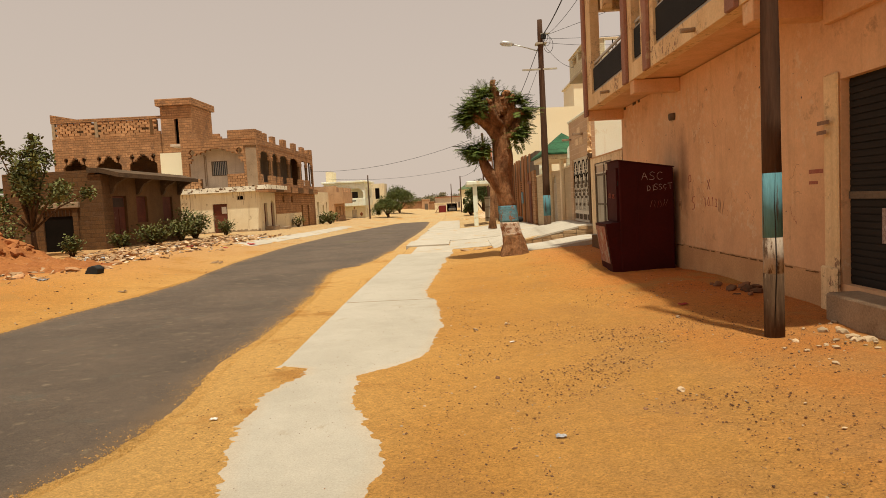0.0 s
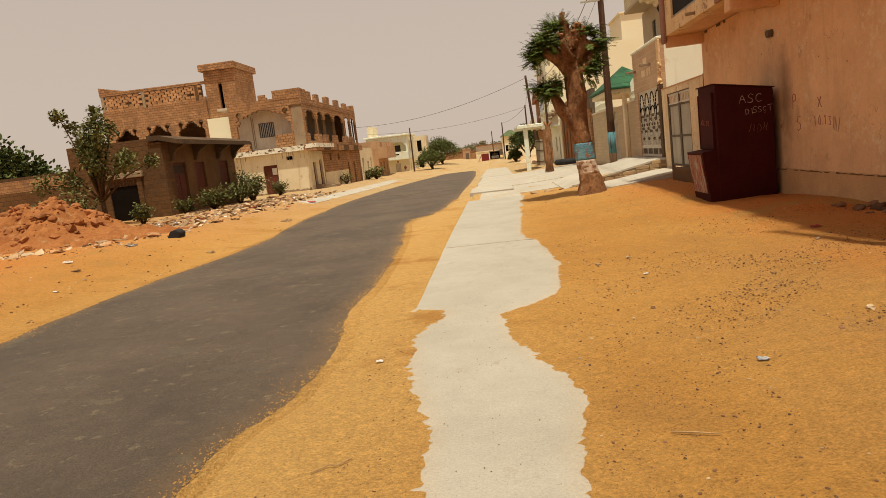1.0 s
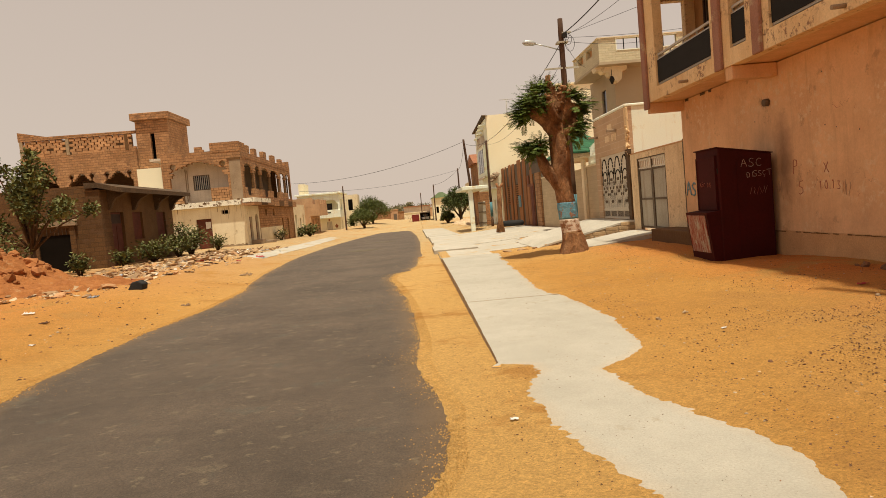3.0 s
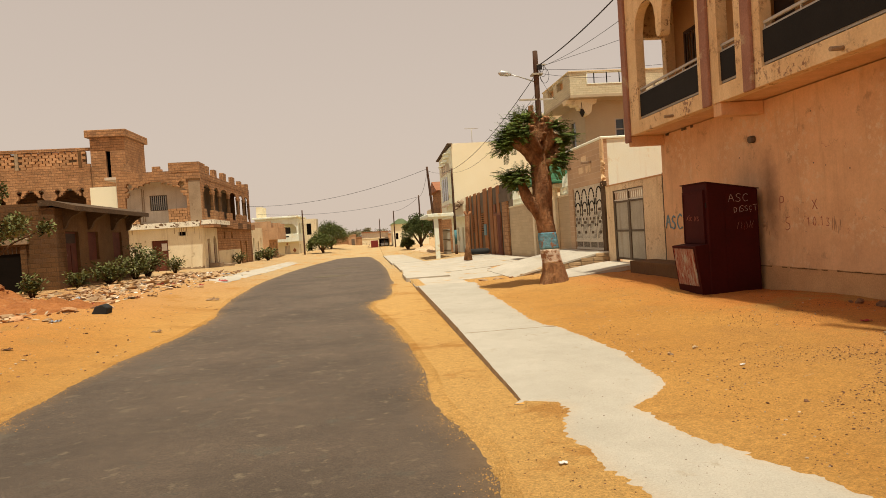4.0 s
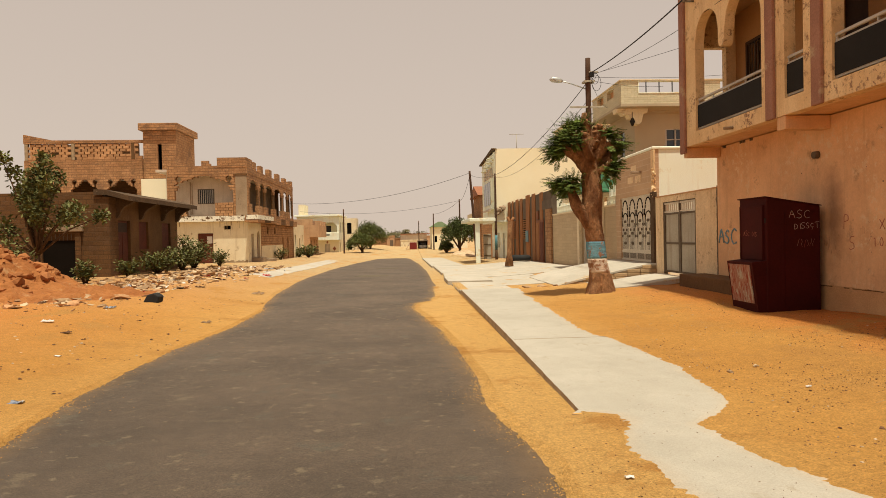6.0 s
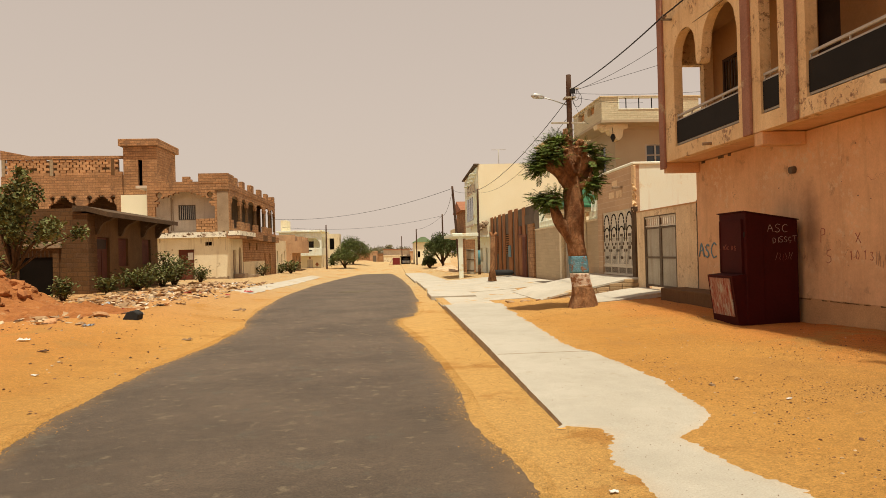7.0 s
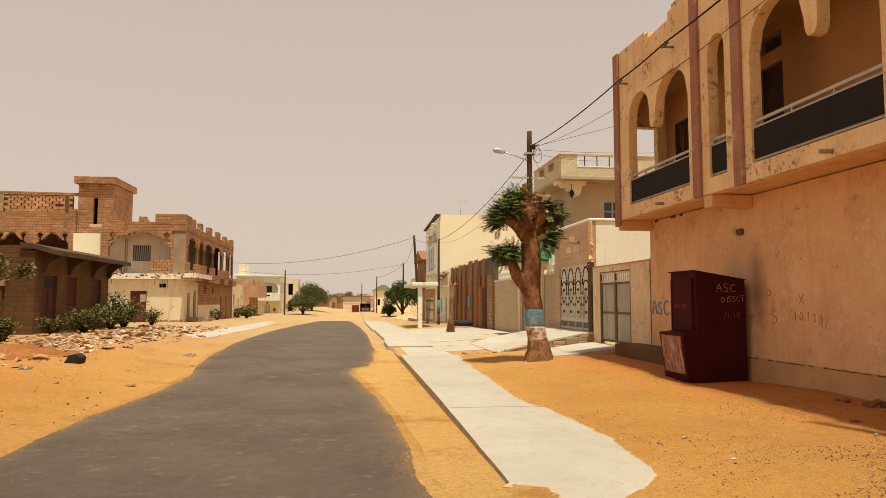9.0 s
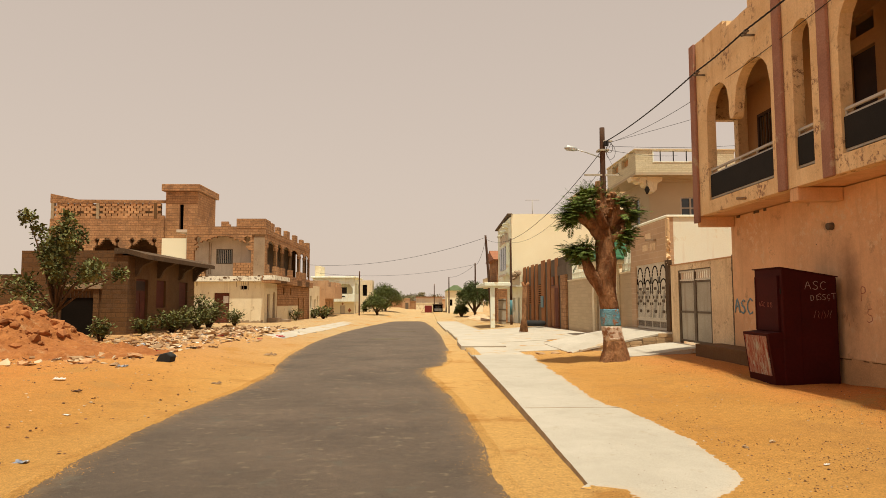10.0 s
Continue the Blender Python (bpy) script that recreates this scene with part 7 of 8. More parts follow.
def bush_tree():
    rng = random.Random(21)
    base = Vector((-14.5, 27.2, G(-14.5, 27.2)))
    t = thing("bush_tree", base, "open bush tree with grey-green oval leaves", "tree")
    fork = base + Vector((-0.1, 0, 1.1))
    bm = bmesh.new()
    tube(bm, [base - Vector((0, 0, 0.1)), base + Vector((-0.08, 0, 0.6)), fork], [0.13, 0.11, 0.1], 8, wob=0.2)
    part("trunk", bm, POLE_OLD, t, smooth=True)
    crown = bmesh.new()
    for x, z, r, n in ((-15.6, 5.2, 0.35, 90), (-15.7, 4.8, 0.3, 60), (-14.45, 5.35, 0.3, 80), (-14.4, 4.75, 0.5, 150), (-15.0, 4.4, 0.5, 130), (-13.8, 4.5, 0.35, 60), (-13.9, 4.1, 0.45, 110),
                       (-14.7, 3.8, 0.65, 210), (-15.4, 3.8, 0.45, 110), (-14.3, 3.2, 0.6, 180), (-13.6, 3.0, 0.5, 130), (-12.8, 3.05, 0.45, 110), (-12.1, 2.9, 0.32, 70), (-15.8, 2.5, 0.6, 130), (-16.8, 2.4, 0.5, 90), (-14.9, 2.7, 0.5, 120)):
        tip = Vector((x, 27.2 + rng.uniform(-0.7, 0.7), z))
        mid = fork.lerp(tip, 0.5) + Vector((0, 0, 0.25))
        b2 = bmesh.new()
        tube(b2, [fork, mid, tip], [0.06, 0.04, 0.012], 6, wob=0.2)
        part("limb", b2, POLE_OLD, t, smooth=True)
        for _ in range(int(n * 2.5)):
            o = Vector((rng.gauss(0, 1), rng.gauss(0, 1), rng.gauss(0, 0.9))).normalized() * r * rng.random() ** 0.45
            if rng.random() < 0.2:
                p = mid.lerp(tip, rng.random()) + o * 0.4
            else:
                p = tip + o
            d = (o + Vector((rng.gauss(0, .4), rng.gauss(0, .4), rng.gauss(0.1, .4)))).normalized()
            leaf_quad(crown, p, d, Vector((rng.uniform(-.6, .6), rng.uniform(-.6, .6), 1)), 0.155 * rng.uniform(0.7, 1.3), 0.10)
    part("crown", crown, SHRUB_LEAF, t)


bush_tree()



def far_tree(loc, r, h, trunk_h, seed, label, n=1500, leaf=0.42, material=FAR_LEAF):
    rng = random.Random(seed)
    t = thing("tree", loc, label, "tree")
    L = Vector(loc)
    wood = bmesh.new()
    tube(wood, [L - Vector((0, 0, 0.2)), L + Vector((0.1, 0, trunk_h * 0.6)), L + Vector((0, 0, trunk_h + 0.4 * (h - trunk_h)))], [0.22, 0.18, 0.08], 8)
    for k in range(6):
        a = k * 1.05 + rng.random()
        tube(wood, [L + Vector((0, 0, trunk_h * 0.8)), L + Vector((math.cos(a) * r * 0.4, math.sin(a) * r * 0.4, trunk_h + 0.25 * (h - trunk_h))), L + Vector((math.cos(a) * r * 0.8, math.sin(a) * r * 0.8, trunk_h + 0.5 * (h - trunk_h)))], [0.12, 0.08, 0.03], 6)
    part("trunk", wood, POLE_OLD, t)
    crown = bmesh.new()
    lobes = []
    for k in range(26):     # a dome of overlapping tufts, flat below
        a, q = k * 2.4 + rng.uniform(-0.3, 0.3), math.sqrt((k + 0.5) / 26)
        lobes.append((Vector((math.cos(a) * q * r * 0.8, math.sin(a) * q * r * 0.8, trunk_h + (h - trunk_h) * (0.16 + 0.64 * math.sqrt(max(0.0, 1 - q * q)) * rng.uniform(0.55, 1.0)))), r * rng.uniform(0.24, 0.38)))
    for i in range(n):
        c, lr = lobes[i % len(lobes)]
        o = Vector((rng.gauss(0, 1), rng.gauss(0, 1), rng.gauss(0, 0.55))).normalized() * lr * rng.uniform(0.5, 1.08)
        leaf_quad(crown, L + c + o, (o + Vector((rng.gauss(0, .5), rng.gauss(0, .5), rng.gauss(0, .5)))).normalized(), Vector((rng.uniform(-1, 1), rng.uniform(-1, 1), 0.8)), leaf * rng.uniform(0.7, 1.3), leaf * 0.7)
    part("crown", crown, material, t)
    return t


far_tree((-5.8, 108, fall(108)), 3.0, 5.3, 0.75, 31, "broad flat-crowned olive-green shade tree at the roadside", 9000, 0.17)
far_tree((-6.05, 92.5, fall(92.5)), 2.0, 3.6, 0.75, 32, "small flat-crowned shade tree at the roadside", 6500, 0.15)
far_tree((7.3, 90, fall(90)), 2.5, 6.0, 0.9, 33, "dense dark green tree beside a wall", 11000, 0.17, DARK_LEAF)
far_tree((5.6, 91, fall(91)), 1.0, 2.1, 0.2, 35, "low dark green bush beside a wall", 3000, 0.16, DARK_LEAF)
far_tree((-46.4, 60, 0.2), 6.6, 8.4, 1.0, 34, "large dark green tree behind the yard wall", 12000, 0.4, DARK_LEAF)
# horizon trees, their leaves coloured pale for haze
for k in range(6):
    far_tree((-6.4 + k * 1.9 + 0.5 * (k % 2), 172 + 5 * (k % 3), 0.0), 1.6 + 0.5 * (k % 3), 3.0 + (k * 37 % 4) * 0.5, 1.6, 40 + k, "flat-crowned tree on the horizon, haze in its leaf colour", 700, 0.3, HAZE_LEAF)


# ---- poles, lamp and cables ----
def pole(loc, h, r, lean, bands, label):
    t = thing("utility_pole", loc, label, "utility pole", "utility poles")
    L = Vector(loc)
    cuts = [0.0] + [b[0] for b in bands] + [h]
    mats = [POLE_OLD if bands else POLE_WOOD] + [b[1] for b in bands]
    for a, b, m in zip(cuts, cuts[1:], mats):
        bm = bmesh.new()
        n = max(2, int((b - a) / 0.5) + 1)
        zs = np.linspace(a, b, n)
        tube(bm, [(L.x + lean[0] * z / h, L.y + lean[1] * z / h, L.z - (0.25 if z == 0 else 0) + z) for z in zs], [r * (1 - 0.35 * z / h) for z in zs], 16, wob=0.10)
        part("shaft" if m is POLE_WOOD else "foot" if m is POLE_OLD else "paint_band", bm, m, t, smooth=True)
    return t


p0 = pole((7.14, 5.18, 0.22), 8.6, 0.097, (0.0, 0.0), [(0.62, POLE_WHITE), (0.98, POLE_BLUE), (1.62, POLE_WOOD)], "dark wooden utility pole with blue and white paint bands")
bm = bmesh.new()
tube(bm, [(7.1, 5.086, 0.3), (7.13, 5.086, 0.9), (7.12, 5.090, 1.5), (7.14, 5.094, 2.1)], [0.003, 0.006, 0.005, 0.002], 4)
part("crack", bm, WIRE, p0, "long dark drying crack")
p1 = pole((7.5, 25.1, 0.25), 8.3, 0.15, (0.0, 0.0), [(0.7, POLE_BLUE), (1.5, POLE_WOOD)], "dark wooden utility pole carrying a street lamp")
part("crossarm", boxes((6.75, 8.1, 25.0, 25.06, 6.62, 6.68)), GREY_METAL, p1)
part("insulator_bracket", boxes((7.5, 7.85, 24.9, 24.96, 7.95, 8.0)), GREY_METAL, p1)
part("insulator_bracket", boxes((7.3, 7.72, 24.9, 25.3, 7.6, 7.66)), GREY_METAL, p1)
bm = bmesh.new()
tube(bm, [(7.45, 25.1, 7.35), (6.8, 24.9, 7.52), (6.35, 24.75, 7.60)], [0.025, 0.025, 0.022], 8)
arm = part("lamp_arm", bm, LAMP_METAL, p1)
bm = bmesh.new()
tube(bm, [(6.42, 24.78, 7.60), (6.3, 24.74, 7.62), (6.0, 24.66, 7.64), (5.9, 24.63, 7.63)], [0.05, 0.10, 0.11, 0.03], 10)
part("lamp_head", bm, LAMP_METAL, arm, "grey street lamp head", smooth=True)
bm = bmesh.new()
for k, (r, x, z) in enumerate(((0.22, 7.72, 7.72), (0.3, 7.78, 7.55), (0.16, 7.68, 7.86))):
    tube(bm, [(x + r * 0.6 * math.sin(a), 24.9 + 0.03 * k, z + r * math.cos(a)) for a in [2 * math.pi * i / 18 for i in range(17)]], [0.009] * 17, 5)
part("slack_cable", bm, WIRE, p1, "loops of slack black cable")
part("clamp", bevelled(boxes((7.52, 7.7, 24.88, 24.98, 7.78, 7.98)), 0.02), WIRE, p1)
pole((7.25, 66.0, -0.5), 8.8, 0.16, (-0.6, 0.0), [], "leaning dark wooden utility pole")
pole((7.1, 50.2, -0.1), 6.6, 0.11, (0.0, 0.0), [(0.8, POLE_BLUE), (1.9, POLE_WOOD)], "thin wooden pole with a blue paint band")
pole((7.6, 92.0, -0.8), 7.8, 0.14, (0.0, 0.0), [], "wooden utility pole down the street")
pole((4.4, 104.0, -1.0), 6.5, 0.12, (0.0, 0.0), [], "wooden utility pole down the street")
pole((2.6, 135.0, -1.3), 6.5, 0.12, (0.0, 0.0), [], "wooden utility pole down the street")
pole((-8.2, 90.0, -0.8), 6.6, 0.12, (0.0, 0.0), [], "wooden utility pole beside the white house")


def cable(a, b, sag, r, label, n=24, twist=False):
    a, b = Vector(a), Vector(b)
    bm = bmesh.new()
    strands = 3 if twist else 1
    m = n * 10 if twist else n
    for s in range(strands):
        pts = []
        for i in range(m + 1):
            t = i / m
            p = a.lerp(b, t) - Vector((0, 0, 4 * sag * t * (1 - t)))
            if twist:
                w = t * (b - a).length * 9 + s * 2.094
                p += Vector((math.cos(w), 0, math.sin(w))) * r * 0.9
            pts.append(p)
        tube(bm, pts, [r] * len(pts), 4)
    return solid("cable", bm, WIRE, label, "cable", "overhead cables")


cable((7.62, 24.95, 7.98), (7.24, 15.35, 7.42), 0.12, 0.011, "black twisted overhead cable from the pole", 12, True)
cable((7.24, 15.35, 7.42), (7.24, 12.83, 7.42), 0.03, 0.011, "black twisted overhead cable along the balcony", 4, True)
cable((7.24, 12.83, 7.42), (7.2, 5.3, 7.55), 0.12, 0.011, "black twisted overhead cable along the balcony", 10, True)
cable((7.7, 24.95, 7.9), (7.25, 5.3, 7.0), 0.55, 0.007, "thin black overhead cable")
cable((7.45, 25.1, 7.6), (6.72, 66.0, 7.9), 1.5, 0.014, "black twisted overhead cable between the poles", 40)
cable((7.55, 25.1, 7.7), (12, 29, 8.3), 0.1, 0.008, "thin black service cable to a house")
cable((7.6, 25.0, 7.9), (14, 16.5, 8.6), 0.1, 0.007, "thin black service cable to a house")
cable((7.6, 25.0, 7.6), (9.5, 29.2, 7.4), 0.2, 0.007, "thin black service cable to a house")
cable((7.6, 25.0, 7.8), (13.5, 25.6, 8.0), 0.08, 0.008, "thin black service cable to a house")
cable((7.45, 25.1, 6.9), (7.2, 50.2, 6.2), 0.8, 0.008, "thin black service cable along the houses")
cable((6.7, 66, 8.1), (-13, 75, 5.9), 1.0, 0.02, "cable across the street", 30)
cable((7.6, 92, 6.8), (-14, 90, 5.6), 0.9, 0.02, "cable across the street", 30)
cable((6.7, 66, 8.0), (7.6, 92, 6.8), 0.7, 0.018, "overhead cable along the street")
cable((7.6, 92, 6.8), (4.4, 104, 5.4), 0.4, 0.018, "overhead cable along the street")

# ---- spoil heap, rubble, stones and litter ----
def heap(cx, cy, rx, ry, h, seed, material=RED_SAND, label="heap of crumbling red earth"):
    n = 46
    vs, fs = [], []
    for j in range(n + 1):
        for i in range(n + 1):
            x, y = cx + rx * (2 * i / n - 1), cy + ry * (2 * j / n - 1)
            d = math.hypot((x - cx) / rx, (y - cy) / ry)
            b = max(0.0, 1 - d ** 1.4)
            z = h * b * (0.9 + 0.45 * frac(x * 0.8 + seed, y * 0.8)) + 0.16 * min(1, b * 3) * frac(x * 2.6, y * 2.6, seed, 4)
            vs.append((x, y, ground_z(x, y) - 0.05 + max(0, z) - (0.12 if d > 0.97 else 0)))
    for j in range(n):
        for i in range(n):
            a = j * (n + 1) + i
            fs.append((a, a + 1, a + n + 2, a + n + 1))
    me = bpy.data.meshes.new("spoil_heap")
    me.from_pydata(vs, [], fs)
    me.materials.append(material)
    return tagged(new("spoil_heap", me), label, "earth heap", kind="structure")


heap(-12.2, 19.8, 3.0, 3.0, 1.45, 3.0)
heap(-9.2, 18.6, 2.6, 2.2, 0.32, 9.0)
heap(7.0, 80.0, 2.0, 3.0, 0.75, 14.0, PALE_STONE, "heap of pale rubble and sand beside the road")
heap(5.2, 76.0, 1.5, 2.5, 0.3, 15.0, SAND, "low heap of yellow sand beside the road")
rng = random.Random(77)
bm = bmesh.new()
for _ in range(420):
    x, y = rng.gauss(-12.0, 1.2), rng.gauss(19.3, 1.2)
    d = math.hypot((x + 12.2) / 3.0, (y - 19.8) / 3.0)
    if d > 1:
        continue
    b = max(0, 1 - d ** 1.4)
    z = 1.45 * b * (0.9 + 0.45 * frac(x * 0.8 + 3.0, y * 0.8)) + 0.16 * min(1, b * 3) * frac(x * 2.6, y * 2.6, 3.0, 4)
    rock(bm, (x, y, ground_z(x, y) - 0.05 + max(0, z)), 0.025 + 0.20 * rng.random() ** 2.6, rng, 0.7, sub=2 if rng.random() < 0.5 else 1)
solid("clods", bm, RED_STONE, "red earth clods on the heap", "earth clods", kind="stuff")


def scatter(name, material, label, category, n, rfun, pos, seed, flat=0.5, shard=False):
    """Many uneven stones, or broken flat pieces lying askew, in one mesh."""
    rng = random.Random(seed)
    bm = bmesh.new()
    if shard:
        prism(bm, [(-1, -0.6), (0.3, -0.9), (1, -0.2), (0.7, 0.7), (-0.5, 0.8)], "z", -0.5, 0.5)
        bmesh.ops.triangulate(bm, faces=bm.faces)
    else:
        bmesh.ops.create_icosphere(bm, subdivisions=1, radius=1.0)
    bm.verts.index_update()
    base = np.array([v.co[:] for v in bm.verts])
    tris = np.array([[v.index for v in f.verts] for f in bm.faces])
    bm.free()
    g = np.random.default_rng(seed)
    vs, fs = [], []
    for _ in range(n):
        x, y = pos(rng)
        if -3.6 < x < 1.55 or (x < 3.9 and along(PAV_L, y) < x < along(PAV_R, y) + 0.05):
            continue
        r = rfun(rng)
        a = rng.uniform(0, 6.3)
        q = base * (1 + 0.35 * g.uniform(-1, 1, (len(base), 1))) * np.array([rng.uniform(0.7, 1.35), rng.uniform(0.6, 1.1), flat * rng.uniform(0.7, 1.2)]) * r
        if shard:
            p, k = rng.gauss(0, 0.28), rng.gauss(0, 0.28)
            q = q + np.outer(q[:, 0], [0, 0, p]) + np.outer(q[:, 1], [0, 0, k])
        c, s = math.cos(a), math.sin(a)
        q = q @ np.array([[c, s, 0], [-s, c, 0], [0, 0, 1]]) + np.array([x, y, ground_z(x, y) + r * 0.15])
        fs.extend((tris + len(vs)).tolist())
        vs.extend(q.tolist())
    me = bpy.data.meshes.new(name)
    me.from_pydata(vs, [], fs)
    me.materials.append(material)
    return tagged(new(name, me), label, category, kind="stuff")


FIELD = "broken slabs and block pieces strewn over the sand"
scatter("rubble", STONE, FIELD, "rubble", 1100, lambda g: 0.025 + 0.17 * g.random() ** 4, lambda g: (min(-7.2, g.gauss(-9.6, 1.2)), g.uniform(17, 40)), 101, 0.28, True)
scatter("rubble", PALE_STONE, "pale plaster shards and lumps", "rubble", 1100, lambda g: 0.018 + 0.13 * g.random() ** 4, lambda g: (min(-7.0, g.gauss(-9.2, 1.3)), g.uniform(15, 40)), 102, 0.25, True)
scatter("rubble", BRICK_PIECE, "lumps of sand-coloured broken block", "rubble", 360, lambda g: 0.02 + 0.13 * g.random() ** 4, lambda g: (min(-7.3, g.gauss(-9.9, 1.3)), g.uniform(15, 40)), 122, 0.45, True)
scatter("rubble", DARK_STONE, "dark broken rubble and charred scraps", "rubble", 900, lambda g: 0.012 + 0.12 * g.random() ** 5, lambda g: (min(-6.9, g.gauss(-9.2, 1.6)), g.uniform(14, 42)), 112, 0.35, True)
scatter("scraps", PAPER, "torn white paper and plastic scraps over the rubble", "litter", 130, lambda g: 0.02 + 0.10 * g.random() ** 3, lambda g: (min(-6.4, g.gauss(-8.6, 1.3)), g.uniform(17, 38)), 132, 0.2, True)
scatter("scraps", BLUE_LITTER, "torn grey-blue plastic scraps over the rubble", "litter", 70, lambda g: 0.02 + 0.09 * g.random() ** 3, lambda g: (min(-6.4, g.gauss(-8.8, 1.4)), g.uniform(17, 38)), 133, 0.25, True)


def blown_sand(edge, side, n, y0, y1, reach, seed, label):
    """Low specks of drifted sand that thin out over the asphalt from its edge."""
    rng = random.Random(seed)
    vs, fs = [], []
    for _ in range(n):
        y = y0 + (y1 - y0) * rng.random() ** 1.3
        gust = reach * (0.35 + 1.3 * smooth01(0.5 + 0.9 * nz(y * 1.3, side * 7.0)))
        x = along(edge, y) - side * (rng.expovariate(1 / gust) - 0.05)
        z = fall(y) + 0.012 + 0.008 * nz(x * 0.6, y * 0.3) - 0.010 * smooth01(abs(x + 1.1) / 2.6)
        r = 0.0025 + 0.011 * rng.random() ** 4 + 0.0003 * y
        a, k = rng.uniform(0, 6.3), len(vs)
        for i in range(5):
            t = a + i * 1.257
            q = r * rng.uniform(0.6, 1.2)
            vs.append((x + q * math.cos(t), y + 1.5 * q * math.sin(t), z - 0.004))
        vs.append((x, y, z + 0.003 + 0.16 * r))
        fs += [(k + i, k + (i + 1) % 5, k + 5) for i in range(5)]
    me = bpy.data.meshes.new("blown_sand")
    me.from_pydata(vs, [], fs)
    me.materials.append(SAND)
    return tagged(new("blown_sand", me), label, "sand", kind="stuff")


blown_sand(ROAD_R, 1, 15000, 1.0, 24, 0.085, 171, "specks of blown sand along the asphalt edge")
blown_sand(ROAD_L, -1, 9000, 3.0, 26, 0.11, 172, "specks of blown sand along the asphalt edge")
PEB = "small dark pebbles in the sand"
scatter("pebbles", DARK_STONE, PEB, "pebbles", 5200, lambda g: 0.0016 + 0.0055 * g.random() ** 3, lambda g: (g.uniform(3.3, 7.6), g.uniform(0.4, 6.5)), 143, 0.6)
scatter("pebbles", DARK_STONE, PEB, "pebbles", 3800, lambda g: 0.0025 + 0.010 * g.random() ** 3, lambda g: (g.uniform(3.4, 7.8), g.uniform(1.2, 9)), 103, 0.6)
scatter("pebbles", DARK_STONE, PEB, "pebbles", 3600, lambda g: 0.0025 + 0.010 * g.random() ** 3, lambda g: (g.gauss(5.7, 0.9), g.gauss(4.6, 1.0)), 104, 0.6)
scatter("pebbles", DARK_STONE, PEB, "pebbles", 800, lambda g: 0.003 + 0.011 * g.random() ** 3, lambda g: (g.uniform(3.7, 8.2), g.uniform(8, 17)), 114, 0.6)
scatter("pebbles", PALE_STONE, "small pale pebbles in the sand", "pebbles", 700, lambda g: 0.004 + 0.012 * g.random() ** 3, lambda g: (g.uniform(3.4, 7.6), g.uniform(1.2, 13)), 105, 0.6)
scatter("pebbles", DARK_STONE, "small dark pebbles along the road edge", "pebbles", 1400, lambda g: 0.002 + 0.007 * g.random() ** 3, lambda g: (g.uniform(1.4, 2.3), g.uniform(1.0, 14)), 106, 0.6)
scatter("pebbles", DARK_STONE, "small stones on the sandy verge", "pebbles", 620, lambda g: 0.005 + 0.026 * g.random() ** 3, lambda g: (-3.7 - abs(g.gauss(0, 2.6)), g.uniform(3.5, 20)), 107, 0.55)
scatter("pebbles", PALE_STONE, "small pale stones on the sandy verge", "pebbles", 260, lambda g: 0.005 + 0.026 * g.random() ** 3, lambda g: (-3.7 - abs(g.gauss(0, 2.6)), g.uniform(3.5, 20)), 117, 0.55)
scatter("broken_stones", PALE_STONE, "broken stones at the pole's foot", "stones", 46, lambda g: 0.012 + 0.05 * g.random() ** 2, lambda g: (g.gauss(7.6, 0.28), g.gauss(4.9, 0.5)), 108, 0.6)


def one_rock(name, x, y, r, material, label, seed, flat=0.6):
    bm = bmesh.new()
    rock(bm, (x, y, ground_z(x, y) + r * flat * 0.35), r, random.Random(seed), flat, sub=2)
    return solid(name, bm, material, label, "stone")


for i, (x, y, r, m) in enumerate(((4.15, 7.0, 0.05, PALE_STONE), (4.56, 7.2, 0.04, PALE_STONE), (5.73, 3.75, 0.055, PALE_STONE), (4.3, 4.65, 0.035, DARK_STONE), (4.0, 4.75, 0.03, DARK_STONE), (5.35, 3.4, 0.03, DARK_STONE), (6.6, 6.5, 0.04, PALE_STONE))):
    one_rock("stone", x, y, r * 0.7, m, "small loose stone on the sand", 200 + i)
rng = random.Random(15)
for i in range(16):
    one_rock("broken_slab", 7.75 + 0.45 * rng.random(), 7.5 + 1.2 * rng.random(), 0.03 + 0.08 * rng.random() ** 2, DARK_STONE, "dark broken concrete lump by the wall", 230 + i, 0.5)
for i, (x, y, r) in enumerate(((-7.6, 15.6, 0.3), (-8.3, 16.6, 0.25), (-7.2, 17.4, 0.28), (-6.7, 15.1, 0.16), (-8.9, 15.3, 0.2), (-6.4, 17.8, 0.2), (-7.0, 19.5, 0.26), (-8.2, 22.0, 0.3), (-6.9, 21.5, 0.2), (-9.8, 15.0, 0.28))):
    one_rock("rubble_block", x, y, r * 0.7, STONE if i % 2 else BRICK_PIECE, "broken building block on the sand", 250 + i, 0.5)
one_rock("stone_heap_block", 4.6, 20.3, 0.22, STONE, "heap of stones before the ramp", 290, 0.4)
one_rock("stone_heap_block", 4.2, 20.6, 0.15, STONE, "heap of stones before the ramp", 291, 0.4)
one_rock("stone_heap_block", 5.0, 20.1, 0.15, DARK_STONE, "heap of stones before the ramp", 292, 0.4)

# black broken box on the verge
bm = bmesh.new()
prism(bm, [(-6.24, 0.0), (-5.86, 0.0), (-5.83, 0.16), (-5.96, 0.25), (-6.12, 0.21)], "y", 16.25, 16.6)
bmesh.ops.translate(bm, verts=bm.verts, vec=(0, 0, ground_z(-6, 16.4) - 0.02))
solid("broken_crate", bevelled(bm, 0.02), RUBBER, "broken black plastic crate on the sand", "crate")


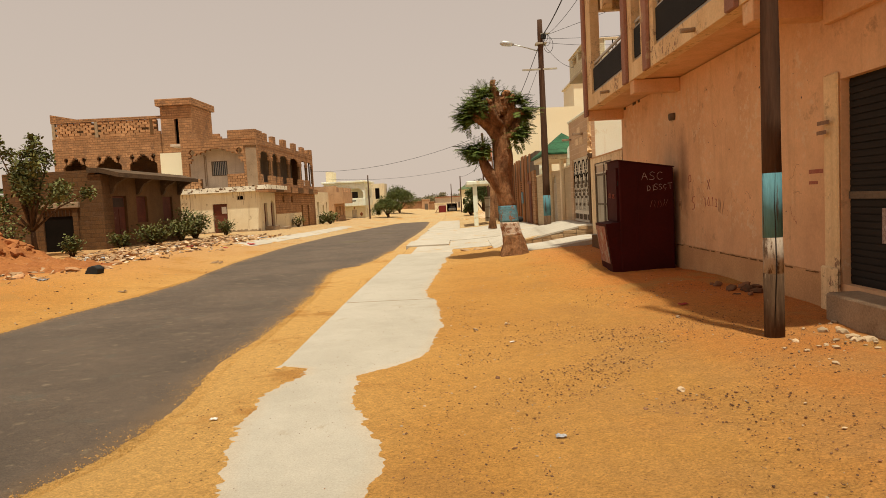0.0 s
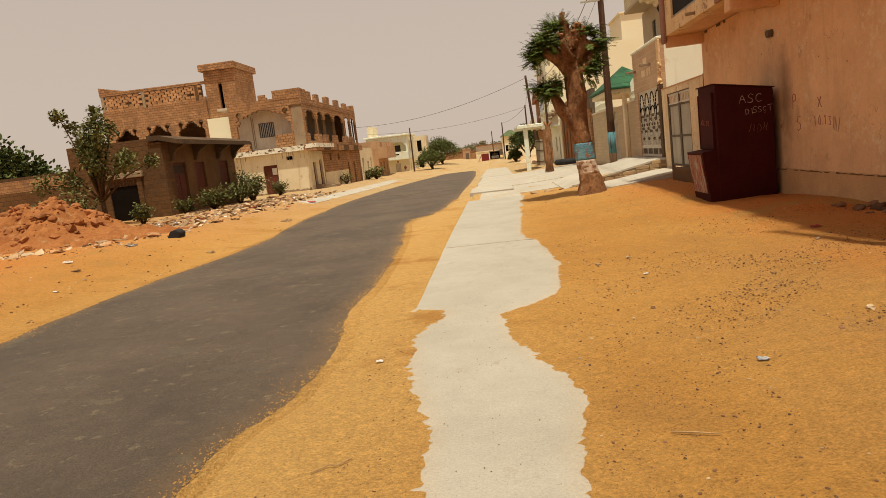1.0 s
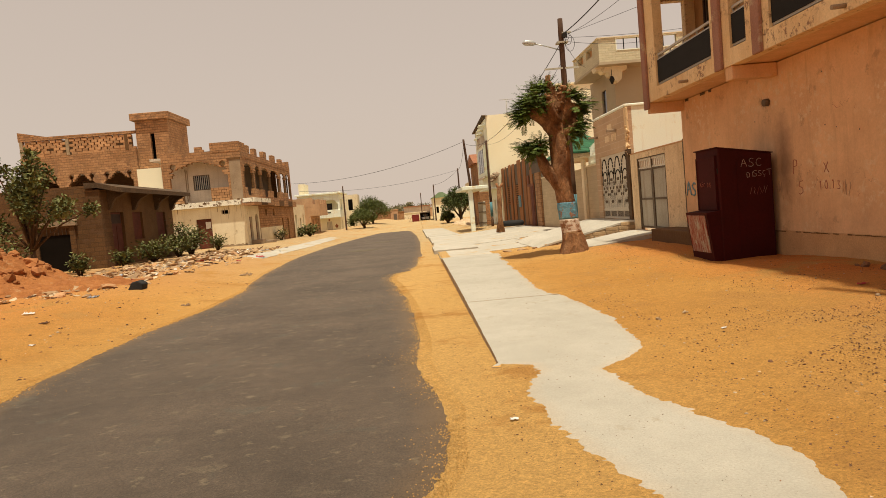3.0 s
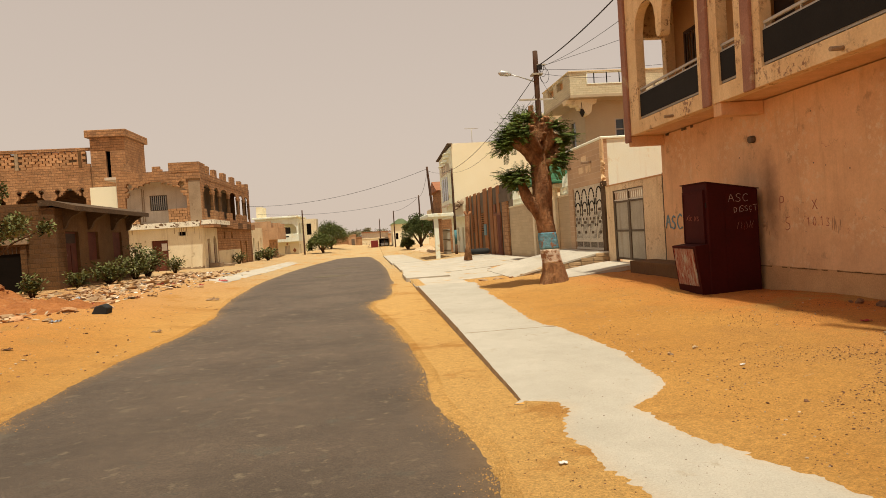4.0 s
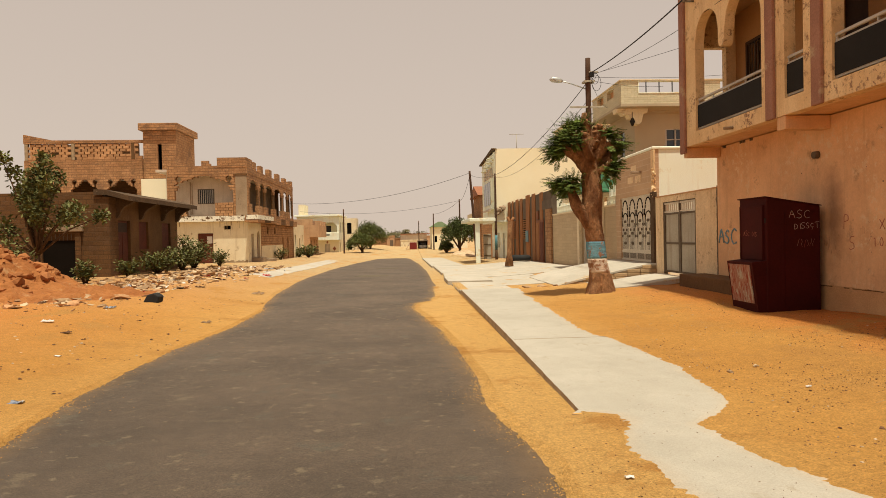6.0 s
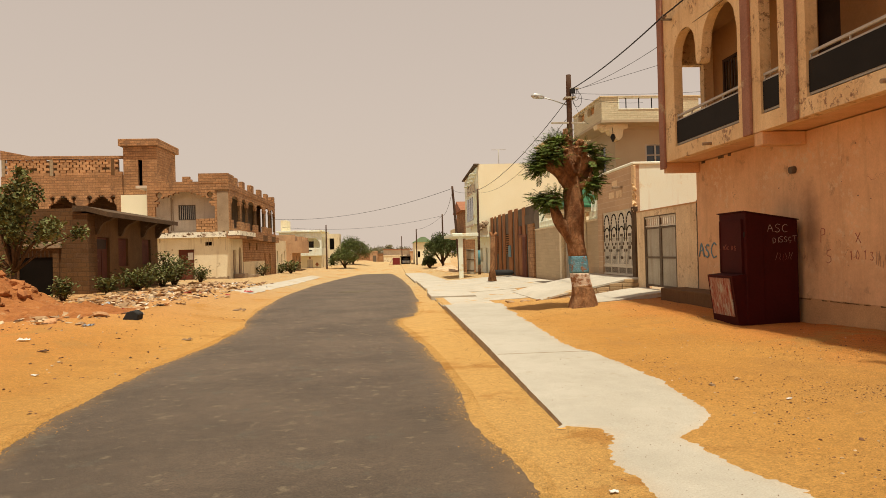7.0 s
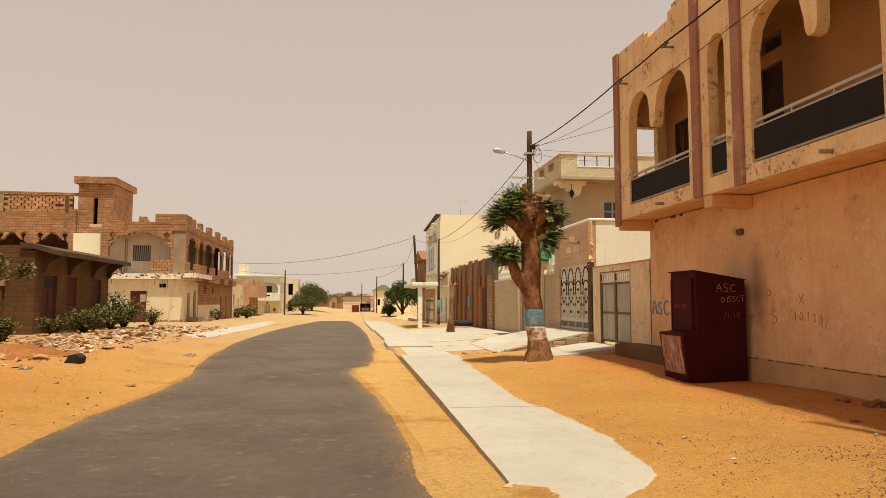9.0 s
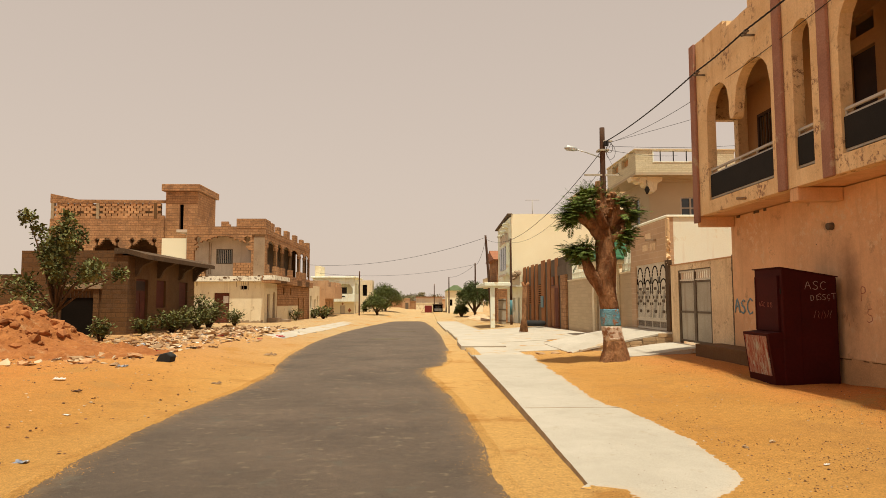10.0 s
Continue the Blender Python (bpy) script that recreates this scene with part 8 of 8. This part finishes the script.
def litter(x, y, s, material, label, seed):
    rng = random.Random(seed)
    bm = bmesh.new()
    n = 5
    z0 = ground_z(x, y) if not (-3.4 < x < 1.3) else fall(y) + 0.01
    g = [[bm.verts.new((x + s * (i / n - 0.5) * 1.5 + rng.uniform(-.1, .1) * s, y + s * (j / n - 0.5) + rng.uniform(-.1, .1) * s, z0 + 0.008 + abs(rng.gauss(0, 0.14)) * s)) for i in range(n + 1)] for j in range(n + 1)]
    for j in range(n):
        for i in range(n):
            if rng.random() < 0.88:
                bm.faces.new((g[j][i], g[j][i + 1], g[j + 1][i + 1], g[j + 1][i]))
    geo = bmesh.ops.extrude_face_region(bm, geom=list(bm.faces))
    bmesh.ops.translate(bm, verts=[v for v in geo["geom"] if isinstance(v, bmesh.types.BMVert)], vec=(0, 0, 0.004))
    loose = [v for v in bm.verts if not v.link_faces]
    bmesh.ops.delete(bm, geom=loose, context="VERTS")
    return solid("litter", bm, material, label, "litter", "litter")


litter(4.65, 3.0, 0.05, BLUE_LITTER, "crumpled foil wrapper on the sand", 1)
litter(4.55, 6.1, 0.035, PAPER, "crumpled white paper scrap", 2)
litter(1.88, 3.84, 0.04, PAPER, "crumpled white paper scrap", 3)
litter(-3.9, 6.75, 0.10, BLUE_LITTER, "crumpled plastic bag on the verge", 4)
litter(-6.3, 14.6, 0.16, BLUE_LITTER, "crumpled plastic bag on the verge", 5)
litter(6.9, 7.2, 0.08, RED_LITTER, "red plastic scrap", 6)
rng = random.Random(8)
for k in range(26):
    litter(rng.gauss(-8.2, 1.4), rng.uniform(19, 40), rng.uniform(0.1, 0.3), rng.choice([PAPER, BLUE_LITTER, DARK_STONE, RED_LITTER, STONE, POLE_OLD]), "crumpled plastic and paper litter on the rubble", 20 + k)
for k in range(12):
    litter(-3.9 - abs(rng.gauss(0, 2)), rng.uniform(5, 15), rng.uniform(0.06, 0.14), rng.choice([PAPER, DARK_STONE, STONE]), "scrap of litter on the sandy verge", 60 + k)


def stick(pts, r, label):
    bm = bmesh.new()
    tube(bm, [(x, y, ground_z(x, y) + 0.012 + z) for x, y, z in pts], [r, r, r * 0.7][: len(pts)] if len(pts) < 4 else [r] * len(pts), 6)
    return solid("stick", bm, STICK, label, "stick")


stick([(3.80, 2.05, 0), (3.93, 2.0, 0.006), (4.04, 1.97, 0)], 0.0045, "dry bent stick on the sand")
stick([(1.83, 1.9, 0), (1.92, 1.97, 0.004), (1.96, 1.95, 0.004), (2.03, 2.03, 0)], 0.004, "dry bent twig on the sand")
stick([(4.75, 5.35, 0), (4.9, 5.4, 0)], 0.005, "dry twig on the sand")

# stump and tyre on the forecourt
st = thing("dead_trunk", (5.8, 35.2, 0.2), "bare dead tree trunk cut off at the top", "tree stump")
bm = bmesh.new()
tube(bm, [(5.8, 35.2, 0.1), (5.82, 35.2, 0.8), (5.86, 35.2, 1.7), (5.9, 35.2, 2.5)], [0.24, 0.13, 0.12, 0.13], 10, wob=0.3)
part("trunk", bm, BARK, st, smooth=True)
bm = bmesh.new()
tube(bm, [(5.88, 35.2, 2.4), (6.1, 35.2, 2.72)], [0.08, 0.07], 8)
tube(bm, [(5.88, 35.2, 2.4), (5.75, 35.2, 2.75)], [0.08, 0.06], 8)
part("cut_stub", bm, CUT_WOOD, st)


def torus(bm, c, R, r, n=24, m=10):
    ring = []
    for i in range(n):
        a = 2 * math.pi * i / n
        ring.append([bm.verts.new((c[0] + (R + r * math.cos(b)) * math.cos(a), c[1] + (R + r * math.cos(b)) * math.sin(a), c[2] + r * 0.9 * math.sin(b))) for b in [2 * math.pi * k / m for k in range(m)]])
    for i in range(n):
        for k in range(m):
            bm.faces.new((ring[i][k], ring[(i + 1) % n][k], ring[(i + 1) % n][(k + 1) % m], ring[i][(k + 1) % m]))


bm = bmesh.new()
torus(bm, (7.3, 41.0, 0.34), 0.55, 0.2)
torus(bm, (7.3, 41.0, 0.34), 0.45, 0.12)
solid("tyre", bm, RUBBER, "worn black lorry tyre lying on the forecourt", "tyre", smooth=True)

# ---- road patches and manhole ----
bm = bmesh.new()
disc(bm, (-1.5, 32.2, fall(32) + 0.012), 0.75, 24)
disc(bm, (-1.0, 43, fall(43) + 0.012), 0.8, 24)
solid("manhole_patch", bm, SCUFF, "sandy manhole patch in the asphalt", "road patch", kind="structure")
# ---- grit on the pavement ----
def pave_top(x, y):
    return pave_z(y) + 0.002 * nz(x, y) - 0.0005


bm = bmesh.new()
rng = random.Random(9)
for _ in range(260):
    y = rng.uniform(1.5, 12)
    x = rng.uniform(along(PAV_L, y) + 0.1, along(PAV_R, y) - 0.1)
    rock(bm, (x, y, pave_top(x, y) + 0.002), 0.0018 + 0.0042 * rng.random() ** 2, rng, 0.5)
solid("grit", bm, DARK_STONE, "dark grit lying on the pavement", "grit", kind="stuff")

# ---- stone blocks along the ramp's side ----
def block_mesh(w, h, d):
    bm = boxes((-w / 2, w / 2, -d, 0, -h / 2, h / 2))
    bevelled(bm, 0.012)
    return mesh_of(bm, "stone_block", STONE_BLOCK)


bl = [block_mesh(0.42, 0.115, 0.035), block_mesh(0.30, 0.115, 0.045)]
rng = random.Random(3)
for r in range(5):
    z = 0.14 + r * 0.122
    x = 5.35 + 0.17 * (r % 2)
    while x < 8.15:
        k = rng.randrange(2)
        w = (0.42, 0.30)[k]
        if z + 0.06 < 0.22 + (x + w / 2 - 5.3) * 0.178:
            ob = new("stone_block", bl[k])
            ob.parent = ramp
            ob.location = Vector((x + w / 2, 20.5, z)) - Vector((7, 22, 0.2))
        x += w + 0.012
